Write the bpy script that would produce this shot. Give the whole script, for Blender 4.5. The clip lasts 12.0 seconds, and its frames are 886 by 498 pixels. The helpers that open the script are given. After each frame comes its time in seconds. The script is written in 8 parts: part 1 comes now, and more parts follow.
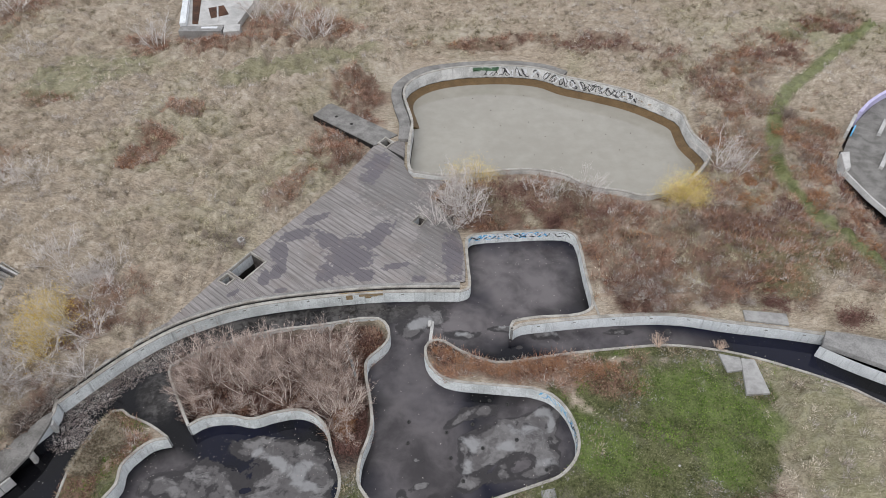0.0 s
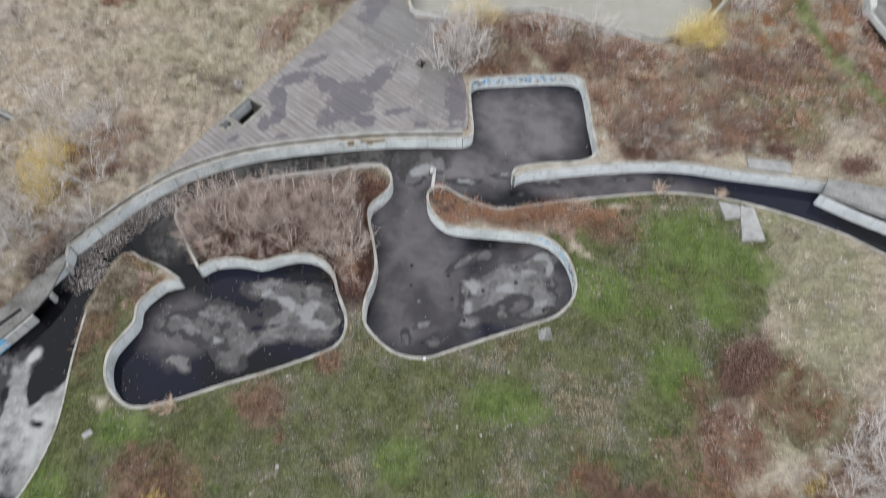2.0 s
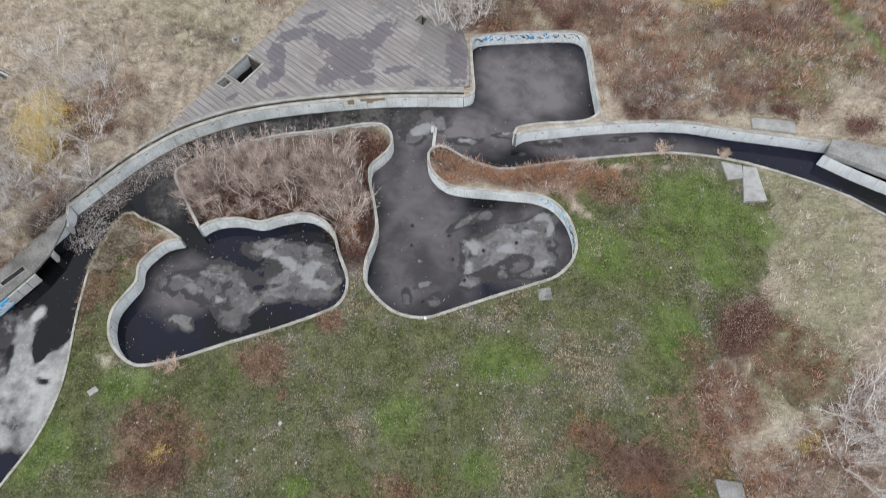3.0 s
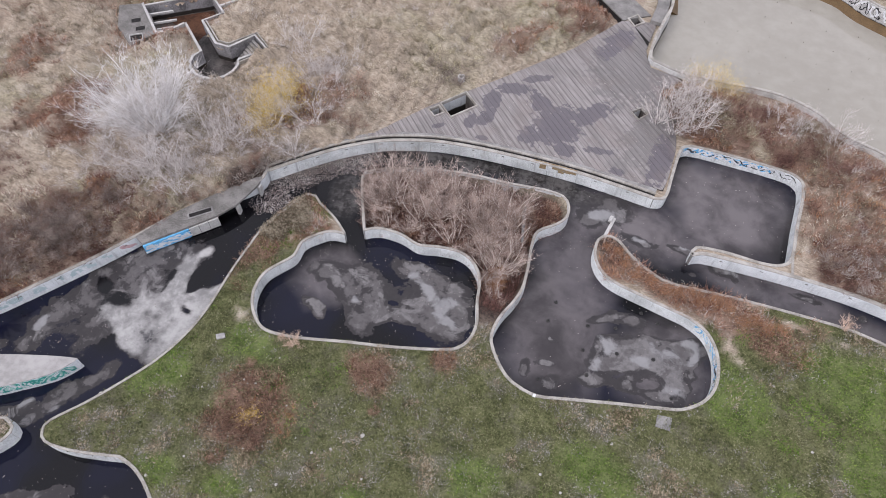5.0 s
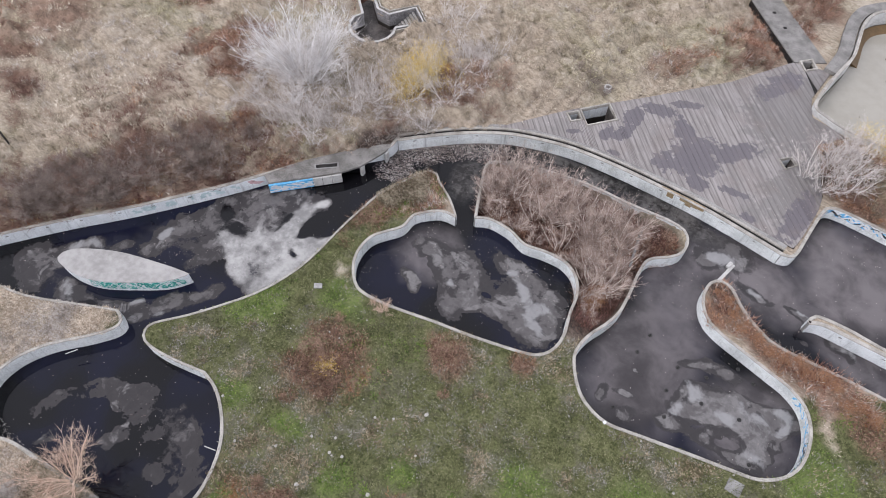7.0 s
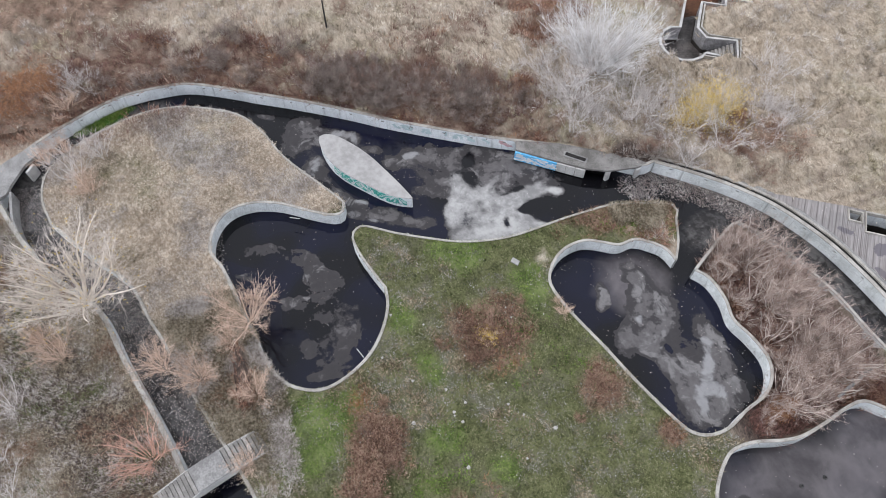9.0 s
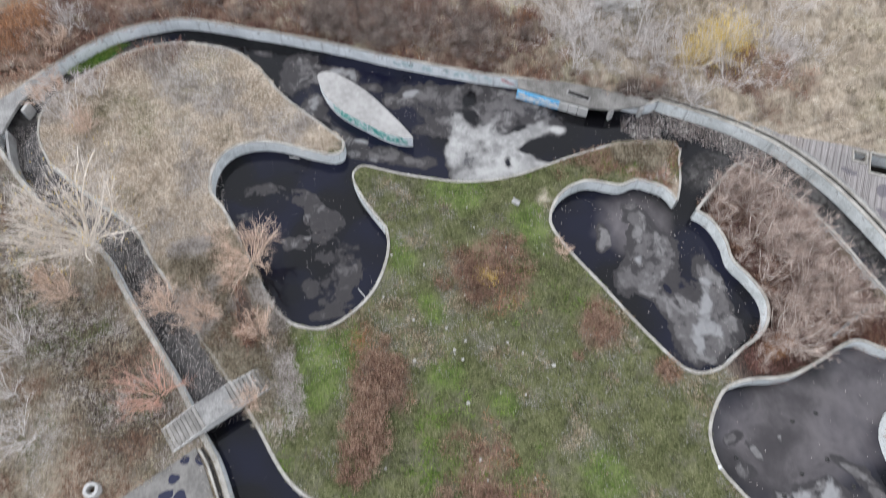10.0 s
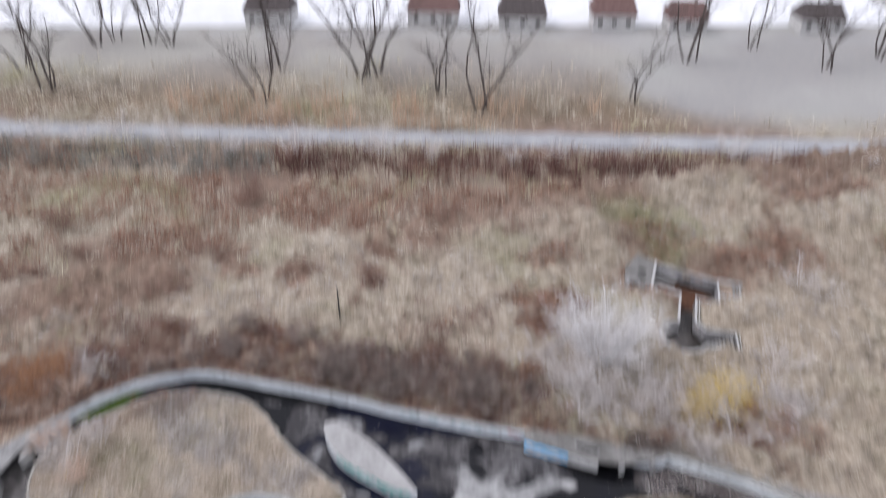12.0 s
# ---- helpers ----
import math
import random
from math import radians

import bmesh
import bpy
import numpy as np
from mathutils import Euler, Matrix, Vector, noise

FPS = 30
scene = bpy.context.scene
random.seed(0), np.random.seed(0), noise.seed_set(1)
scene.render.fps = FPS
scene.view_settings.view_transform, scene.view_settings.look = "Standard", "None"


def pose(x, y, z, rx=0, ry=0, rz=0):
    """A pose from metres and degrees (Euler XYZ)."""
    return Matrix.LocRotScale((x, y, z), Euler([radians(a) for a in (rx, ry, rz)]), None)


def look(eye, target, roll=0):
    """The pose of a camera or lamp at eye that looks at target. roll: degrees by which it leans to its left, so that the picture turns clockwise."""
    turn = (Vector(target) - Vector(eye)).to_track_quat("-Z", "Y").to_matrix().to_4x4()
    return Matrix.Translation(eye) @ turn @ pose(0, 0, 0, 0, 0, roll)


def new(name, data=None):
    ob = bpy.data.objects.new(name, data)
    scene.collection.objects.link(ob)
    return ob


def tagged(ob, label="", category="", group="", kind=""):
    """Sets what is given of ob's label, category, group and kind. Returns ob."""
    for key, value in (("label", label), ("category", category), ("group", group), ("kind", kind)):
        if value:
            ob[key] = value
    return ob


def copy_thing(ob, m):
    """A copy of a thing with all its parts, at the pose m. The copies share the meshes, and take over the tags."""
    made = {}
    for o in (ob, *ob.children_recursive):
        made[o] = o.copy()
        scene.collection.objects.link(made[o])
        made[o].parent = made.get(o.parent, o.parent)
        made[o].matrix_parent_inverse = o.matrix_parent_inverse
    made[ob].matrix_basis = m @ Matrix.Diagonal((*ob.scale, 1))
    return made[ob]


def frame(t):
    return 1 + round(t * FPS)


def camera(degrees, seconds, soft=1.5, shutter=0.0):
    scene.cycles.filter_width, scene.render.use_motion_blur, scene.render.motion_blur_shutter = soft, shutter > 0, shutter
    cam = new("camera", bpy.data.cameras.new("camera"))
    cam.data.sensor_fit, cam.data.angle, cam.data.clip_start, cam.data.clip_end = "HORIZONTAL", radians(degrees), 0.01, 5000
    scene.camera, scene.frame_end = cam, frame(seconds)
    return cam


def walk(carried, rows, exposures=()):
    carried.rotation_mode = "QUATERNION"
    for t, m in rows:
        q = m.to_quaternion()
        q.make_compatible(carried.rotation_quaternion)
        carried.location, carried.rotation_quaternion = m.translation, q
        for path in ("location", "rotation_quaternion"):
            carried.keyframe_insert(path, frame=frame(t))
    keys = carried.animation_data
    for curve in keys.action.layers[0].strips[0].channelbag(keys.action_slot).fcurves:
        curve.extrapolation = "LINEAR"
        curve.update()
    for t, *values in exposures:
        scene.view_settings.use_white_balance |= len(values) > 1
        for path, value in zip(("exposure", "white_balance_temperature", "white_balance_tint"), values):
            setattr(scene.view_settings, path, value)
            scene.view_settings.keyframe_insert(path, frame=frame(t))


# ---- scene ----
# The camera hovers at one place, 45 m up, and turns.
EYE = (0.0, 0.0, 45.0)
cam = camera(66.4, 12.0, soft=0.6, shutter=1.0)
# seconds, yaw, pitch, roll
TURNS = [
    (0.0, 0.14, -44.91, 0), (0.4, 0.18, -45.0, 0), (0.5, 0.21, -45.17, 0), (0.7, 0.25, -46.6, 0), (1.0, 0.28, -49.09, 0), (1.5, 0.36, -53.44, 0),
    (2.0, 0.44, -57.83, 0), (2.3, 0.47, -60.6, 0), (2.5, 0.48, -61.65, 0), (2.7, 0.52, -61.72, 0), (3.0, 0.56, -61.2, 0), (3.5, 0.62, -58.4, 0.1),
    (4.0, 0.85, -55.8, 0.25), (4.1, 1.1, -55.6, 0.3), (4.3, 3.6, -55.55, 0.4), (4.5, 10.85, -55.78, 0.6), (4.7, 19.2, -55.95, 0.8), (4.9, 24.2, -56.13, 0.9),
    (5.0, 24.42, -56.15, 0.92), (5.5, 24.5, -56.26, 0.88), (5.7, 25.2, -56.33, 0.92), (6.0, 33.4, -56.51, 1.06), (6.2, 39.0, -56.66, 1.15), (6.3, 39.9, -56.72, 1.18),
    (6.5, 40.2, -56.78, 1.17), (6.7, 40.28, -56.81, 1.14), (7.1, 40.5, -56.95, 1.0), (7.6, 43.1, -57.3, 0.7), (8.0, 49.5, -57.6, 0.35), (8.3, 61.44, -57.81, 0.1),
    (8.5, 71.62, -57.98, 0), (8.6, 72.2, -58.0, 0), (9.0, 72.37, -58.08, 0), (9.2, 72.4, -58.2, 0), (9.5, 72.45, -59.35, 0), (10.0, 72.48, -63.13, 0),
    (10.3, 72.55, -65.0, 0), (10.5, 72.60, -65.4, 0), (10.7, 72.66, -63.6, 0), (11.0, 72.75, -57.74, 0), (11.5, 73.01, -45.9, 0), (12.0, 73.26, -34.06, 0),
]
# the clip's own exposure and white balance, which drift a little bluer
LIGHT = [(0.0, 0.22, 6300, 12), (0.7, 0.22, 6300, 12), (1.5, 0.34, 6200, 10), (2.7, 0.47, 6200, 9), (4.3, 0.44, 6250, 18), (5.5, 0.45, 6200, 20), (6.7, 0.51, 6200, 18), (8.5, 0.49, 6100, 14), (9.2, 0.57, 6100, 13), (10.5, 0.68, 6100, 11), (11.0, 0.71, 6050, 12), (11.5, 0.67, 6050, 11), (12.0, 0.42, 6050, 17)]
walk(cam, [(t, pose(*EYE, 90 + pitch, 0, yaw) @ Matrix.Rotation(radians(roll), 4, "Z")) for t, yaw, pitch, roll in TURNS], LIGHT)

# ---- light: a bright, even cloud cover, with a weak veiled sun ----
world = bpy.data.worlds.new("overcast")
scene.world = world
world.use_nodes = True
wn, wl = world.node_tree.nodes, world.node_tree.links
sky = wn.new("ShaderNodeTexSky")
sky.sky_type, sky.sun_disc = "NISHITA", False
sky.sun_elevation, sky.sun_rotation = radians(32), radians(200)
cloud = wn.new("ShaderNodeMixRGB")
cloud.inputs[0].default_value = 0.88
cloud.inputs[2].default_value = (7.6, 7.7, 7.9, 1)
wl.new(sky.outputs[0], cloud.inputs[1])
wl.new(cloud.outputs[0], wn["Background"].inputs[0])
wn["Background"].inputs[1].default_value = 0.115
sun = new("sun", bpy.data.lights.new("sun", "SUN"))
sun.data.energy, sun.data.angle, sun.data.color = 1.0, radians(25), (1.0, 0.96, 0.9)
sun.matrix_world = look((0, 0, 100), (30, 60, 20))


# ---- small helpers ----
def smooth(points, step=0.5, closed=False):
    """A soft curve through plan points, in even steps."""
    p = [Vector(q) for q in points]
    n, out = len(p), []
    for i in range(n if closed else n - 1):
        a, b, c, d = (p[(i + k) % n] if closed else p[min(max(i + k, 0), n - 1)] for k in (-1, 0, 1, 2))
        m = max(2, int((c - b).length / step))
        for j in range(m):
            t = j / m
            out.append(0.5 * (2 * b + (c - a) * t + (2 * a - 5 * b + 4 * c - d) * t * t + (3 * b - a - 3 * c + d) * t ** 3))
    if not closed:
        out.append(p[-1])
    return [(q.x, q.y) for q in out]


def inside(poly, x, y):
    """Which of the points x, y lie in the polygon."""
    q = np.asarray(poly)
    hit = np.zeros(len(x), bool)
    for (ax, ay), (bx, by) in zip(q, np.roll(q, -1, 0)):
        if ay != by:
            cross = (ay > y) != (by > y)
            hit ^= cross & (x < (bx - ax) * (y - ay) / (by - ay) + ax)
    return hit


def lattice(ix, iy, seed):
    h = np.sin(ix * 127.1 + iy * 311.7 + seed * 74.7) * 43758.5453
    return h - np.floor(h)


def value_noise(x, y, seed=0):
    ix, iy = np.floor(x), np.floor(y)
    fx, fy = x - ix, y - iy
    fx, fy = fx * fx * (3 - 2 * fx), fy * fy * (3 - 2 * fy)
    low = lattice(ix, iy, seed) * (1 - fx) + lattice(ix + 1, iy, seed) * fx
    high = lattice(ix, iy + 1, seed) * (1 - fx) + lattice(ix + 1, iy + 1, seed) * fx
    return low * (1 - fy) + high * fy


def fbm(x, y, seed=0, octaves=4):
    total, amp, norm = 0, 1.0, 0
    for k in range(octaves):
        total, norm = total + amp * value_noise(x * 2 ** k, y * 2 ** k, seed + k), norm + amp
        amp *= 0.5
    return total / norm


def spots(ellipses, x, y, ragged=0.5, scale=0.35, seed=3):
    """How far inside soft-edged ellipses (x, y, half length, half width, turn) a point lies: 0 outside to 1."""
    best = np.zeros(len(x))
    wobble = (fbm(x * scale, y * scale, seed) - 0.5) * 2 * ragged
    for cx, cy, a, b, turn in ellipses:
        c, s = np.cos(radians(turn)), np.sin(radians(turn))
        u, v = ((x - cx) * c + (y - cy) * s) / a, ((y - cy) * c - (x - cx) * s) / b
        best = np.maximum(best, np.clip((1.15 - np.sqrt(u * u + v * v) + wobble) / 0.5, 0, 1))
    return best


def melted(ellipses, x, y, wander=1.1, seed=3):
    """A soft field of ellipses that run into one another, with a wandering, lacy edge."""
    wx = x + wander * (2 * fbm(x * 0.45, y * 0.45, seed, 5) - 1)
    wy = y + wander * (2 * fbm(x * 0.45, y * 0.45, seed + 9, 5) - 1)
    total = np.zeros(len(x))
    for cx, cy, a, b, turn in ellipses:
        c, s = np.cos(radians(turn)), np.sin(radians(turn))
        u, v = ((wx - cx) * c + (wy - cy) * s) / a, ((wy - cy) * c - (wx - cx) * s) / b
        total += np.exp(-1.15 * (u * u + v * v))
    return np.clip(total, 0, 1.2)


def mesh_of(name, verts, faces, material):
    me = bpy.data.meshes.new(name)
    me.from_pydata([tuple(v) for v in verts], [], [tuple(f) for f in faces])
    me.materials.append(material)
    return me


def thing(name, label, category, group="", at=(0, 0, 0), turn=0, kind=""):
    """An empty base that parents the parts of a thing."""
    ob = tagged(new(name), label, category, group, kind)
    ob.matrix_basis = pose(*at, 0, 0, turn)
    return ob


def part(name, bm, material, parent, label=""):
    me = bpy.data.meshes.new(name)
    bm.to_mesh(me)
    bm.free()
    me.materials.append(material)
    ob = tagged(new(name, me), label)
    ob.parent = parent
    return ob


def single(name, bm, material, label, category, kind="", group=""):
    me = bpy.data.meshes.new(name)
    bm.to_mesh(me)
    bm.free()
    me.materials.append(material)
    return tagged(new(name, me), label, category, group, kind)


def box(bm, x0, y0, z0, x1, y1, z1, m=None, bevel=0.02):
    made = bmesh.ops.create_cube(bm, size=1)["verts"]
    fit = Matrix.Translation(((x0 + x1) / 2, (y0 + y1) / 2, (z0 + z1) / 2)) @ Matrix.Diagonal((x1 - x0, y1 - y0, z1 - z0, 1))
    bmesh.ops.transform(bm, matrix=fit, verts=made)
    if bevel:
        edges = list({e for v in made for e in v.link_edges})
        made = bmesh.ops.bevel(bm, geom=edges, offset=bevel, segments=1, affect="EDGES")["verts"]
    if m is not None:
        bmesh.ops.transform(bm, matrix=m, verts=list(made))
    return bm


def prism(bm, points, z0, z1, bevel=0.02):
    """An upright block on a plan outline."""
    area = sum(a[0] * b[1] - b[0] * a[1] for a, b in zip(points, points[1:] + points[:1]))
    pts = points if area > 0 else points[::-1]
    low = [bm.verts.new((x, y, z0)) for x, y in pts]
    top = [bm.verts.new((x, y, z1)) for x, y in pts]
    n = len(pts)
    bm.faces.new(low[::-1])
    lid = bm.faces.new(top)
    for i in range(n):
        bm.faces.new((low[i], low[(i + 1) % n], top[(i + 1) % n], top[i]))
    if bevel:
        bmesh.ops.bevel(bm, geom=list(lid.edges), offset=bevel, segments=1, affect="EDGES")
    return bm


def offset_path(path, d, closed=False):
    """The plan path moved d metres to its left."""
    p, n, out = [Vector(q) for q in path], len(path), []
    for i in range(n):
        a = p[(i - 1) % n] if closed else p[max(i - 1, 0)]
        b = p[(i + 1) % n] if closed else p[min(i + 1, n - 1)]
        t = (b - a).normalized()
        out.append((p[i].x - t.y * d, p[i].y + t.x * d))
    return out


def sweep(bm, path, profile, closed=False):
    """A closed profile of (left, up) carried along a plan path."""
    rings = []
    lines = [offset_path(path, left, closed) for left, up in profile]
    for i in range(len(path)):
        rings.append([bm.verts.new((lines[k][i][0], lines[k][i][1], up)) for k, (left, up) in enumerate(profile)])
    n, m = len(rings), len(profile)
    for i in range(n if closed else n - 1):
        for k in range(m):
            bm.faces.new((rings[i][k], rings[(i + 1) % n][k], rings[(i + 1) % n][(k + 1) % m], rings[i][(k + 1) % m]))
    if not closed:
        bm.faces.new(rings[0])
        bm.faces.new(rings[-1][::-1])
    bmesh.ops.recalc_face_normals(bm, faces=bm.faces)
    return bm


# ---- materials ----
def nodes_of(name):
    m = bpy.data.materials.new(name)
    m.use_nodes = True
    return m, m.node_tree.nodes, m.node_tree.links, m.node_tree.nodes["Principled BSDF"]


def put(links, source, socket):
    if isinstance(source, (int, float)):
        socket.default_value = source
    elif isinstance(source, tuple):
        socket.default_value = (*source, 1) if len(source) == 3 else source
    else:
        links.new(source, socket)


def mixed(n, l, factor, a, b, how="MIX"):
    x = n.new("ShaderNodeMixRGB")
    x.blend_type = how
    for source, socket in zip((factor, a, b), x.inputs):
        put(l, source, socket)
    return x.outputs[0]


def place(n, l, stretch=(1, 1, 1), turn=0):
    g = n.new("ShaderNodeNewGeometry")
    mp = n.new("ShaderNodeMapping")
    mp.inputs["Scale"].default_value = stretch
    mp.inputs["Rotation"].default_value = (0, 0, radians(turn))
    l.new(g.outputs["Position"], mp.inputs[0])
    return mp.outputs[0]


def grain(n, l, scale, detail=6, at=None, rough=0.6, warp=0.0):
    t = n.new("ShaderNodeTexNoise")
    t.inputs["Scale"].default_value, t.inputs["Detail"].default_value = scale, detail
    t.inputs["Roughness"].default_value, t.inputs["Distortion"].default_value = rough, warp
    l.new(at if at is not None else place(n, l), t.inputs["Vector"])
    return t.outputs["Fac"]


def ranged(n, l, value, low, high, to_low=0.0, to_high=1.0):
    r = n.new("ShaderNodeMapRange")
    r.interpolation_type = "SMOOTHSTEP"
    for source, socket in zip((value, low, high, to_low, to_high), r.inputs):
        put(l, source, socket)
    return r.outputs[0]


def relief(n, l, shader, height, strength, depth):
    b = n.new("ShaderNodeBump")
    b.inputs["Strength"].default_value, b.inputs["Distance"].default_value = strength, depth
    l.new(height, b.inputs["Height"])
    l.new(b.outputs[0], shader.inputs["Normal"])


def tag_value(n, name):
    a = n.new("ShaderNodeAttribute")
    a.attribute_name = name
    return a.outputs["Fac"]


def plain(name, dark, light, scale=1.2, rough=0.85, spec=0.3, depth=0.01, metal=0.0, own=0.0, turn=0, stretch=(1, 1, 1)):
    """Two tones mixed by coarse and fine grain, with fine relief; own: how much each object differs."""
    m, n, l, s = nodes_of(name)
    at = place(n, l, stretch, turn)
    big, small = grain(n, l, scale, 4, at), grain(n, l, scale * 11, 5, at)
    f = mixed(n, l, 0.45, big, small)
    c = mixed(n, l, ranged(n, l, f, 0.36, 0.64), dark, light)
    if own:
        info = n.new("ShaderNodeObjectInfo")
        c = mixed(n, l, ranged(n, l, info.outputs["Random"], 0, 1, 0, own), c, tuple(0.45 * v for v in dark))
    l.new(c, s.inputs["Base Color"])
    s.inputs["Roughness"].default_value, s.inputs["Specular IOR Level"].default_value = rough, spec
    s.inputs["Metallic"].default_value = metal
    relief(n, l, s, f, 0.6, depth)
    return m


def streaked_concrete(name, dark, light, tide=-1.28, moss=0.0):
    """Cast concrete, with streaks that run down and a wet tide mark near the water."""
    m, n, l, s = nodes_of(name)
    at = place(n, l)
    down = place(n, l, (1, 1, 0.07))
    big, small = grain(n, l, 0.5, 4, at), grain(n, l, 9, 6, at)
    streak = grain(n, l, 2.6, 5, down, 0.7)
    c = mixed(n, l, ranged(n, l, mixed(n, l, 0.5, big, small), 0.38, 0.62), dark, light)
    c = mixed(n, l, ranged(n, l, streak, 0.53, 0.74, 0, 0.6), c, tuple(0.35 * v for v in dark))
    sep = n.new("ShaderNodeSeparateXYZ")
    g = n.new("ShaderNodeNewGeometry")
    l.new(g.outputs["Position"], sep.inputs[0])
    add = n.new("ShaderNodeMath")
    add.operation = "MULTIPLY_ADD"
    l.new(grain(n, l, 1.4, 4, down), add.inputs[0])
    add.inputs[1].default_value = 0.35
    l.new(sep.outputs["Z"], add.inputs[2])
    wet = ranged(n, l, add.outputs[0], tide + 0.12, tide + 0.28, 1, 0)
    c = mixed(n, l, wet, c, (0.035, 0.03, 0.026))
    if moss:
        c = mixed(n, l, ranged(n, l, grain(n, l, 0.8, 5, at), 0.55, 0.7, 0, moss), c, (0.09, 0.1, 0.03))
    l.new(c, s.inputs["Base Color"])
    s.inputs["Roughness"].default_value = 0.88
    s.inputs["Specular IOR Level"].default_value = 0.25
    relief(n, l, s, mixed(n, l, 0.5, small, streak), 0.5, 0.015)
    return m


def blade_material(name, tones, rough=0.9, patch=0.38, scale=0.3, green=0.0):
    """Dry stalks and leaves: a tone for each blade, shifted over the plan."""
    m, n, l, s = nodes_of(name)
    g = n.new("ShaderNodeNewGeometry")
    ramp = n.new("ShaderNodeValToRGB")
    ramp.color_ramp.elements[0].color = (*tones[0], 1)
    ramp.color_ramp.elements[1].color = (*tones[-1], 1)
    for i, tone in enumerate(tones[1:-1]):
        e = ramp.color_ramp.elements.new((i + 1) / (len(tones) - 1))
        e.color = (*tone, 1)
    both = n.new("ShaderNodeMath")
    both.operation = "MULTIPLY_ADD"
    l.new(g.outputs["Random Per Island"], both.inputs[0])
    both.inputs[1].default_value = 1 - 2 * patch
    wide = mixed(n, l, 0.5, mixed(n, l, 0.5, grain(n, l, scale, 4), grain(n, l, scale * 5, 4)), grain(n, l, 5.5, 3))
    wide = ranged(n, l, wide, 0.4, 0.6, 0, 2 * patch)
    l.new(wide, both.inputs[2])
    l.new(both.outputs[0], ramp.inputs[0])
    c = ramp.outputs[0]
    if green:
        c = mixed(n, l, ranged(n, l, grain(n, l, 0.055, 5, None, 0.6, 0.5), 0.49, 0.64, 0, green), c, mixed(n, l, 1.0, c, (0.87, 0.9, 0.72), "MULTIPLY"))
    l.new(c, s.inputs["Base Color"])
    s.inputs["Roughness"].default_value, s.inputs["Specular IOR Level"].default_value = rough, 0.15
    return m


def ground_material():
    m, n, l, s = nodes_of("meadow_ground")
    at = place(n, l)
    combed = place(n, l, (0.5, 1.8, 1), 25)
    tuft, fine, broad = grain(n, l, 2.2, 6, combed, 0.68, 1.6), grain(n, l, 7, 6, at, 0.7), grain(n, l, 0.09, 4, at)
    patch = grain(n, l, 0.7, 6, at, 0.7)
    f, g = mixed(n, l, 0.4, tuft, fine), mixed(n, l, 0.5, patch, fine)
    dry = mixed(n, l, ranged(n, l, f, 0.36, 0.62), (0.2, 0.16, 0.118), (0.47, 0.4, 0.315))
    tint = grain(n, l, 0.055, 5, None, 0.6, 0.5)
    dry = mixed(n, l, ranged(n, l, tint, 0.49, 0.64, 0, 0.6), dry, mixed(n, l, ranged(n, l, f, 0.36, 0.62), (0.165, 0.155, 0.095), (0.42, 0.395, 0.285)))
    dry = mixed(n, l, ranged(n, l, mixed(n, l, 0.35, broad, patch), 0.52, 0.66, 0, 0.6), dry, mixed(n, l, fine, (0.36, 0.31, 0.25), (0.66, 0.6, 0.51)))
    # metre-wide pale and dark lumps: the billows' light and shade put into the colour
    swirl = grain(n, l, 0.9, 7, place(n, l, (0.7, 1.2, 1), 40), 0.7, 1.0)
    dry = mixed(n, l, ranged(n, l, swirl, 0.5, 0.7, 0, 0.5), dry, mixed(n, l, fine, (0.42, 0.37, 0.3), (0.7, 0.64, 0.55)))
    dry = mixed(n, l, ranged(n, l, swirl, 0.32, 0.48, 0.5, 0), dry, mixed(n, l, fine, (0.1, 0.08, 0.055), (0.28, 0.225, 0.165)))
    lawn = mixed(n, l, ranged(n, l, g, 0.38, 0.62), (0.055, 0.06, 0.025), (0.18, 0.185, 0.09))
    lawn = mixed(n, l, ranged(n, l, grain(n, l, 0.3, 6, at, 0.72), 0.47, 0.62, 0, 0.7), lawn, mixed(n, l, fine, (0.07, 0.066, 0.05), (0.23, 0.21, 0.165)))
    rust = mixed(n, l, ranged(n, l, g, 0.38, 0.62), (0.085, 0.054, 0.04), (0.29, 0.195, 0.145))
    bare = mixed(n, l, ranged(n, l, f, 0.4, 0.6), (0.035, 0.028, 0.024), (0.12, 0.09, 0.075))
    c = mixed(n, l, tag_value(n, "lawn"), dry, lawn)
    c = mixed(n, l, tag_value(n, "rust"), c, rust)
    c = mixed(n, l, tag_value(n, "fresh"), c, mixed(n, l, ranged(n, l, g, 0.36, 0.64), (0.05, 0.075, 0.02), (0.18, 0.22, 0.08)))
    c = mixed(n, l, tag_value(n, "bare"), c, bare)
    c = mixed(n, l, tag_value(n, "road"), c, mixed(n, l, fine, (0.3, 0.3, 0.3), (0.44, 0.44, 0.43)))
    l.new(c, s.inputs["Base Color"])
    s.inputs["Roughness"].default_value, s.inputs["Specular IOR Level"].default_value = 0.95, 0.1
    relief(n, l, s, f, 0.8, 0.1)
    return m


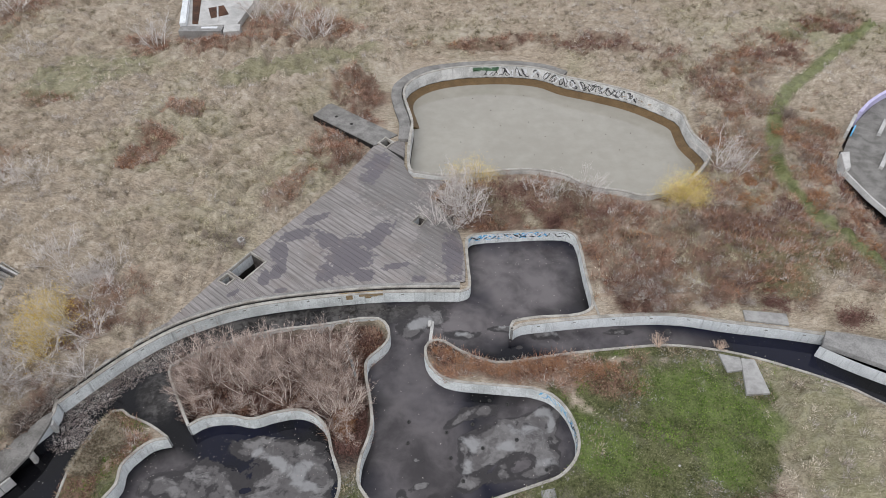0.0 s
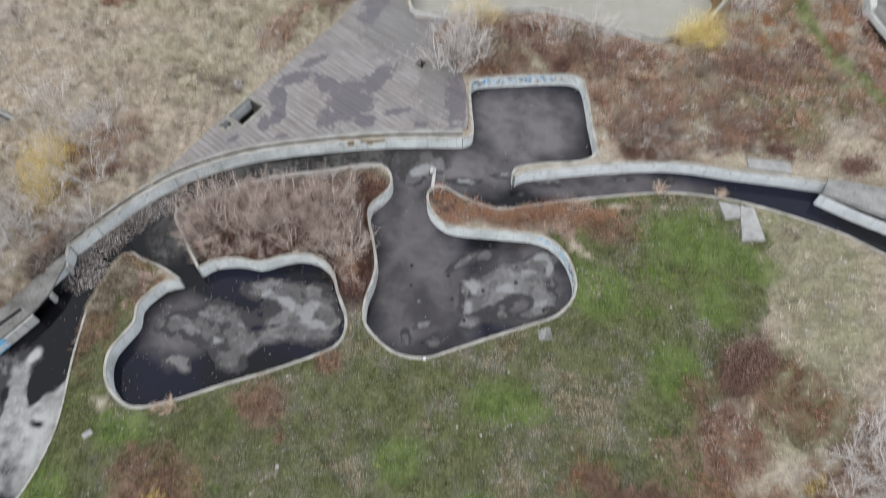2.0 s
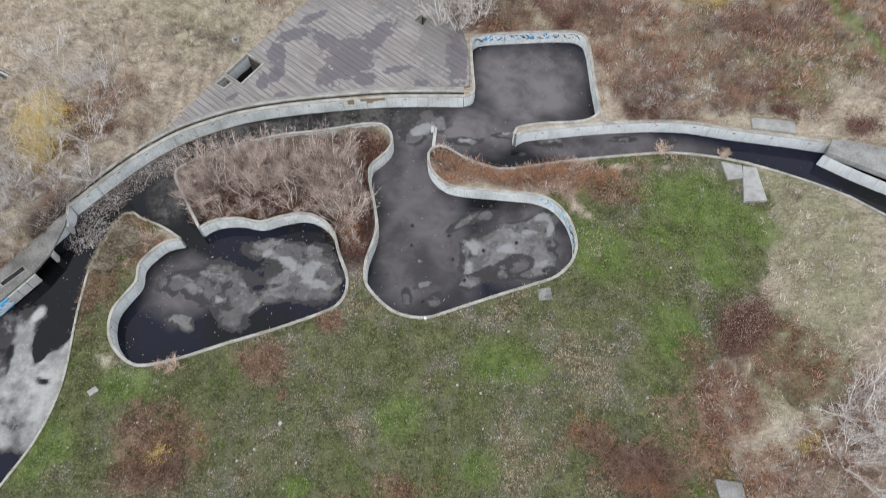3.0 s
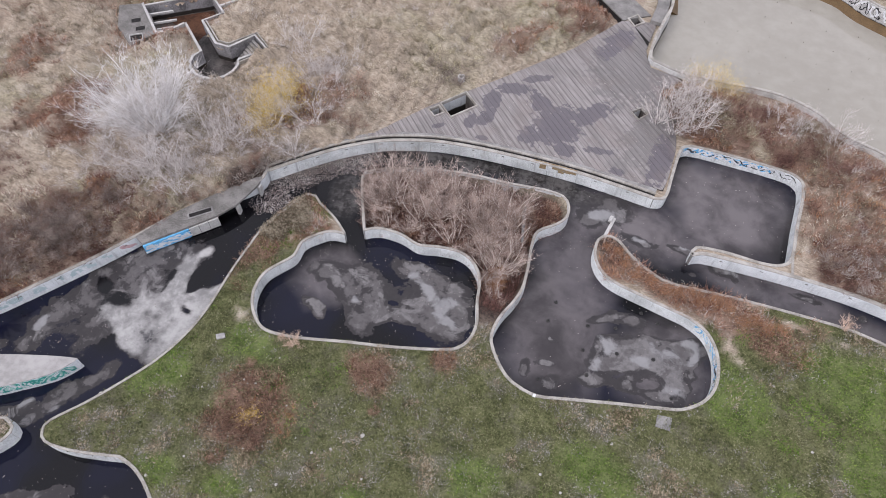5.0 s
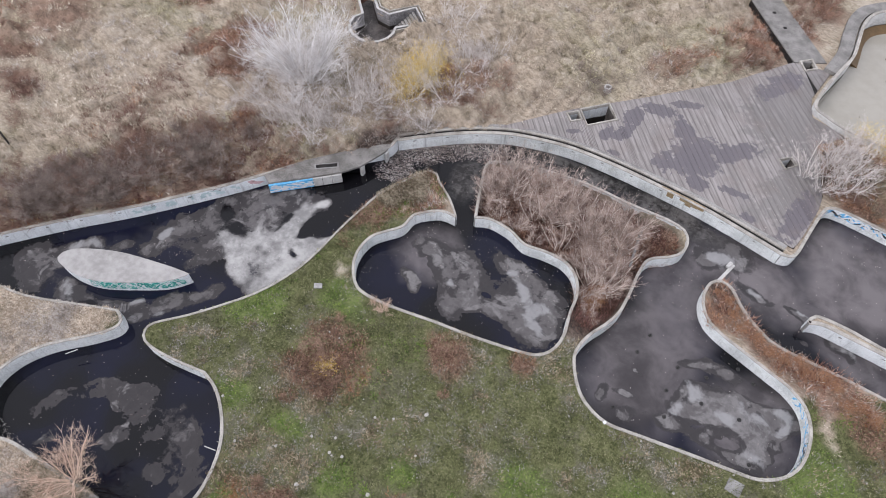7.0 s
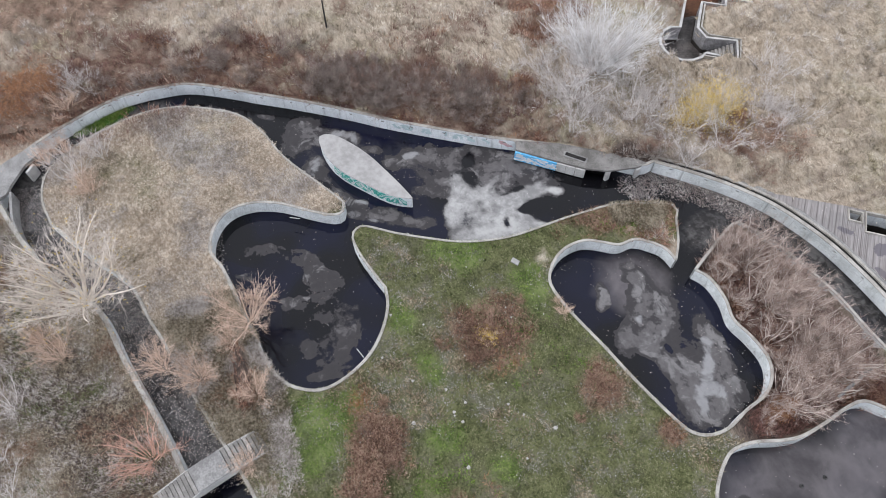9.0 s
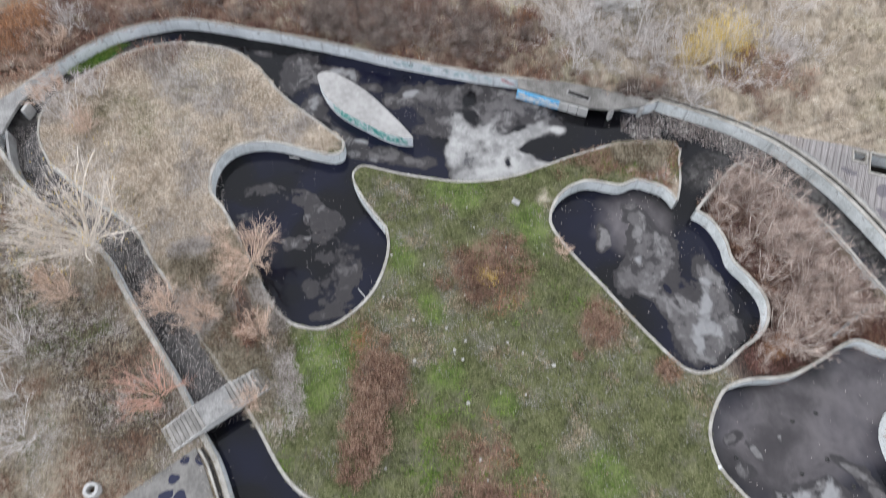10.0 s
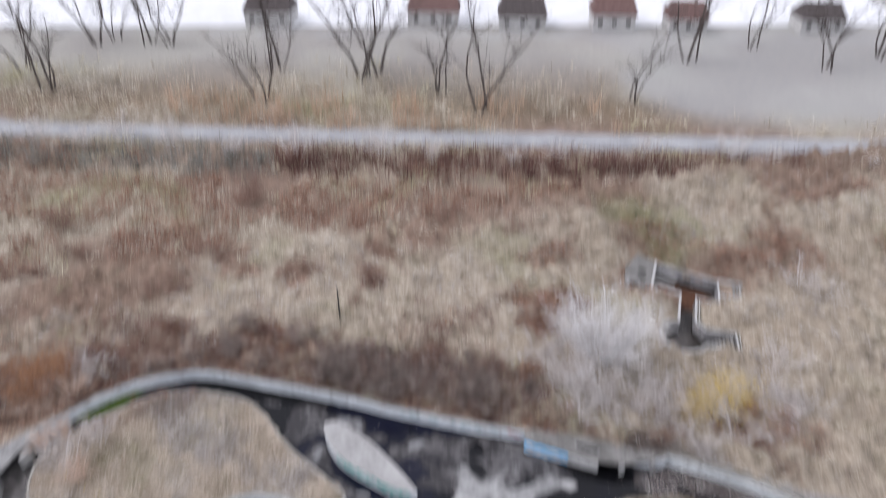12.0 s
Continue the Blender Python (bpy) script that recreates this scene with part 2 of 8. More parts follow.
def ellipse_share(n, l, x, y, a, b, turn, fuzz):
    """1 at an ellipse's centre on the plan, 0.5 on its edge, frayed by a grain."""
    g = n.new("ShaderNodeNewGeometry")
    mp = n.new("ShaderNodeMapping")
    mp.vector_type = "TEXTURE"
    mp.inputs["Location"].default_value, mp.inputs["Rotation"].default_value = (x, y, 0), (0, 0, radians(turn))
    mp.inputs["Scale"].default_value = (a, b, 1e6)
    l.new(g.outputs["Position"], mp.inputs[0])
    d = n.new("ShaderNodeVectorMath")
    d.operation = "LENGTH"
    l.new(mp.outputs[0], d.inputs[0])
    add = n.new("ShaderNodeMath")
    add.operation = "ADD"
    l.new(d.outputs["Value"], add.inputs[0])
    l.new(fuzz, add.inputs[1])
    return ranged(n, l, add.outputs[0], 1.46, 1.54, 1, 0)


def any_of(n, l, shares):
    out = shares[0]
    for share in shares[1:]:
        m = n.new("ShaderNodeMath")
        m.operation = "MAXIMUM"
        l.new(out, m.inputs[0])
        l.new(share, m.inputs[1])
        out = m.outputs[0]
    return out


def water_material():
    """Dark standing water with layers of silt and scum lying on it, and pale patches."""
    m, n, l, s = nodes_of("pool_water")
    at = place(n, l)

    def total(noise_value, gain, tag):
        add = n.new("ShaderNodeMath")
        add.operation = "MULTIPLY_ADD"
        l.new(noise_value, add.inputs[0])
        add.inputs[1].default_value = gain
        l.new(tag_value(n, tag), add.inputs[2])
        return add.outputs[0]

    edge = mixed(n, l, 0.3, grain(n, l, 0.42, 10, at, 0.58, 0.35), grain(n, l, 0.13, 3, at))
    lacy = mixed(n, l, 0.35, edge, grain(n, l, 1.3, 8, at, 0.62, 0.3))
    crisp = ranged(n, l, grain(n, l, 0.2, 3, at), 0.4, 0.62, 1.9, 2.16)
    film = ranged(n, l, total(lacy, 2.9, "silt"), 1.84, crisp)
    film2 = ranged(n, l, total(mixed(n, l, 0.6, edge, grain(n, l, 0.8, 7, at, 0.6, 0.3)), 3.3, "silt"), 2.4, 2.62)
    film3 = ranged(n, l, total(grain(n, l, 0.6, 8, at, 0.6, 0.6), 3.6, "silt"), 2.75, 3.05)
    # broad near-white patches over the grey layers
    thick = ranged(n, l, total(mixed(n, l, 0.4, edge, grain(n, l, 0.6, 7, at, 0.6, 0.4)), 2.8, "pale"), 1.74, 2.4)
    film = any_of(n, l, [film, thick])
    milk = ranged(n, l, total(grain(n, l, 0.7, 7, at, 0.6, 0.4), 2.8, "milky"), 1.85, 2.4, 0, 0.8)
    fine = grain(n, l, 2.2, 8, at, 0.65, 0.3)
    tone = mixed(n, l, film2, (0.036, 0.033, 0.034), (0.115, 0.108, 0.107))
    tone = mixed(n, l, film3, tone, (0.18, 0.173, 0.17))
    tone = mixed(n, l, ranged(n, l, fine, 0.38, 0.7, 0, 0.5), tone, (0.055, 0.05, 0.05))
    tone = mixed(n, l, milk, tone, mixed(n, l, fine, (0.2, 0.2, 0.2), (0.36, 0.36, 0.36)))
    tone = mixed(n, l, thick, tone, mixed(n, l, ranged(n, l, mixed(n, l, 0.4, grain(n, l, 0.5, 6, at), fine), 0.36, 0.64), (0.2, 0.197, 0.192), (0.42, 0.415, 0.4)))
    # clear water: the sky's blue reflection is mixed into the dark base colour
    deep = mixed(n, l, ranged(n, l, grain(n, l, 0.12, 2, at), 0.42, 0.58), (0.005, 0.005, 0.006), (0.006, 0.007, 0.018))
    murk = mixed(n, l, ranged(n, l, mixed(n, l, 0.4, edge, grain(n, l, 0.25, 5, at, 0.55, 0.2)), 0.38, 0.6), (0.056, 0.05, 0.052), (0.15, 0.136, 0.138))
    c = mixed(n, l, tag_value(n, "haze"), deep, murk)
    c = mixed(n, l, film, c, tone)
    c = mixed(n, l, tag_value(n, "bed"), c, mixed(n, l, ranged(n, l, mixed(n, l, 0.5, edge, fine), 0.4, 0.6), (0.02, 0.018, 0.017), (0.1, 0.094, 0.09)))
    c = mixed(n, l, tag_value(n, "algae"), c, mixed(n, l, fine, (0.03, 0.11, 0.012), (0.08, 0.2, 0.03)))
    fleck = ranged(n, l, grain(n, l, 9, 2, at), 0.75, 0.78)
    c = mixed(n, l, fleck, c, (0.4, 0.38, 0.36))
    l.new(c, s.inputs["Base Color"])
    l.new(ranged(n, l, film, 0, 1, 0.04, 0.3), s.inputs["Roughness"])
    s.inputs["IOR"].default_value = 1.33
    relief(n, l, s, grain(n, l, 3.0, 3, at), 0.05, 0.01)
    return m


def deck_material():
    """Weathered grey boards with wide dark wet patches."""
    m, n, l, s = nodes_of("wet_boards")
    at = place(n, l)
    turned = place(n, l, (1, 1, 1), 40)
    stretch = n.new("ShaderNodeMapping")
    stretch.inputs["Scale"].default_value = (0.1, 1.9, 1)
    l.new(turned, stretch.inputs[0])
    along = stretch.outputs[0]
    fibre = grain(n, l, 3.2, 6, along, 0.68)
    across = n.new("ShaderNodeSeparateXYZ")
    l.new(turned, across.inputs[0])
    seam = n.new("ShaderNodeMath")
    seam.operation = "PINGPONG"
    l.new(across.outputs[1], seam.inputs[0])
    seam.inputs[1].default_value = 0.25
    stain = ranged(n, l, mixed(n, l, 0.5, seam.outputs[0], mixed(n, l, 0.5, grain(n, l, 0.5, 4, along), grain(n, l, 0.35, 3, at))), 0.22, 0.32, 0.4, 0)
    info = n.new("ShaderNodeObjectInfo")
    c = mixed(n, l, ranged(n, l, fibre, 0.36, 0.66), (0.225, 0.208, 0.199), (0.335, 0.314, 0.302))
    c = mixed(n, l, ranged(n, l, info.outputs["Random"], 0, 1, 0, 0.16), c, (0.19, 0.175, 0.168))
    frayed = ranged(n, l, mixed(n, l, 0.5, grain(n, l, 0.75, 5, at, 0.62, 0.6), grain(n, l, 2.2, 5, at, 0.6)), 0.3, 0.7, 0.0, 1.0)
    wet = any_of(n, l, [ellipse_share(n, l, x, y, a, b, t, frayed) for x, y, a, b, t in (
        (-8.8, 43.9, 2.1, 2.4, 0), (-11.0, 46.1, 1.9, 0.95, 140), (-6.7, 46.7, 2.3, 1.0, 55), (-10.6, 42.0, 0.95, 1.1, 0), (-7.3, 41.7, 1.0, 0.85, 0), (-14.3, 46.8, 1.7, 0.8, 25),
        (-15.5, 44.7, 0.85, 1.3, 0), (-15.1, 42.5, 0.65, 1.5, -10), (-16.2, 41.3, 0.55, 0.9, 10), (-18.6, 39.5, 0.8, 0.3, 40), (-4.5, 42.8, 1.15, 0.36, 15), (-12.6, 49.2, 1.3, 0.5, 35),
        (0.8, 44.2, 1.0, 2.9, 0), (-2.3, 41.2, 0.6, 0.35, 0), (-14.4, 39.8, 0.6, 0.3, 20), (-7.2, 57.4, 1.1, 2.6, -18))])
    damp = any_of(n, l, [ranged(n, l, grain(n, l, 0.22, 6, at, 0.68), 0.5, 0.62, 0, 0.35)] + [ranged(n, l, ellipse_share(n, l, x, y, a, b, t, frayed), 0, 1, 0, 0.6) for x, y, a, b, t in ((0.0, 47, 2.6, 5.5, -10), (-5, 55, 3.6, 6, 0))])
    c = mixed(n, l, stain, c, (0.12, 0.105, 0.098))
    c = mixed(n, l, damp, c, mixed(n, l, fibre, (0.11, 0.105, 0.1), (0.22, 0.21, 0.205)))
    c = mixed(n, l, wet, c, mixed(n, l, ranged(n, l, fibre, 0.3, 0.7), (0.122, 0.11, 0.12), (0.146, 0.133, 0.143)))
    c = mixed(n, l, ranged(n, l, grain(n, l, 0.3, 4, at), 0.5, 0.7, 0, 0.35), c, (0.2, 0.165, 0.15))
    l.new(c, s.inputs["Base Color"])
    l.new(ranged(n, l, wet, 0, 1, 0.8, 0.28), s.inputs["Roughness"])
    s.inputs["Specular IOR Level"].default_value = 0.3
    relief(n, l, s, mixed(n, l, wet, fibre, (0.5, 0.5, 0.5)), 0.4, 0.006)
    return m


def puddled_concrete():
    m, n, l, s = nodes_of("puddled_slab")
    at = place(n, l)
    fine = grain(n, l, 5, 6, at)
    c = mixed(n, l, ranged(n, l, mixed(n, l, 0.5, grain(n, l, 0.6, 4, at), fine), 0.38, 0.62), (0.125, 0.119, 0.11), (0.215, 0.205, 0.19))
    ragged = ranged(n, l, grain(n, l, 0.9, 4, at, 0.5), 0.25, 0.75, 0.1, 0.9)
    wet = any_of(n, l, [ellipse_share(n, l, x, y, a, b, t, ragged) for x, y, a, b, t in (
        (-12.2, -13.6, 0.3, 0.35, 0), (-12.0, -12.6, 0.35, 0.3, 0), (-11.3, -14.4, 0.35, 0.35, 0), (-10.4, -15.0, 0.4, 0.6, 0), (-9.8, -14.1, 0.65, 0.5, 30), (-10.1, -17.8, 1.2, 1.0, 60), (-9.7, -16.6, 0.6, 0.5, 0),
        (-7.9, -13.3, 0.6, 1.1, 20), (-6.2, -16.5, 1.2, 1.6, 0), (-4.5, -13.4, 0.8, 0.9, 0), (-7.6, -19.5, 1.0, 1.4, 0))])
    # navy base puts a sky reflection into the puddles' colour
    c = mixed(n, l, wet, c, (0.007, 0.009, 0.034))
    l.new(c, s.inputs["Base Color"])
    l.new(ranged(n, l, wet, 0, 1, 0.85, 0.05), s.inputs["Roughness"])
    relief(n, l, s, fine, 0.2, 0.006)
    return m


GROUND, WATER, DECK, SLAB = ground_material(), water_material(), deck_material(), puddled_concrete()
WALL = streaked_concrete("wall_concrete", (0.5, 0.525, 0.52), (0.79, 0.82, 0.815), moss=0.2)
CORE = plain("joint_concrete", (0.16, 0.158, 0.152), (0.28, 0.275, 0.265), 1.5, 0.9)
WALL_WHITE = streaked_concrete("painted_wall", (0.6, 0.63, 0.64), (0.82, 0.85, 0.86))
BASIN_WALL = streaked_concrete("basin_wall", (0.38, 0.38, 0.37), (0.74, 0.74, 0.72), tide=-1.0)
COPING = plain("coping_concrete", (0.25, 0.235, 0.205), (0.47, 0.45, 0.41), 0.9, 0.9, 0.2, 0.008)
GREY = plain("grey_concrete", (0.18, 0.175, 0.17), (0.34, 0.335, 0.32), 0.8, 0.9, 0.25, 0.012)
PALE = plain("pale_concrete", (0.36, 0.355, 0.34), (0.56, 0.55, 0.53), 0.7, 0.88, 0.25, 0.01)
SLAB_PALE = plain("stained_slab", (0.25, 0.245, 0.235), (0.4, 0.395, 0.38), 0.22, 0.88, 0.25, 0.008)
ISLAND_TOP = plain("smooth_slab", (0.27, 0.262, 0.25), (0.4, 0.39, 0.375), 0.2, 0.85, 0.25, 0.004)
STEP = plain("step_boards", (0.2, 0.19, 0.175), (0.42, 0.4, 0.375), 1.6, 0.85, 0.25, 0.008, own=0.5)
# near-black; on plates for openings it stands for the shade inside
DARK = plain("dark_void", (0.012, 0.011, 0.011), (0.03, 0.028, 0.026), 2, 0.9)
# the yard's floor tone, which also paints shade onto hatch walls
YARD_FLOOR_AND_SHADE = plain("wet_floor_and_shade", (0.03, 0.026, 0.024), (0.13, 0.115, 0.105), 0.6, 0.5)
FRESH_GRASS = blade_material("fresh_grass", [(0.04, 0.075, 0.012), (0.09, 0.16, 0.025), (0.17, 0.25, 0.05), (0.28, 0.34, 0.1)])
RUSTY = plain("rusted_metal", (0.03, 0.016, 0.01), (0.12, 0.055, 0.03), 0.5, 0.85, 0.3)
IRON = plain("dark_iron", (0.02, 0.02, 0.02), (0.05, 0.048, 0.045), 4, 0.6, 0.4)
TAN = plain("tan_water", (0.295, 0.277, 0.232), (0.345, 0.327, 0.277), 0.06, 0.08, 0.5, 0.0005)
MUD = plain("brown_mud", (0.1, 0.06, 0.022), (0.16, 0.1, 0.042), 0.7, 0.5, 0.4, 0.02)
STONE = plain("pale_stone", (0.3, 0.29, 0.265), (0.52, 0.505, 0.47), 5, 0.9, 0.2, 0.01)
BARK_PALE = plain("pale_bark", (0.56, 0.53, 0.5), (0.86, 0.83, 0.79), 3, 0.9, 0.15, 0.004)
BARK_WHITE = plain("white_bark", (0.66, 0.65, 0.64), (0.92, 0.91, 0.89), 3, 0.9, 0.15, 0.004)
TWIG_WHITE = plain("white_twigs", (0.5, 0.48, 0.465), (0.86, 0.84, 0.82), 2, 0.9, 0.15, 0.004)
BARK_CREAM = plain("cream_bark", (0.7, 0.63, 0.54), (0.94, 0.88, 0.79), 3, 0.9, 0.15, 0.004)
TWIG_CREAM = plain("cream_twigs", (0.48, 0.42, 0.36), (0.84, 0.77, 0.69), 3, 0.9, 0.15, 0.004)
TWIG_PALE = plain("pale_twigs", (0.4, 0.36, 0.335), (0.78, 0.73, 0.69), 2, 0.9, 0.15, 0.004)
BARK_PINK = plain("pinkish_bark", (0.7, 0.63, 0.56), (0.92, 0.86, 0.79), 3, 0.9, 0.15, 0.004)
TWIG_PINK = plain("pinkish_twigs", (0.14, 0.088, 0.072), (0.76, 0.635, 0.555), 1.0, 0.9, 0.15, 0.004)
BARK_TAN = plain("tan_bark", (0.66, 0.49, 0.38), (0.9, 0.76, 0.63), 3, 0.9, 0.15, 0.004)
TWIG_TAN = plain("tan_twigs", (0.46, 0.33, 0.25), (0.78, 0.62, 0.5), 1.5, 0.9, 0.15, 0.004)
BARK_COPPER = plain("copper_bark", (0.56, 0.34, 0.25), (0.86, 0.6, 0.48), 3, 0.9, 0.15, 0.004)
TWIG_COPPER = plain("copper_twigs", (0.4, 0.23, 0.17), (0.7, 0.45, 0.36), 2, 0.9, 0.15, 0.004)
BARK_RED = plain("reddish_bark", (0.13, 0.08, 0.065), (0.34, 0.24, 0.2), 3, 0.9, 0.15, 0.004)
TWIG_RED = plain("reddish_twigs", (0.15, 0.09, 0.07), (0.4, 0.265, 0.205), 1.2, 0.9, 0.15, 0.004)
BARK_BROWN = plain("brown_bark", (0.16, 0.125, 0.105), (0.36, 0.3, 0.26), 3, 0.9, 0.15, 0.004)
TWIG_BROWN = plain("brown_twigs", (0.1, 0.075, 0.065), (0.46, 0.385, 0.335), 1.0, 0.9, 0.15, 0.004)
BARK_DARK = plain("dark_bark", (0.05, 0.042, 0.038), (0.13, 0.11, 0.1), 3, 0.9, 0.15, 0.004)
TWIG_OF = {"brown_bark": TWIG_BROWN, "white_bark": TWIG_WHITE, "copper_bark": TWIG_COPPER, "cream_bark": TWIG_CREAM, "pale_bark": TWIG_PALE, "pinkish_bark": TWIG_PINK, "tan_bark": TWIG_TAN, "reddish_bark": TWIG_RED, "dark_bark": BARK_DARK}
YELLOW_LEAF = blade_material("yellow_leaves", [(0.4, 0.26, 0.05), (0.66, 0.47, 0.1), (0.76, 0.6, 0.22)])
OLIVE_LEAF = blade_material("olive_yellow_leaves", [(0.3, 0.21, 0.05), (0.55, 0.42, 0.11), (0.7, 0.57, 0.22), (0.76, 0.67, 0.38)])
DRY_GRASS = blade_material("dry_grass", [(0.2, 0.165, 0.118), (0.42, 0.36, 0.275), (0.62, 0.55, 0.445), (0.82, 0.755, 0.64)], patch=0.42, green=1.0)
# brown grass; between meadow tussocks the same tone carries painted shade
BROWN_SHADE_GRASS = blade_material("brown_shade_grass", [(0.1, 0.085, 0.057), (0.21, 0.178, 0.125), (0.38, 0.325, 0.24), (0.58, 0.52, 0.41)], green=1.0)
LAWN_GRASS = blade_material("lawn_grass", [(0.04, 0.052, 0.02), (0.1, 0.115, 0.048), (0.19, 0.2, 0.095), (0.34, 0.33, 0.21)], patch=0.4, scale=0.4)
MAT_GRASS = blade_material("matted_grass", [(0.075, 0.072, 0.058), (0.18, 0.173, 0.145), (0.31, 0.3, 0.265), (0.5, 0.48, 0.45)])
LAWN_DRY = blade_material("dry_lawn_grass", [(0.07, 0.055, 0.036), (0.19, 0.15, 0.1), (0.33, 0.275, 0.185), (0.5, 0.44, 0.33)])
RUST_WEED = blade_material("russet_weeds", [(0.075, 0.03, 0.022), (0.25, 0.12, 0.08), (0.43, 0.265, 0.185), (0.62, 0.49, 0.39)], patch=0.44, scale=0.22)
WITHERED = blade_material("withered_leaves", [(0.055, 0.03, 0.022), (0.16, 0.095, 0.065), (0.3, 0.195, 0.135), (0.46, 0.345, 0.26)])
ORANGE_WEED = blade_material("orange_weeds", [(0.17, 0.075, 0.035), (0.36, 0.18, 0.09), (0.48, 0.3, 0.18)])
DARK_WEED = blade_material("dark_red_weeds", [(0.06, 0.032, 0.026), (0.16, 0.085, 0.07), (0.3, 0.18, 0.15)])
GREY_WEED = blade_material("grey_weeds", [(0.17, 0.145, 0.125), (0.37, 0.325, 0.29), (0.55, 0.505, 0.46), (0.66, 0.62, 0.58)])
REED = blade_material("reed_blades", [(0.24, 0.185, 0.13), (0.48, 0.4, 0.31), (0.7, 0.61, 0.5), (0.88, 0.81, 0.7)], patch=0.34, scale=0.5)
SEED_HEAD = blade_material("seed_heads", [(0.05, 0.025, 0.02), (0.09, 0.045, 0.035), (0.14, 0.075, 0.06), (0.18, 0.1, 0.08), (0.62, 0.5, 0.44)], patch=0.05)
LICHEN = plain("orange_lichen", (0.2, 0.13, 0.06), (0.34, 0.27, 0.17), 3, 0.9)
ASPHALT = plain("pale_asphalt", (0.27, 0.27, 0.275), (0.39, 0.39, 0.39), 0.25, 0.9)
SCRUB = blade_material("tan_scrub", [(0.3, 0.19, 0.12), (0.5, 0.35, 0.24), (0.66, 0.5, 0.37), (0.78, 0.66, 0.54)])
FAR_PALE = plain("far_pale", (0.66, 0.66, 0.66), (0.8, 0.8, 0.8), 0.2, 0.95)
LITTER = blade_material("fallen_leaves", [(0.12, 0.09, 0.08), (0.3, 0.25, 0.23), (0.5, 0.45, 0.42), (0.7, 0.66, 0.62)])
PAINTS = {
    "mint": plain("mint_paint", (0.2, 0.5, 0.44), (0.45, 0.68, 0.62), 3, 0.7), "washed": plain("washed_teal_paint", (0.4, 0.52, 0.53), (0.55, 0.64, 0.65), 2, 0.8),
    "rose": plain("rose_paint", (0.5, 0.3, 0.31), (0.66, 0.46, 0.46), 2, 0.8),
    "blue": plain("blue_paint", (0.05, 0.3, 0.6), (0.25, 0.6, 0.85), 3, 0.6), "teal": plain("teal_paint", (0.02, 0.25, 0.22), (0.1, 0.5, 0.42), 3, 0.6),
    "black": plain("black_paint", (0.015, 0.015, 0.018), (0.05, 0.05, 0.055), 3, 0.6), "white": plain("white_paint", (0.6, 0.62, 0.64), (0.82, 0.83, 0.84), 3, 0.6),
    "red": plain("red_paint", (0.45, 0.14, 0.17), (0.6, 0.25, 0.27), 3, 0.6), "green": plain("green_paint", (0.06, 0.14, 0.08), (0.14, 0.24, 0.14), 3, 0.6),
    "violet": plain("violet_paint", (0.4, 0.36, 0.6), (0.62, 0.6, 0.78), 3, 0.6),
}

# ---- the plan: banks and walls of the pools, from the east to the west ----
BANK_CHANNEL_SPIT = [
    (54.0, 14.0), (34.3, 28.0), (31.8, 29.8), (27.8, 31.7), (23.5, 33.2), (19.0, 33.9), (15.3, 33.7), (9.7, 33.0),
    (5.0, 32.2), (3.2, 32.5), (1.4, 33.3), (-0.0, 34.3), (-0.9, 34.4), (-1.5, 33.7), (-1.3, 32.2), (-0.4, 31.0),
    (0.9, 30.4), (3.6, 30.1), (6.8, 29.8),
]
BANK_EAST_POOL = [
    (6.8, 29.8), (8.3, 29.2), (9.3, 28.0), (9.8, 26.6), (9.9, 25.1), (9.4, 23.7), (8.2, 22.5), (6.7, 21.9),
    (3.8, 20.9), (0.5, 19.7), (-1.3, 19.1), (-2.8, 19.2), (-4.0, 19.7), (-5.3, 20.9), (-6.0, 22.1), (-6.0, 23.8),
    (-5.6, 25.3), (-5.4, 26.8), (-5.7, 28.8), (-6.2, 31.0), (-6.2, 32.4), (-5.1, 33.7), (-4.6, 34.7), (-4.8, 35.9),
    (-5.6, 36.7), (-7.2, 36.7),
]
BANK_THICKET = [
    (-7.2, 36.7), (-10.5, 36.0), (-14.0, 35.45), (-17.6, 34.3), (-20.2, 33.1), (-21.6, 32.1), (-21.9, 31.3), (-20.4, 28.6),
    (-19.05, 26.4),
]
BANK_MIDDLE_POOL = [
    (-19.05, 26.4), (-18.0, 27.1), (-16.15, 27.3), (-14.45, 27.0), (-12.9, 27.5), (-11.2, 27.8), (-9.8, 27.35), (-8.7, 26.15),
    (-8.1, 24.3), (-7.4, 22.6), (-7.3, 21.2), (-7.8, 20.1), (-8.9, 19.4), (-12.4, 18.0), (-15.4, 17.0), (-18.4, 15.9),
    (-20.3, 15.4), (-21.7, 15.4), (-23.1, 16.4), (-23.9, 17.7), (-24.1, 19.3), (-23.6, 20.5), (-22.9, 21.8), (-23.0, 23.2),
    (-22.4, 24.2), (-21.5, 25.1), (-20.3, 25.4),
]
BANK_LAWN = [
    (-20.3, 25.4), (-21.8, 26.4), (-23.7, 27.2), (-25.1, 27.6), (-26.5, 23.3), (-26.6, 20.9), (-26.5, 18.4), (-26.2, 15.0),
    (-26.3, 12.7), (-26.9, 10.1), (-28.0, 7.7), (-29.3, 5.3), (-30.6, 3.3), (-30.6, 2.5), (-29.9, 2.0), (-28.2, 2.2),
    (-26.2, 2.8), (-24.8, 3.3),
]
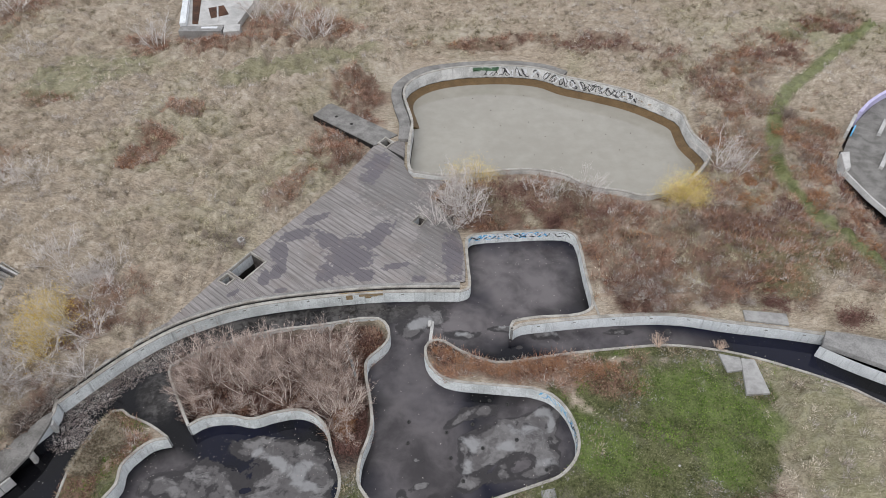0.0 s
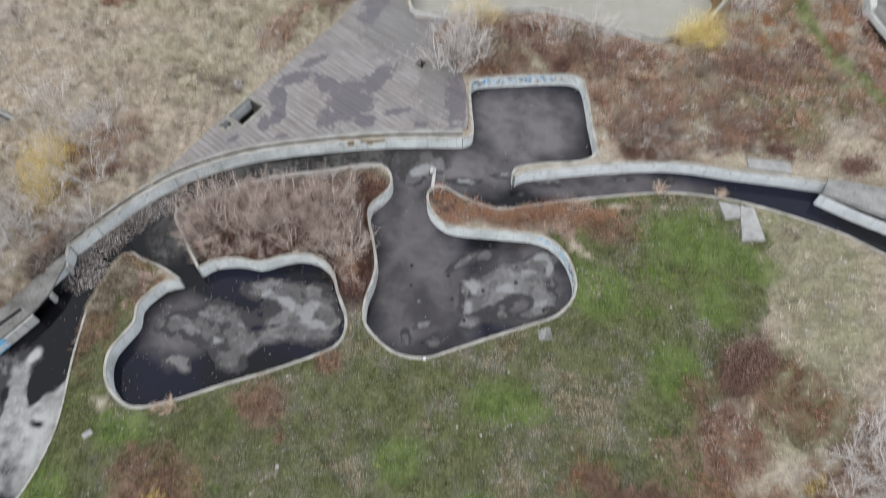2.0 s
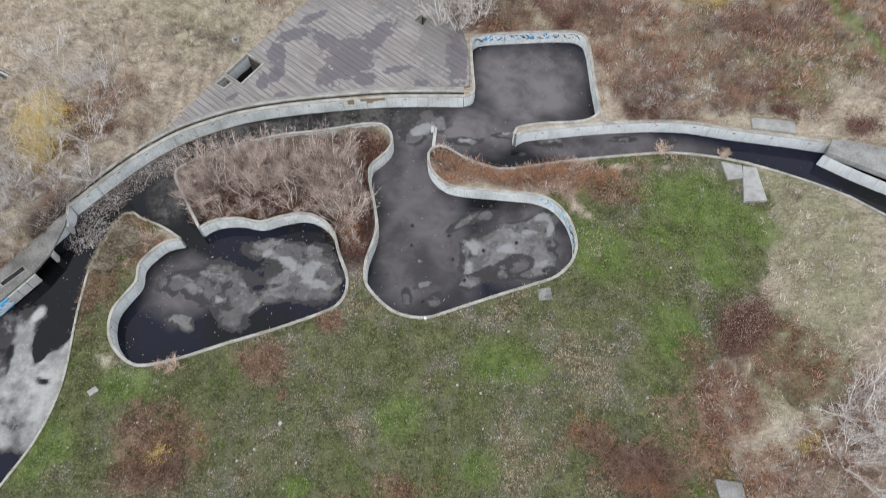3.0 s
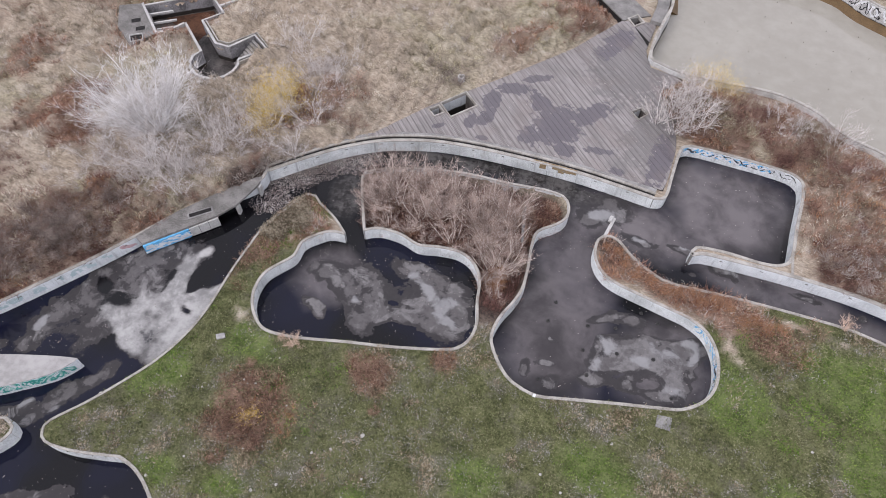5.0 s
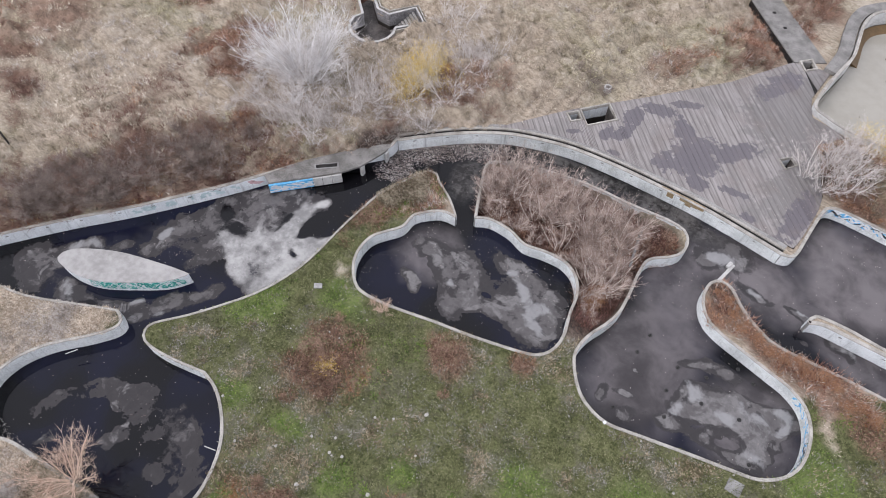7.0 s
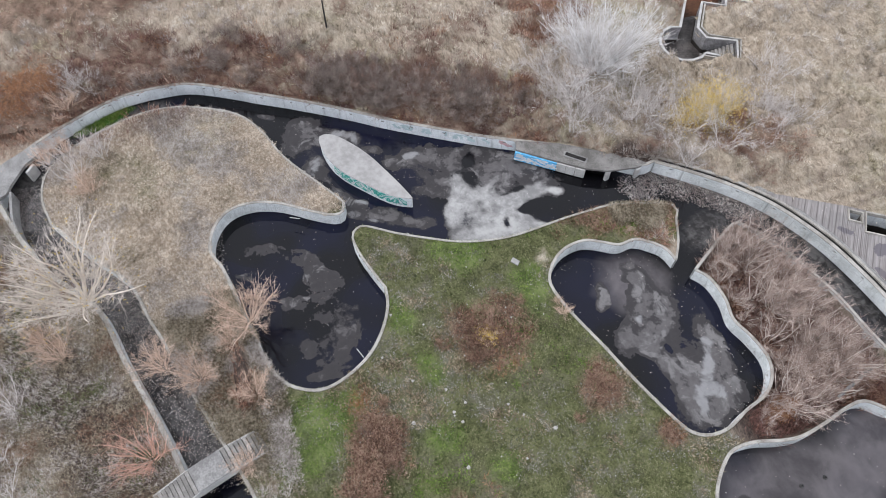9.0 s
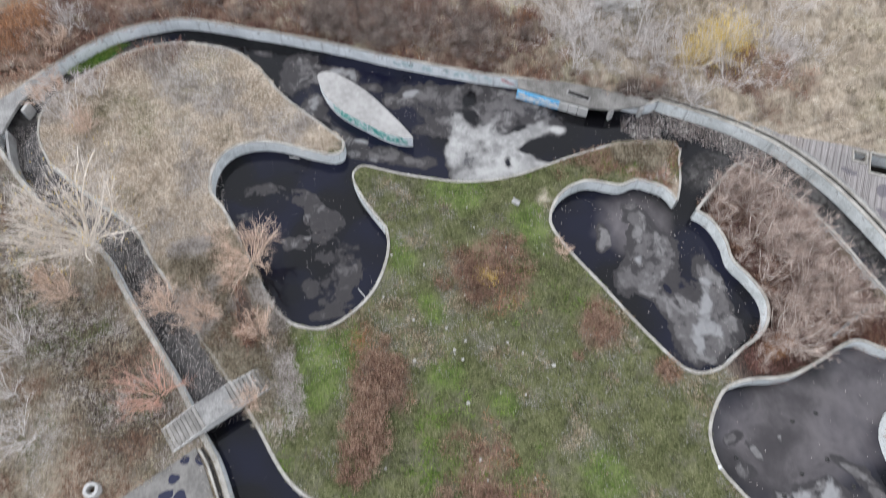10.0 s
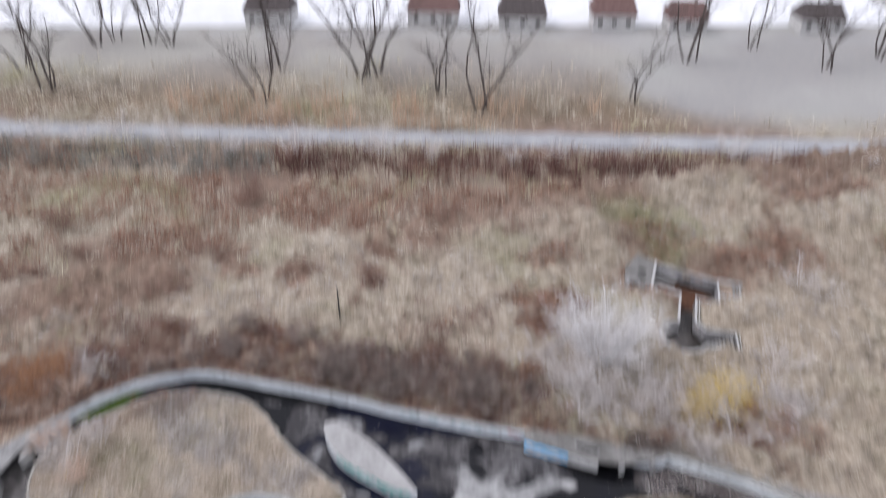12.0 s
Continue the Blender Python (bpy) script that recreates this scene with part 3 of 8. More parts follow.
BANK_WEST_POOL = [
    (-24.8, 3.3), (-23.3, 3.1), (-21.6, 2.3), (-19.9, 0.9), (-18.7, -1.1), (-18.3, -3.0), (-19.0, -4.7), (-20.1, -5.7),
    (-21.8, -6.4), (-24.3, -6.9), (-27.4, -7.6), (-30.2, -8.2), (-32.0, -8.9), (-34.0, -8.4), (-35.4, -7.1), (-35.7, -5.2),
    (-35.0, -3.0), (-33.4, -0.6), (-32.5, 1.0), (-32.6, 1.8), (-33.5, 2.1),
]
BANK_MOUND = [
    (-33.5, 2.1), (-35.0, 1.2), (-39.5, -1.6), (-42.8, -2.9), (-45.4, -4.4), (-47.2, -7.0), (-48.4, -10.3), (-48.3, -13.7),
    (-46.6, -18.1), (-44.3, -20.8), (-41.5, -21.4), (-38.5, -20.7),
]
BANK_CANAL = [
    (-38.5, -20.7), (-34.9, -18.2), (-31.1, -15.2), (-27.4, -13.9), (-25.0, -13.0), (-21.7, -11.9), (-17.2, -10.2), (-13.6, -8.9),
    (-8.5, -7.2), (-5.2, -3.7), (-1.7, -0.3), (3.0, 2.0),
]
WALL_CHANNEL = [
    (58.0, 27.0), (36.2, 34.4), (31.9, 35.1), (28.7, 35.7), (24.2, 36.4), (20.5, 37.1), (17.2, 37.2), (12.8, 36.9),
    (8.0, 36.3), (6.4, 36.0), (5.7, 35.5),
]
WALL_SQUARE_POOL = [
    (5.7, 35.5), (5.9, 36.4), (8.1, 36.9), (10.9, 37.1), (12.4, 37.6), (13.0, 38.7), (12.9, 41.9), (12.8, 46.0),
    (12.3, 47.3), (10.8, 47.7), (6.7, 47.5), (3.5, 47.2), (2.4, 46.8), (2.1, 45.8), (2.2, 42.5), (2.3, 41.0),
    (2.2, 40.3), (1.9, 40.0), (1.4, 39.8),
]
WALL_DECK = [
    (1.4, 40.1), (-1.5, 40.1), (-5.4, 40.0), (-9.3, 39.6), (-14.1, 38.9), (-17.9, 38.0), (-21.0, 36.7), (-23.1, 35.5),
    (-25.5, 33.5), (-27.7, 31.1), (-29.8, 28.5),
]
WALL_OUTER = [
    (-29.8, 28.6), (-29.7, 26.8), (-32.0, 23.7), (-33.9, 20.9), (-35.4, 17.9), (-37.2, 14.5), (-40.8, 8.5), (-43.7, 4.2),
    (-46.4, -0.2), (-48.2, -3.4), (-48.5, -3.8), (-50.8, -8.1), (-51.3, -11.1), (-51.1, -14.7), (-49.7, -18.2), (-47.6, -22.0),
    (-45.3, -24.3), (-42.1, -24.9),
]
WALL_CANAL = [
    (-42.1, -24.9), (-37.8, -23.1), (-33.6, -20.8), (-29.6, -17.6), (-24.7, -15.9), (-19.7, -14.1), (-16.0, -12.9), (-14.1, -12.5),
    (-11.7, -11.7), (-9.0, -11.3), (-7.1, -11.1), (-4.7, -11.0), (5.0, -8.0),
]
TAN_BASIN = [
    (-3.6, 56.4), (-3.9, 59.3), (-3.8, 62.5), (-3.7, 65.2), (-4.3, 68.1), (-4.9, 71.2), (-4.3, 73.7), (-1.9, 76.0),
    (2.4, 77.4), (8.2, 77.7), (12.4, 76.9), (15.1, 75.1), (19.0, 73.5), (23.4, 71.2), (27.3, 67.6), (27.7, 65.3),
    (27.8, 63.1), (28.7, 60.6), (28.5, 58.6), (25.3, 54.6), (20.8, 52.3), (18.0, 53.0), (14.7, 53.9), (12.6, 55.5),
    (9.7, 56.4), (6.8, 56.4), (3.2, 55.8), (-0.4, 55.5), (-2.5, 55.9),
]

TERRACE = [(-12.8, -12.75), (-12.5, -13.5), (-10.2, -20.2), (-8.5, -24), (6, -20), (6, -11), (-4.7, -11.7), (-7.3, -11.9), (-9.2, -12.1), (-11.6, -12.45)]
JETTY = [(-13.7, 69.9), (-15.4, 67.3), (-7.75, 61.3), (-5.3, 63.3)]
DITCH = [(-16.6, 67.2), (-15.3, 67.3), (-8.0, 61.3), (-11.0, 57.4), (-14.8, 61.5)]
DECK_HATCH = [(-18.05, 44.5), (-16.4, 43.3), (-18.0, 40.9), (-19.6, 42.1)]
SIDE_HATCH = [(-19.6, 41.8), (-18.8, 41.15), (-19.4, 40.35), (-20.25, 40.9)]
CORNER_HATCH = [(-6.6, 62.7), (-5.7, 61.8), (-6.4, 60.8), (-7.3, 61.7)]
SMALL_PIT = [(-2.5, 49.7), (-1.7, 49.2), (-2.3, 48.1), (-3.2, 48.7)]
PLATE_PLANS = [[(22.3, 33.0), (23.9, 32.6), (23.85, 31.4), (22.5, 31.2)], [(23.95, 32.5), (25.0, 32.35), (25.2, 29.2), (23.35, 29.1)], [(25.7, 37.6), (29.3, 37.2), (29.1, 35.95), (25.6, 36.5)]]
HATCHES = [DECK_HATCH, SIDE_HATCH, CORNER_HATCH, SMALL_PIT]
YARD_ROOF = [(-50.6, 35.9), (-49.5, 38.5), (-51.6, 40.4), (-53.8, 41.7), (-55.8, 40.4), (-53.6, 37.6)]
FAR_STAIR = [(-49.0, 46.6), (-46.2, 44.7), (-44.8, 46.8), (-47.6, 48.7)]
RUIN_PLAN = [(-36.9, 85.2), (-27.8, 85.4), (-27.5, 98), (-39, 100), (-38, 95.5)]
WALK_PLAN = [(-4.2, 62), (-4.8, 66), (-5.6, 71), (-4.8, 74), (-2.4, 76.3), (2, 77.8), (8, 78.2), (13.5, 77.2), (15.4, 76), (16.4, 77.4), (13, 79.8), (8, 80.9), (1.2, 80.3), (-4.4, 78.6), (-7.6, 74.8), (-8.1, 71), (-6.9, 65), (-6.6, 62)]
RING_PLAN = [(-19.7, 45.4), (-18.7, 45.4), (-18.7, 46.4), (-19.7, 46.4)]
THICKET = [(-21.8, 31.4), (-20.2, 33.1), (-17.6, 34.3), (-14.0, 35.4), (-10.5, 36.0), (-5.6, 36.6), (-4.7, 35.0), (-6.2, 32.0), (-5.5, 27.0), (-5.9, 24.0),
           (-7.9, 24.0), (-8.7, 26.2), (-11.2, 27.8), (-14.45, 27.0), (-18.0, 27.1), (-19.1, 26.4), (-20.4, 28.6)]
LAWN = [(-32, 2.0), (-30, 6), (-27, 13), (-27.6, 22), (-28.2, 24.6), (-25.2, 27.4), (-23.4, 25.4), (-23.6, 22), (-23.6, 15), (-15, 16.8), (-8, 19.4), (-6.3, 21.5), (-3, 19), (9, 22.5),
        (11, 27), (9.5, 30), (14, 32.5), (23, 33), (24.5, 27), (22.5, 20), (17, 14), (19, 7), (15, 0), (0, -4), (-10, -7), (-16, -8),
        (-21, -6.5), (-22, 0), (-25, 0), (-31, 1)]
DECK_EDGE = [(-24.2, 34.9), (-20.46, 41.3), (-15.69, 47.9), (-10.98, 54.8), (-7.82, 61.2), (-4.4, 62.4), (-4.3, 57.5), (-3.2, 55.5), (0.2, 55.2),
             (-1.5, 52.6), (1.4, 47.5), (1.75, 45.8), (1.95, 42.5), (1.9, 40.9), (-1.5, 40.75), (-5.4, 40.7), (-9.4, 40.3), (-14.2, 39.5), (-18.1, 38.6), (-21.3, 37.3)]
YARD = [(-43.9, 38.3), (-44.2, 37.4), (-43.9, 36.5), (-43.3, 35.8), (-42.4, 35.4), (-41.4, 35.3), (-40.4, 35.6), (-39.7, 36.3), (-39.4, 37.3), (-39.5, 38.2), (-39.9, 38.9),
        (-38.3, 41.4), (-40.5, 42.6), (-41.8, 40.0), (-43.3, 39.9), (-46.6, 42.2), (-45.4, 44.2), (-48.5, 46.2), (-53.6, 41.5), (-49.7, 38.7), (-48.8, 39.4), (-47.9, 41.1)]
ARENA = [(57, 74), (53.7, 71.6), (50.1, 69.2), (47.1, 66.2), (45.1, 62.9), (43.0, 59.7), (41.6, 56.8), (41.7, 52.6), (42.7, 47.2), (46, 42), (60, 38), (72, 52), (68, 70)]

east_spit, east_pool = smooth(BANK_CHANNEL_SPIT), smooth(BANK_EAST_POOL, 0.4)
thicket_bank, middle_pool = smooth(BANK_THICKET), smooth(BANK_MIDDLE_POOL, 0.4)
lawn_bank, west_pool = smooth(BANK_LAWN), smooth(BANK_WEST_POOL, 0.4)
mound_bank, canal_bank = smooth(BANK_MOUND), smooth(BANK_CANAL)
channel_wall, square_wall = smooth(WALL_CHANNEL), smooth(WALL_SQUARE_POOL, 0.4)
deck_wall, outer_wall, canal_wall = offset_path(smooth(WALL_DECK), 0.28), smooth(WALL_OUTER), smooth(WALL_CANAL)
tan_edge = smooth(TAN_BASIN, 0.6, True)

inner = east_spit + east_pool[1:] + thicket_bank[1:] + middle_pool[1:] + lawn_bank[1:] + west_pool[1:] + mound_bank[1:] + canal_bank[1:]
outer = channel_wall + square_wall[1:] + deck_wall[1:] + outer_wall + canal_wall[1:]
pools = outer + inner[::-1]


def in_pools(x, y):
    return inside(pools, x, y)


def built_over(x, y):
    """Plan points on water or on the deck, basins and yards."""
    hit = in_pools(x, y)
    for poly in (DECK_EDGE, tan_edge, YARD, ARENA, TERRACE, JETTY, YARD_ROOF, FAR_STAIR, RUIN_PLAN, WALK_PLAN, RING_PLAN, *PLATE_PLANS):
        hit |= inside(poly, x, y)
    return hit


def beyond_road(x, y):
    """Metres past the country road in the west."""
    return (x + 92) * -0.942 + (y - 28) * 0.338


def tussocks(x, y):
    """Rounded billows of laid-over grass, one to three metres across, with narrow hollows between."""
    wx = x + 4.5 * (fbm(x * 0.16, y * 0.16, 15, 3) - 0.5) + 1.1 * (fbm(x * 0.8, y * 0.8, 22, 2) - 0.5)
    wy = y + 4.5 * (fbm(x * 0.16, y * 0.16, 16, 3) - 0.5) + 1.1 * (fbm(x * 0.8, y * 0.8, 23, 2) - 0.5)
    out = np.zeros(len(x))
    for size, share, shift in ((2.3, 0.85, 0.0), (1.15, 0.75, 7.3), (0.55, 0.42, 3.1)):
        u, v = (wx * 0.85 + wy * 0.53) / (1.7 * size) + shift, (wy * 0.85 - wx * 0.53) / size + shift
        i, j = np.floor(u).astype(int), np.floor(v).astype(int)
        best = np.zeros(len(x))
        for di in (-1, 0, 1):
            for dj in (-1, 0, 1):
                cx, cy = i + di + lattice(i + di, j + dj, 17), j + dj + lattice(i + di, j + dj, 18)
                tall_by = 0.3 + 0.7 * lattice(i + di, j + dj, 20)
                best = np.maximum(best, tall_by * np.exp(-2.4 * ((u - cx) ** 2 + (v - cy) ** 2)))
        out += share * best
    return out + 0.3 * (fbm(x * 0.9, y * 0.9, 19, 3) - 0.5)


CELL = 0.5


def spread_out(mask, grow, soften):
    for _ in range(grow):
        mask = np.maximum.reduce([mask] + [np.roll(mask, s, axis) * 0.96 for s in (1, -1) for axis in (0, 1)])
    for _ in range(soften):
        mask = (mask + sum(np.roll(mask, s, axis) for s in (1, -1) for axis in (0, 1))) / 5
    return mask


cell_x, cell_y = np.meshgrid(np.arange(-75, 75, CELL), np.arange(-45, 115, CELL))
flat_x, flat_y = cell_x.ravel(), cell_y.ravel()
built_cells = built_over(flat_x, flat_y)
shut = (built_cells | inside(LAWN, flat_x, flat_y) | inside(THICKET, flat_x, flat_y)).reshape(cell_x.shape).astype(float)
shut = spread_out(shut, 3, 4)
edge_cells = spread_out(built_cells.reshape(cell_x.shape).astype(float), 1, 1)


def cell_value(cells, x, y):
    i = np.clip(np.round((np.asarray(y) + 45) / CELL).astype(int), 0, cells.shape[0] - 1)
    j = np.clip(np.round((np.asarray(x) + 75) / CELL).astype(int), 0, cells.shape[1] - 1)
    return cells[i, j]


def by_wall(x, y):
    """Plan points within about half a metre of a wall."""
    return cell_value(edge_cells, x, y) > 0.62


def open_ground(x, y):
    """1 on open meadow, falling to 0 beside walls, deck and lawn."""
    return np.clip(1 - cell_value(shut, x, y), 0, 1)


def height(x, y):
    """The lie of the land."""
    z = (fbm(x * 0.12, y * 0.12, 11) - 0.5) * 0.35
    near = np.clip((np.hypot(x + 5, y - 20) - 45) / 40, 0, 1)
    z = z * (0.15 + 0.85 * near)
    z += 1.6 * np.clip((beyond_road(x, y) - 7) / 25, 0, 1) ** 1.5
    z -= 1.05 * inside(THICKET, x, y) * np.clip((y - 24.0) / 2.5, 0, 1)
    z -= 0.75 * np.maximum.reduce([inside(DITCH, x + dx, y + dy) * w for dx, dy, w in ((0, 0, 1.0), (0.8, -0.8, 0.7), (1.6, -1.6, 0.4), (-0.6, 0.2, 0.6))])
    return z


MOUND = mound_bank + canal_bank[:int(len(canal_bank) * 0.45)] + [(-22, -8.5)] + west_pool[int(len(west_pool) * 0.52):]


def wild_meadow(x, y):
    """1 where laid-over meadow grass grows: not on the mound, nor by the canal."""
    tame = inside(MOUND, x, y) | ((y < -8.5) & (x > -43.5)) | ((y < -21) & (x > -49))
    return open_ground(x, y) * ~tame


def thatch(x, y):
    """The top of the matted grass over the soil."""
    swell = 0.6 + 1.1 * fbm(x * 0.05, y * 0.05, 14, 2) + 0.25 * ((x > 20) & (y < 40)) + 0.45 * ((x < -10) & (y > 36))
    return height(x, y) + wild_meadow(x, y) * (0.03 + swell * np.maximum(tussocks(x, y), 0))


# stands of russet weeds: x, y, half length, half width, turn
RUST_NORTH = [(20, 82.5, 9, 2.4, -12), (4, 83, 8, 1.8, 5), (33, 72, 4, 7, 30), (40, 62, 3.5, 8, 20), (-30, 84, 9, 3.5, 0), (-16, 86, 5, 4, 0),
             (-10.5, 66, 2.6, 3.4, -40), (-11.6, 61.5, 1.6, 3.4, -38), (53, 88, 6, 4, 30), (33, 58, 4, 7, 20), (-12, 61, 2.5, 4, -30),
             (-9.6, 71, 3, 4, 20), (41, 80, 9, 4, 30), (-31.2, 60.5, 2.2, 3, 20), (-30.3, 67.2, 2.2, 1.6, 0), (-38.9, 82.4, 4, 3, 0),
             (-24, 88, 6, 4, 0), (-47, 69, 3, 2, 0), (-32.6, 58, 3, 2, 40)]
RUST_EAST = [(8.6, 31.3, 5, 1.5, -3), (14.5, 31.0, 2.5, 1.8, 0), (29, 41, 5, 3, 0), (36, 42.5, 6, 3.5, -20), (32, 45, 5, 4, 0), (17, 39.5, 4, 2, 0), (24, 40, 5, 2.6, 0), (42, 44, 4, 6, 30), (23.6, 15, 3, 2.6, 30), (17.2, 11.4, 3.2, 2.4, 0), (24, 9, 3, 2.6, 0), (28.5, 12, 3.5, 4, 0), (21, 8, 4, 2, 0), (36, 50, 4, 6, 20), (6, 51, 7, 3.5, 0), (14, 50, 8, 5, -10), (19, 43, 8, 6, -20), (28, 47, 6, 7, 0), (23, 54, 4, 3, 0),
             (43, 52, 6, 9, 20), (5, 31.6, 7, 1.3, 0), (0.6, 33.4, 2.6, 1.5, -30), (3, 32.6, 4, 1.5, -12), (12, 31.6, 4.5, 1.7, -10)]
RUST_WEST = [(-15, 53.5, 4, 1.4, 55), (-43, 12.5, 10, 3.4, 60), (-30, 35.5, 6, 2, 40), (-49.5, 26, 4.5, 3, 60), (-53, -6, 3, 7, 10),
             (-46.5, 5, 6, 2.6, 52), (-40.5, 13.8, 7, 2, 54), (-23.5, 24.6, 2, 2.4, 30), (-53, -16, 4, 6, 10), (-20.5, -8.6, 3, 1.6, 20),
             (-60, 10, 3, 2, 0), (-68, 18, 4, 3, 0), (-62, 1.5, 3, 2, 0), (-65, 12, 4, 2, 0), (-46.5, 24, 2.5, 2.2, 0), (-56, -12, 5, 3, 60),
             (-50, -2.5, 5, 2, 60), (-66, -5, 4, 3, 0), (-75, 8, 5, 3, 60), (-58, 30, 3, 3, 0)]
FRESH_ZONES = [(11.5, 25, 2.5, 3, 40), (19.5, 29.0, 4.6, 3.4, 0), (24, 26.8, 1.5, 2.4, 20), (16, 18, 2.2, 2.6, 0), (-26, 9.5, 2, 2.5, 0), (-16.5, -3, 2.0, 3, 0), (-9.5, 7.4, 1.4, 1.2, 0), (-21.5, 14.0, 2.4, 1.4, 0),
               (-3, 12, 2.5, 1.6, 20), (4, 15.5, 3, 1.6, 0), (-12.5, 4.0, 1.2, 1.5, 0), (-17.5, 4.6, 1.6, 1.2, 30), (-22, 4, 1.6, 1.2, 0), (20, 24, 2, 3, 0), (2.5, 8.5, 1.8, 1.4, 0), (-13.8, -4.6, 1.4, 1.8, 0)]
GREENISH = [(-20, 76, 9, 2.6, 20), (-13, 79, 6, 1.6, 30), (-44, 74, 8, 5, 30), (28.5, 44.5, 4, 1.8, -35), (48, 87, 5, 3, 0), (34, 44, 4, 4, 0), (-60, 45, 8, 5, 0), (30, 40, 3, 2, 0), (27, 25, 5, 8, 0), (24, 17, 4, 5, 0)]
BROWN_LAWN = [(-24.6, 26.2, 2.0, 1.5, 30), (-24.2, 24.6, 1.6, 1.8, 0), (-18.5, 9, 3.2, 2.6, 40), (-13.4, -0.3, 3.2, 1.7, 15), (-16.4, -0.8, 1.2, 1.0, 0), (-3.6, 4.7, 4, 3, 0), (-12.7, 15.6, 1.6, 1.5, 20), (-8.3, 18.6, 1.0, 0.9, 0), (9.6, 10.8, 2, 1.2, 0), (12.2, 8.8, 2.6, 2.2, 20), (19, 14, 2.5, 1.6, -60), (17.6, 16.8, 1.5, 1.2, 0),
              (12.5, 30.2, 3, 1.6, -10), (-25.8, 22, 1.8, 3.4, 0), (-26.2, 24.8, 1.6, 1.6, 0), (-19.3, 10.6, 2.5, 2, 0), (21.1, 17.7, 2.6, 2.2, 0)]
BARE_ZONES = [(-19.5, -18, 9, 4, 20), (-30, -23.5, 9, 3, 10), (-22, -9.3, 4, 2, 20), (0.0, 33.6, 1.8, 1.4, -35), (-14, 31, 9, 5, 20), (-7, 26, 2, 4, 0), (1.5, 51, 3.5, 3, -30), (-30, 27.5, 3.5, 1.5, 50)]
PATHS = [(63.3, 92.5), (54.4, 84.2), (47.0, 76.9), (41.5, 71.6), (37.8, 65.6), (36.0, 60.2), (35.2, 55.3), (35.8, 50.5), (37.4, 46.0), (42.0, 38.0), (50, 28)]


def near_path(x, y, line, half):
    best = np.full(len(x), 1e9)
    for (ax, ay), (bx, by) in zip(line, line[1:]):
        dx, dy = bx - ax, by - ay
        t = np.clip(((x - ax) * dx + (y - ay) * dy) / (dx * dx + dy * dy), 0, 1)
        best = np.minimum(best, np.hypot(x - ax - t * dx, y - ay - t * dy))
    return np.clip((half - best) / (0.6 * half) + 0.5, 0, 1)


HEDGE_LINE = [p for p in outer_wall if -4 < p[1] < 18.5][::4]


def cover(x, y):
    """What grows where: shares of lawn, russet weeds, fresh grass, dark ground and road."""
    wx, wy = x + (fbm(x * 0.5, y * 0.5, 21) - 0.5) * 3, y + (fbm(x * 0.5, y * 0.5, 31) - 0.5) * 3
    lawn = inside(LAWN, wx, wy) * 1.0
    for k in range(8):
        near = inside(LAWN, x + 1.7 * math.cos(k * 0.7854), y + 1.7 * math.sin(k * 0.7854)) & (cell_value(edge_cells, x, y) > 0.02)
        lawn = np.maximum(lawn, near * 1.0)
    broken = np.clip(0.1 + 1.5 * fbm(x * 0.8, y * 0.8, 26, 4), 0, 1)
    rust = np.maximum(broken * spots(RUST_NORTH + RUST_EAST + RUST_WEST, x, y, 0.85, 0.45), 0.95 * spots(BROWN_LAWN, x, y, 0.9, 0.8, 8))
    fresh = np.maximum(0.85 * spots(FRESH_ZONES, x, y, 0.5, 0.4, 5), 0.42 * spots(GREENISH, x, y, 0.6, 0.3, 9))
    rust = np.maximum(rust, 0.95 * broken * near_path(x, y, HEDGE_LINE, 2.6))
    wide = np.clip((fbm(x * 0.07, y * 0.07, 24, 4) - 0.43) * 6, 0, 1) * np.clip((-44 - x) / 6, 0, 1)
    rust = np.maximum(rust, 0.85 * wide * ((y < 60) | (x < -58)))
    fresh = np.maximum(fresh, 0.72 * near_path(x, y, smooth(PATHS, 2), 0.9))
    fresh = np.maximum(fresh, 0.22 * np.clip((beyond_road(x, y) - 6) / 5, 0, 1) * np.clip(0.3 + fbm(x * 0.04, y * 0.04, 147, 3), 0, 1))
    # dark ground tone in the listed spots and over the whole thicket floor
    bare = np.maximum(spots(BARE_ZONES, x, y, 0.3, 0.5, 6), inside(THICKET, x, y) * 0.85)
    s = beyond_road(x, y)
    road = (np.abs(s - 1) < 1.6) * 1.0 + 0.8 * ((s > 49) & (s < 52)) + 0.6 * np.clip((s - 60) / 6, 0, 1)
    rust = np.maximum(rust, 0.8 * np.clip(1 - np.abs(s + 8) / 6, 0, 1))
    # the road's grey also blends in gradually over the far field
    road = np.maximum(road, 0.55 * np.clip((s - 14) / 20, 0, 1))
    road = np.maximum(road, 0.7 * np.clip((s - 4) / 10, 0, 1) * np.clip((y - 62 + 20 * (fbm(x * 0.06, y * 0.06, 148, 3) - 0.5)) / 8, 0, 1))
    return lawn, rust, fresh, bare, np.clip(road, 0, 1)


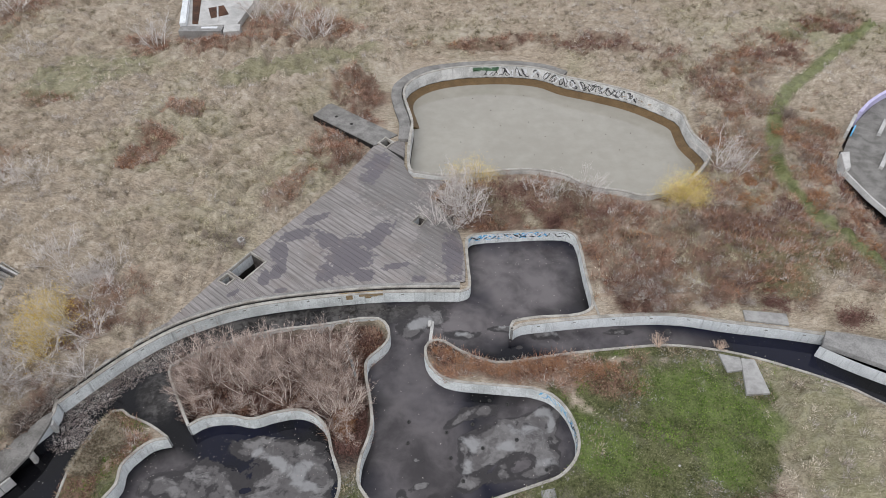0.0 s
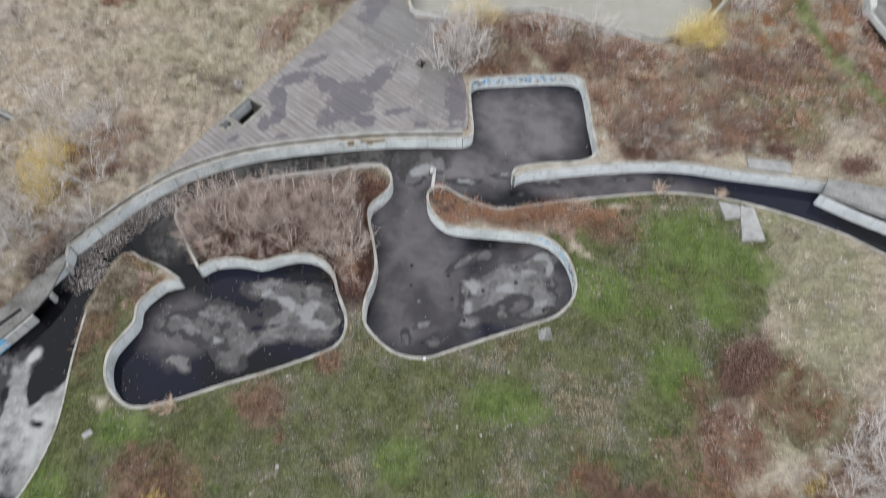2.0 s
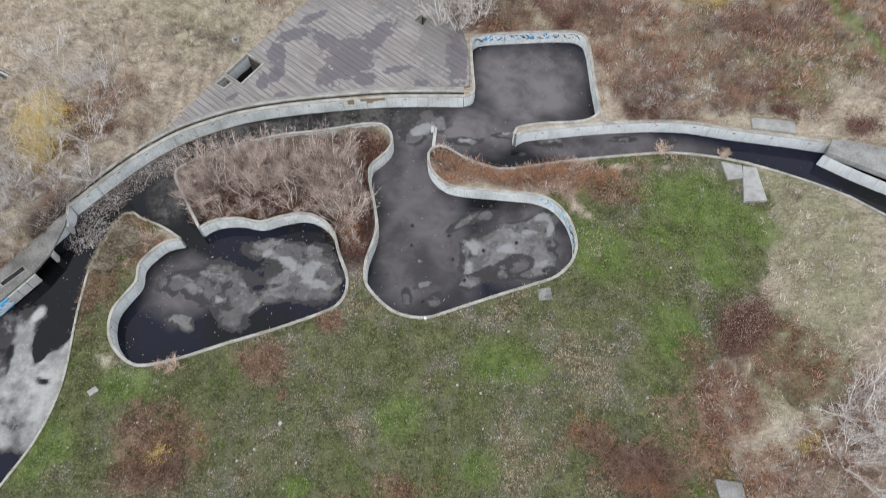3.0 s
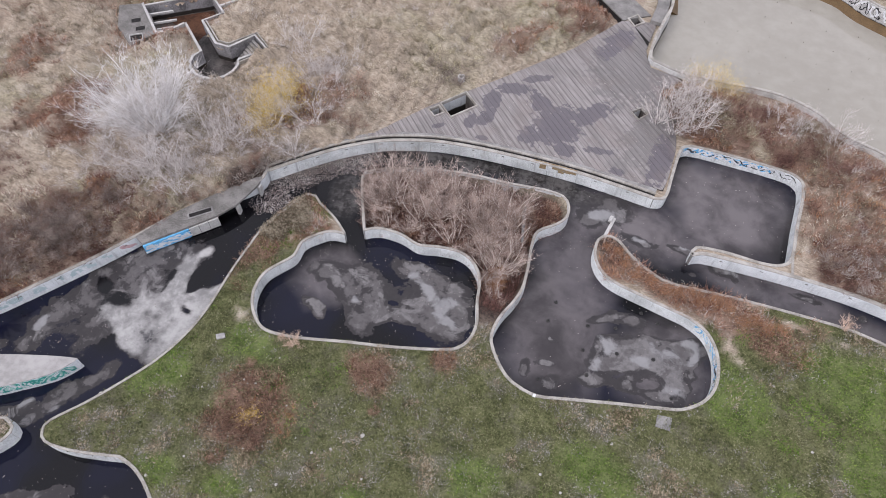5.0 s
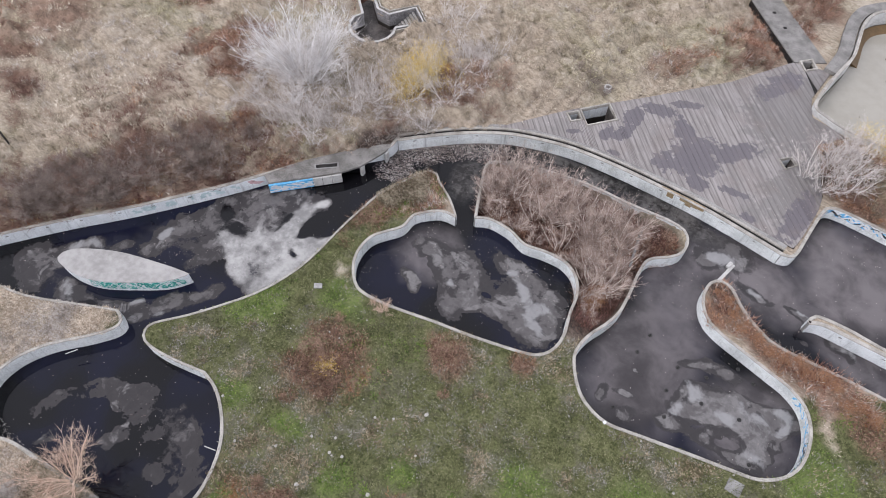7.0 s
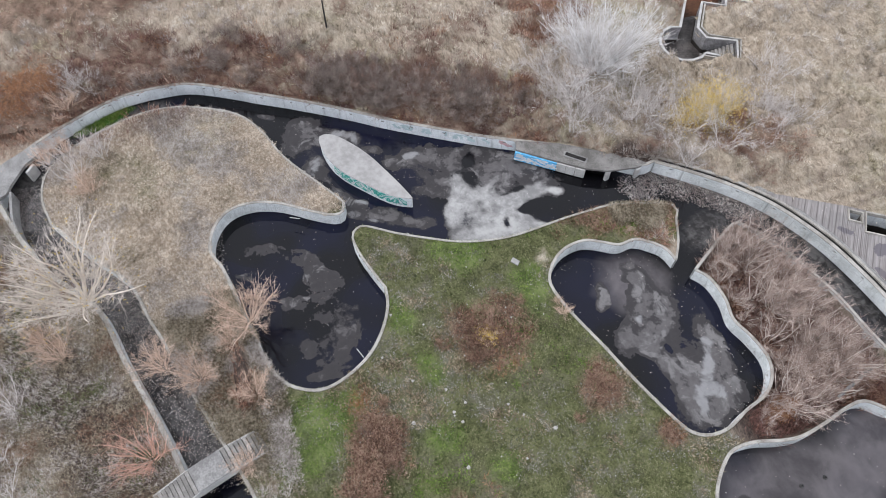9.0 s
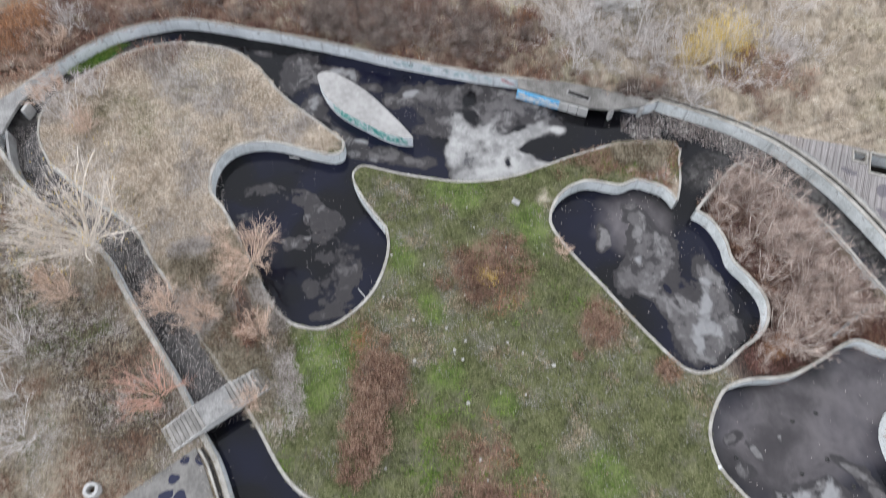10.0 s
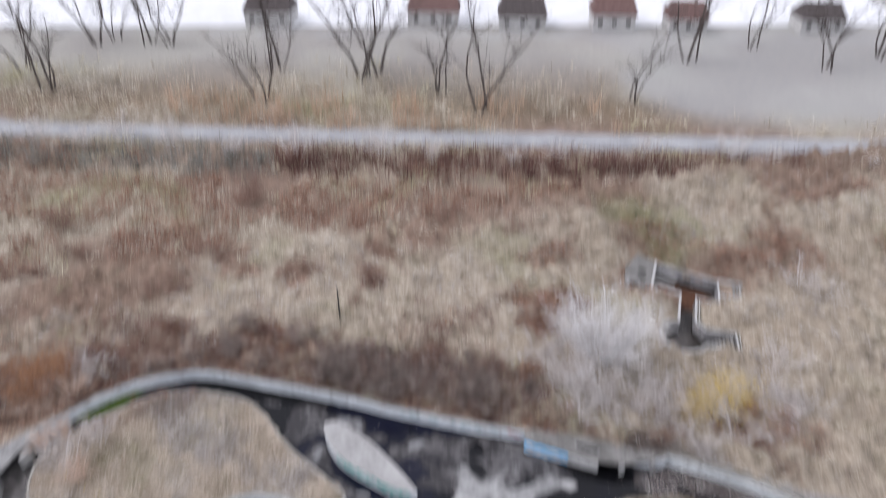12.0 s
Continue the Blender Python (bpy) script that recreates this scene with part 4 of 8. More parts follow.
def build_ground():
    """One sheet of land to the horizon, cut out along the pools, basins and yards."""
    from mathutils.geometry import delaunay_2d_cdt
    loops = [pools, DECK_EDGE, tan_edge, YARD, ARENA] + HATCHES
    verts, edges = [], []
    for k, loop in enumerate(loops):
        if k == 1:
            continue
        first = len(verts)
        verts += [Vector(q) for q in loop]
        edges += [(first + i, first + (i + 1) % len(loop)) for i in range(len(loop))]
    rng = np.random.default_rng(5)
    for x0, x1, y0, y1, step, skip in ((-62, 60, -32, 96, 0.55, None), (-260, 220, -160, 240, 4, (-62, 60, -32, 96)), (-3000, 3000, -3000, 3000, 150, (-260, 220, -160, 240))):
        gx, gy = np.meshgrid(np.arange(x0, x1, step), np.arange(y0, y1, step))
        gx, gy = gx.ravel() + rng.uniform(-0.3, 0.3, gx.size) * step, gy.ravel() + rng.uniform(-0.3, 0.3, gy.size) * step
        keep = np.ones(len(gx), bool)
        if skip:
            keep &= ~((gx > skip[0]) & (gx < skip[1]) & (gy > skip[2]) & (gy < skip[3]))
        for k, loop in enumerate(loops):
            if k != 1:
                keep &= ~inside(loop, gx, gy)
        verts += [Vector(q) for q in zip(gx[keep], gy[keep])]
    co, _, faces, *_ = delaunay_2d_cdt(verts, edges, [], 0, 1e-4)
    x, y = np.array([v.x for v in co]), np.array([v.y for v in co])
    tri = np.array([f for f in faces if len(f) == 3])
    mx, my = x[tri].mean(1), y[tri].mean(1)
    keep = ~in_pools(mx, my)
    for poly in [tan_edge, YARD, ARENA] + HATCHES:
        keep &= ~inside(poly, mx, my)
    tri = tri[keep]
    z = height(x, y)
    me = mesh_of("ground", np.stack([x, y, z], 1), tri, GROUND)
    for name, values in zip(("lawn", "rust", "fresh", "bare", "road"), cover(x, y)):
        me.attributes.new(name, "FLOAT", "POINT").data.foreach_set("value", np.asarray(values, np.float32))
    for p in me.polygons:
        p.use_smooth = True
    tagged(new("ground", me), "rough autumn meadow of dry grass, lawn and russet weeds", "ground", kind="structure")


build_ground()


def build_thatch():
    """The matted, billowing grass that lies over the open meadow."""
    step = 0.25
    gx, gy = np.meshgrid(np.arange(-70, 60, step), np.arange(-32, 97, step))
    rows, cols = gx.shape
    x, y = gx.ravel(), gy.ravel()
    index = np.arange(x.size).reshape(rows, cols)
    quads = np.stack([index[:-1, :-1], index[:-1, 1:], index[1:, 1:], index[1:, :-1]], -1).reshape(-1, 4)
    wild = wild_meadow(x, y) > 0.04
    wet = np.any([in_pools(x + dx, y + dy) for dx, dy in ((0.3, 0), (-0.3, 0), (0, 0.3), (0, -0.3))], axis=0)
    quads = quads[(wild & ~wet)[quads].all(1)]
    used, quads = np.unique(quads, return_inverse=True)
    quads = quads.reshape(-1, 4)
    x, y = x[used], y[used]
    me = mesh_of("meadow_thatch", np.stack([x, y, thatch(x, y) - 0.02 - 0.3 * np.clip(1 - wild_meadow(x, y) / 0.25, 0, 1)], 1), quads, GROUND)
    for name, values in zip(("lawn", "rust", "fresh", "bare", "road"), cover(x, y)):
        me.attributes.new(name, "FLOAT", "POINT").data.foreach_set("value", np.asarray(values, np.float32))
    me.polygons.foreach_set("use_smooth", np.ones(len(me.polygons), bool))
    tagged(new("meadow_thatch", me), "billowing mat of laid-over pale dry grass", "grass", kind="stuff")


build_thatch()

# ---- water ----
LEVEL = -1.22
SILT = [(3.2, 28.5, 1.84, 0.73, 13), (0.7, 27.5, 1.4, 0.5, 30), (4.9, 27.0, 1.79, 1.28, 3), (2.0, 25.7, 1.26, 1.23, 58), (1.8, 24.0, 1.12, 0.85, 30), (3.6, 25.0, 1.78, 1.22, 16), (6.2, 26.0, 2.22, 1.5, 3), (8.1, 28.1, 1.73, 1.05, 39), (7.4, 27.0, 1.6, 1.49, 36), (7.9, 25.0, 1.48, 1.09, 81), (7.0, 23.5, 1.56, 0.66, 18), (4.4, 23.1, 1.75, 0.66, 12), (1.8, 22.5, 1.1, 0.56, 24), (-1.9, 24.2, 0.61, 0.29, 168), (-1.4, 22.3, 0.78, 0.37, 24), (-2.9, 21.1, 1.01, 0.51, 92), (-0.8, 20.9, 1.11, 0.71, 47)]
SILT_HOLES = [(6.1, 28.9, 1.97, 0.52, 18), (5.5, 23.6, 0.98, 0.38, 18), (1.4, 26.9, 1.38, 0.35, 24), (8.9, 26.6, 0.76, 0.46, 3), (8.7, 25.3, 0.88, 0.5, 3), (-14.2, 22.0, 0.75, 0.34, 11), (-13.1, 19.8, 1.85, 0.64, 11), (-17.5, 19.2, 0.7, 0.59, 149)]
MILKY_EAST = [(4.4, 25.5, 1.37, 0.68, 25), (2.2, 25.5, 1.0, 0.88, 85), (7.5, 24.3, 1.09, 0.87, 8), (7.5, 28.4, 1.19, 0.65, 27), (8.3, 27.2, 0.93, 0.53, 84), (1.8, 23.7, 0.78, 0.58, 2), (6.3, 27.0, 1.34, 0.72, 2)]
SILT_MIDDLE = [(-20.9, 22.3, 1.51, 0.84, 175), (-19.0, 22.4, 1.73, 0.94, 176), (-16.8, 23.3, 2.17, 1.05, 178), (-17.1, 21.4, 2.56, 1.2, 178), (-14.8, 21.2, 2.55, 1.2, 178), (-15.5, 19.1, 1.46, 0.88, 176), (-19.8, 19.3, 1.59, 0.49, 179), (-18.8, 18.7, 0.63, 0.39, 174), (-14.3, 25.3, 1.98, 0.8, 179), (-11.8, 24.9, 2.42, 1.23, 178), (-9.9, 23.4, 1.97, 1.65, 168), (-12.4, 22.4, 1.74, 1.39, 168), (-9.7, 21.5, 2.13, 1.02, 179), (-8.6, 22.9, 1.08, 0.71, 177), (-15.4, 20.1, 1.68, 0.72, 179)]
MILKY_MIDDLE = [(-12.4, 24.3, 1.03, 0.46, 152), (-11.0, 23.3, 1.58, 0.73, 157), (-9.8, 22.2, 1.05, 0.48, 17), (-16.9, 21.0, 0.49, 0.4, 124), (-13.8, 25.0, 0.68, 0.58, 157), (-10.2, 24.1, 0.88, 0.68, 172)]
SILT_POOL = [(-30.3, -2.2, 1.58, 0.94, 70), (-27.9, -1.5, 1.42, 1.05, 173), (-27.3, -0.3, 1.33, 0.9, 69), (-26.0, -2.9, 1.74, 0.63, 72), (-24.9, -0.9, 1.65, 1.15, 68), (-23.1, -0.0, 1.14, 1.01, 1), (-22.1, -1.6, 1.78, 1.09, 70), (-22.1, -2.9, 1.2, 1.07, 51), (-20.3, -1.7, 1.16, 0.71, 70), (-19.6, -2.8, 1.56, 0.39, 72), (-29.6, -6.6, 1.25, 0.7, 69), (-31.7, -4.9, 1.81, 0.63, 72)]
SILT_WEST = [(-46.0, -2.4, 1.14, 0.41, 71), (-42.4, -0.3, 1.99, 1.59, 1), (-43.5, 0.7, 1.56, 1.32, 56), (-41.7, 2.9, 2.03, 1.05, 71), (-40.8, 4.5, 1.05, 0.8, 172), (-38.8, 0.5, 2.01, 1.15, 151), (-36.9, 1.1, 1.14, 0.61, 22), (-35.4, 2.0, 1.32, 0.53, 36), (-33.9, 3.3, 1.45, 0.57, 59), (-32.6, 3.2, 2.14, 0.67, 60), (-32.1, 5.6, 1.18, 0.68, 71), (-37.7, 8.6, 1.49, 1.02, 71), (-37.2, 10.6, 1.74, 1.27, 72), (-35.7, 12.2, 1.73, 1.13, 73), (-34.5, 8.9, 2.21, 1.65, 53), (-33.2, 10.8, 1.48, 0.96, 162), (-34.1, 15.2, 1.97, 1.83, 87), (-33.9, 17.8, 2.47, 1.56, 75), (-31.0, 18.8, 1.95, 1.65, 84), (-31.9, 15.0, 1.45, 1.19, 77), (-30.1, 8.4, 1.16, 1.11, 66), (-30.9, 6.7, 1.17, 0.56, 72), (-36.9, 7.4, 1.23, 0.75, 71), (-39.2, 5.9, 1.25, 0.64, 71), (-36.5, 14.0, 1.75, 0.77, 73)]
WEST_HOLES = [(-35.1, 7.9, 1.77, 1.31, 56), (-38.8, 7.4, 1.06, 0.55, 43), (-44.0, -3.3, 1.43, 1.03, 9), (-35.4, 13.6, 0.76, 0.49, 160), (-29.0, 17.2, 1.69, 0.57, 83), (-28.4, 14.4, 1.12, 0.42, 159), (-29.1, 8.6, 1.01, 0.49, 72), (-36.7, 1.0, 0.76, 0.43, 32)]
MILKY_WEST = [(-41.8, 3.7, 1.12, 0.66, 70), (-40.5, 4.5, 0.92, 0.4, 167), (-39.0, 0.8, 1.49, 0.51, 154), (-34.0, 3.6, 0.97, 0.29, 60), (-37.7, 8.6, 0.8, 0.57, 71), (-32.1, 3.8, 1.19, 0.33, 60), (-37.7, 9.4, 0.6, 0.39, 72)]
SILT_NECK = [(-4.9, 38.0, 1.57, 0.99, 179), (-1.3, 38.0, 2.21, 1.6, 0), (-2.7, 36.2, 1.21, 0.96, 179), (1.7, 35.9, 1.54, 0.54, 1), (0.4, 39.6, 0.7, 0.32, 1), (5.5, 36.6, 2.18, 0.48, 1), (8.6, 36.0, 1.45, 0.72, 2), (6.4, 34.7, 0.43, 0.23, 2), (19.2, 36.1, 0.64, 0.54, 49), (14.9, 36.2, 1.45, 0.42, 1)]
MILKY_NECK = [(-4.5, 38.4, 0.89, 0.44, 180), (1.9, 35.9, 1.16, 0.36, 1), (-1.3, 37.4, 1.17, 1.1, 177), (5.6, 36.9, 1.07, 0.24, 1), (9.4, 36.1, 1.06, 0.54, 2), (-2.5, 37.0, 0.73, 0.58, 93)]
FAINT_SILT = [(-2, 25, 4.5, 7, 0), (-3, 33, 3.5, 6, 0), (7.5, 42.5, 6, 5.5, 0), (1, 37.5, 7, 3.5, 0), (14, 35.5, 9, 2, -3), (6, 26, 4, 4, 0), (-20, 22, 3, 3, 0)]
PALE_PATCH = [(-28.9, 13.9, 2.58, 2.11, 77), (-30.7, 10.5, 1.97, 1.04, 162), (-27.7, 12.0, 2.76, 0.76, 73), (-27.8, 15.5, 1.4, 1.11, 78), (-32.9, 12.0, 1.81, 0.86, 3), (-31.2, 13.2, 1.74, 1.43, 157), (-30.2, 15.6, 1.22, 0.68, 88), (-30.7, 17.8, 2.06, 0.89, 99), (-28.3, 15.7, 0.96, 0.65, 29), (-27.2, 17.2, 1.42, 0.38, 82), (-30.1, 19.7, 0.72, 0.47, 76)]
ALGAE = [(-49.7, -16.7, 2.7, 0.62, 109)]
BED = [(-25, 33.4, 6, 1.5, 38), (-17, 36.6, 8, 1.1, 15), (-8, 38.2, 5, 1.3, 3), (-22.6, 29.6, 1.6, 2.4, 20), (-30, -16.5, 9, 3.2, 20), (-41, -22.5, 6, 2.4, 0),
       (-20, -12.5, 6, 2.0, 20), (-49, -16, 1.6, 6, 10)]


def build_water():
    gx, gy = np.meshgrid(np.arange(-53, 62, 0.18), np.arange(-27, 49, 0.18))
    rows, cols = gx.shape
    x, y = gx.ravel(), gy.ravel()
    index = np.arange(x.size).reshape(rows, cols)
    quads = np.stack([index[:-1, :-1], index[:-1, 1:], index[1:, 1:], index[1:, :-1]], -1).reshape(-1, 4)
    wet = in_pools(x, y)
    grown = wet.reshape(rows, cols).copy()
    for axis in (0, 1):
        for shift in (1, -1):
            grown |= np.roll(wet.reshape(rows, cols), shift, axis)
    quads = quads[grown.ravel()[quads].any(1)]
    used, quads = np.unique(quads, return_inverse=True)
    quads = quads.reshape(-1, 4)
    x, y = x[used], y[used]
    me = mesh_of("water", np.stack([x, y, np.full(len(x), LEVEL)], 1), quads, WATER)
    holes = np.maximum(melted(SILT_HOLES, x, y, 0.3, 50), melted(WEST_HOLES, x, y, 0.5, 51))
    silt = np.maximum(melted(SILT + SILT_MIDDLE + SILT_NECK, x, y, 0.35, 41), np.minimum(melted(SILT_WEST, x, y, 0.35, 52), 0.82))
    silt = np.clip(np.maximum(silt, np.minimum(melted(SILT_POOL, x, y, 0.5, 42), 0.58)) - 0.85 * holes, 0, 1)
    haze = np.maximum(0.78 * spots(FAINT_SILT, x, y, 0.3, 0.3, 45), spots([(7.6, 42.3, 5.5, 5.2, 0), (1.5, 37.2, 5, 2.2, 0)], x, y, 0.35, 0.35, 48))
    pale = np.clip(1.1 * melted(PALE_PATCH, x, y, 0.4, 43) - 0.8 * holes, 0, 1)
    milky = np.clip(melted(MILKY_EAST + MILKY_MIDDLE + MILKY_WEST + MILKY_NECK, x, y, 0.35, 46) - 0.8 * holes, 0, 1)
    silt = np.maximum(silt, 0.95 * pale)
    algae = spots(ALGAE, x, y, 0.3, 1.0, 47)
    bed = spots(BED, x, y, 0.4, 0.5, 44)
    for name, values in (("silt", silt), ("pale", pale), ("bed", bed), ("algae", algae), ("haze", haze), ("milky", milky)):
        me.attributes.new(name, "FLOAT", "POINT").data.foreach_set("value", np.asarray(values, np.float32))
    tagged(new("water", me), "dark still pool water with grey silt patches", "water", kind="structure")


build_water()


# ---- walls of the pools ----
def panels(base, path, half, foot, top, material, length=1.35, joint=0.014):
    """Cast panels side by side along a wall, each with its own edges."""
    sides = [offset_path(path, d) for d in (-half, half)]
    lengths = [0.0]
    for a, b in zip(path, path[1:]):
        lengths.append(lengths[-1] + math.dist(a, b))
    count = max(1, round(lengths[-1] / length))
    for k in range(count):
        s0, s1 = lengths[-1] * k / count + joint / 2, lengths[-1] * (k + 1) / count - joint / 2
        stations = [s0] + [s for s in lengths if s0 + 0.1 < s < s1 - 0.1] + [s1]
        bm = bmesh.new()
        rings = []
        for s in stations:
            ring = []
            for side in sides:
                x = float(np.interp(s, lengths, [p[0] for p in side]))
                y = float(np.interp(s, lengths, [p[1] for p in side]))
                ring += [(x, y, foot), (x, y, top)]
            rings.append([bm.verts.new(ring[i]) for i in (0, 2, 3, 1)])
        for r, q in zip(rings, rings[1:]):
            for i in range(4):
                bm.faces.new((r[i], r[(i + 1) % 4], q[(i + 1) % 4], q[i]))
        bm.faces.new(rings[0][::-1])
        bm.faces.new(rings[-1])
        part("wall_panel", bm, material, base)


def pool_wall(name, path, label, half=0.1, top=0.02, cope=0.115, rise=0.07, material=WALL, closed=False, foot=-1.7):
    base = thing(name, label, "wall", kind="structure")
    part("wall_core", sweep(bmesh.new(), path, [(0.02 - half, foot), (half - 0.02, foot), (half - 0.02, top - 0.01), (0.02 - half, top - 0.01)], closed), CORE, base, "dark recessed joints")
    panels(base, path, half, foot, top, material)
    c = 0.025
    part("coping", sweep(bmesh.new(), path, [(-cope, top + 0.002), (cope, top + 0.002), (cope, top + rise - c), (cope - c, top + rise),
                                             (c - cope, top + rise), (-cope, top + rise - c)], closed), COPING, base, "weathered grey concrete coping")
    return base


def cut(path, a, b):
    """The stretch of a path between two shares of its length."""
    n = len(path) - 1
    return path[int(a * n):int(b * n) + 1]


bank_label = "low pale concrete bank wall of a curved pool"
pool_wall("wall_spit", east_spit, bank_label)
w_east = pool_wall("wall_east_pool", east_pool, bank_label)
pool_wall("wall_thicket", thicket_bank, "low concrete wall round a sunken thicket")
pool_wall("wall_middle_pool", middle_pool, bank_label)
pool_wall("wall_lawn", lawn_bank, "thin concrete edge between lawn and canal", half=0.075, cope=0.09)
pool_wall("wall_west_pool", west_pool, bank_label)
pool_wall("wall_mound", mound_bank, "concrete bank overgrown with reeds", half=0.08, cope=0.09)
pool_wall("wall_canal_bank", canal_bank, "thin concrete canal edge", half=0.09)
w_channel = pool_wall("wall_channel", channel_wall, "tall pale concrete wall of a narrow channel", half=0.16, cope=0.17, material=WALL_WHITE)
w_square = pool_wall("wall_square_pool", square_wall, "concrete wall of a square pool with rounded corners", half=0.12, cope=0.135)
w_deck = pool_wall("wall_deck", deck_wall, "curved concrete retaining wall below a wooden deck", half=0.15, top=0.04, cope=0.17, rise=0.07)
w_outer = pool_wall("wall_outer", outer_wall, "long curved pale concrete wall with drain slots", half=0.13, cope=0.145, material=WALL_WHITE)
pool_wall("wall_dry_canal", canal_wall, "weathered concrete wall of a dry canal", half=0.14, cope=0.17)
curb = offset_path(deck_wall, -0.5)
part("lichen_stain", sweep(bmesh.new(), cut(deck_wall, 0.2, 0.31), [(-0.12, 0.113), (-0.02, 0.113), (-0.02, 0.117), (-0.12, 0.117)]), LICHEN, w_deck, "orange lichen stain")
for k in range(9):
    a = 0.205 + 0.011 * k
    drip = offset_path(cut(deck_wall, a, a + (0.004, 0.008, 0.006)[k % 3]), 0.154)
    if len(drip) > 1:
        part("rust_drip", sweep(bmesh.new(), drip, [(-0.003, -0.25 - 0.09 * ((k * 5) % 4)), (0.003, -0.25 - 0.09 * ((k * 5) % 4)), (0.003, 0.03), (-0.003, 0.03)]), LICHEN, w_deck, "orange rust drip")
part("inner_curb", sweep(bmesh.new(), curb, [(-0.1, -0.2), (0.1, -0.2), (0.1, 0.17), (-0.1, 0.17)]), COPING, w_deck)
part("edge_strip", sweep(bmesh.new(), offset_path(deck_wall, -0.78), [(-0.24, -0.2), (0.17, -0.2), (0.17, 0.1), (-0.24, 0.1)]), GREY, w_deck, "grey concrete strip beside the deck")
part("gutter", sweep(bmesh.new(), offset_path(deck_wall, -0.28), [(-0.12, -0.2), (0.12, -0.2), (0.12, 0.03), (-0.12, 0.03)]), DARK, w_deck, "dark drainage gutter")


def drain_slots(wall, path, side, gap, z=-0.3):
    """Small dark drain openings in a row along a wall face."""
    me, travelled = None, 0
    for a, b in zip(path, path[1:]):
        travelled += math.dist(a, b)
        if travelled < gap:
            continue
        travelled = 0
        if me is None:
            bm = box(bmesh.new(), -0.12, -0.012, -0.05, 0.12, 0.012, 0.05, bevel=0.004)
            me = bpy.data.meshes.new("drain_slot")
            bm.to_mesh(me)
            bm.free()
            me.materials.append(CORE)
        t = Vector((b[0] - a[0], b[1] - a[1])).normalized()
        ob = new("drain_slot", me)
        ob.parent = wall
        ob.matrix_basis = pose(a[0] - t.y * side, a[1] + t.x * side, z, 0, 0, math.degrees(math.atan2(t.y, t.x)))


drain_slots(w_deck, deck_wall, 0.16, 2.6, -0.2)
drain_slots(w_outer, outer_wall, 0.13, 2.6)
drain_slots(w_channel, channel_wall, 0.16, 3.0)


def graffiti(wall, path, side, z0, z1, paint, strokes, seed, fat=0.07, step=0.0):
    """Looping sprayed strokes on a wall face."""
    rnd = random.Random(seed)
    lengths = np.concatenate([[0], np.cumsum([math.dist(a, b) for a, b in zip(path, path[1:])])])
    px, py = np.array([p[0] for p in path]), np.array([p[1] for p in path])
    line = offset_path(path, side)
    lx, ly = np.array([p[0] for p in line]), np.array([p[1] for p in line])
    bm = bmesh.new()
    total = lengths[-1]
    for k in range(strokes):
        s0 = total * (k + 0.5) / strokes + rnd.uniform(-0.3, 0.3)
        wide, a0, turns = rnd.uniform(0.3, 0.6), rnd.uniform(0, 6.3), rnd.uniform(2, 6)
        pts = []
        for j in range(13):
            a = a0 + turns * j / 12
            s = s0 + wide * math.cos(a) + rnd.uniform(-0.1, 0.1)
            z = (z0 + z1) / 2 + (z1 - z0) / 2 * math.sin(a * 1.3 + k) * rnd.uniform(0.7, 1)
            pts.append((min(max(s, 0), total), z))
        last = None
        for (sa, za), (sb, zb) in zip(pts, pts[1:]):
            d = Vector((sb - sa, zb - za))
            if d.length < 1e-3:
                continue
            nrm = Vector((-d.y, d.x)).normalized() * fat * rnd.uniform(0.6, 1.2)
            quad = []
            for s, z in ((sa + nrm.x, za + nrm.y), (sa - nrm.x, za - nrm.y), (sb - nrm.x, zb - nrm.y), (sb + nrm.x, zb + nrm.y)):
                quad.append(bm.verts.new((np.interp(s, lengths, lx), np.interp(s, lengths, ly), min(max(z, z0), z1))))
            bm.faces.new(quad)
    ob = part("graffiti", bm, PAINTS[paint], wall, f"sprayed {paint} strokes")
    ob["kind"] = "stuff"
    return ob


graffiti(w_square, cut(square_wall, 0.56, 0.8), 0.127, -0.75, -0.05, "blue", 12, 1)
graffiti(w_square, cut(square_wall, 0.5, 0.82), 0.133, -0.7, -0.1, "black", 16, 2, 0.045)
graffiti(w_square, cut(square_wall, 0.52, 0.8), 0.139, -0.7, -0.1, "white", 14, 3, 0.08)
graffiti(w_east, cut(east_pool, 0.08, 0.26), -0.106, -0.7, -0.05, "white", 12, 4, 0.09)
graffiti(w_east, cut(east_pool, 0.1, 0.27), -0.112, -0.65, -0.1, "black", 14, 5, 0.035)
graffiti(w_east, cut(east_pool, 0.0, 0.17), -0.109, -0.75, -0.05, "blue", 10, 15, 0.04)
graffiti(w_outer, cut(outer_wall, 0.14, 0.26), 0.138, -0.8, -0.1, "rose", 1, 6, 0.2)
graffiti(w_outer, cut(outer_wall, 0.22, 0.36), 0.138, -0.8, -0.15, "washed", 7, 7, 0.16)


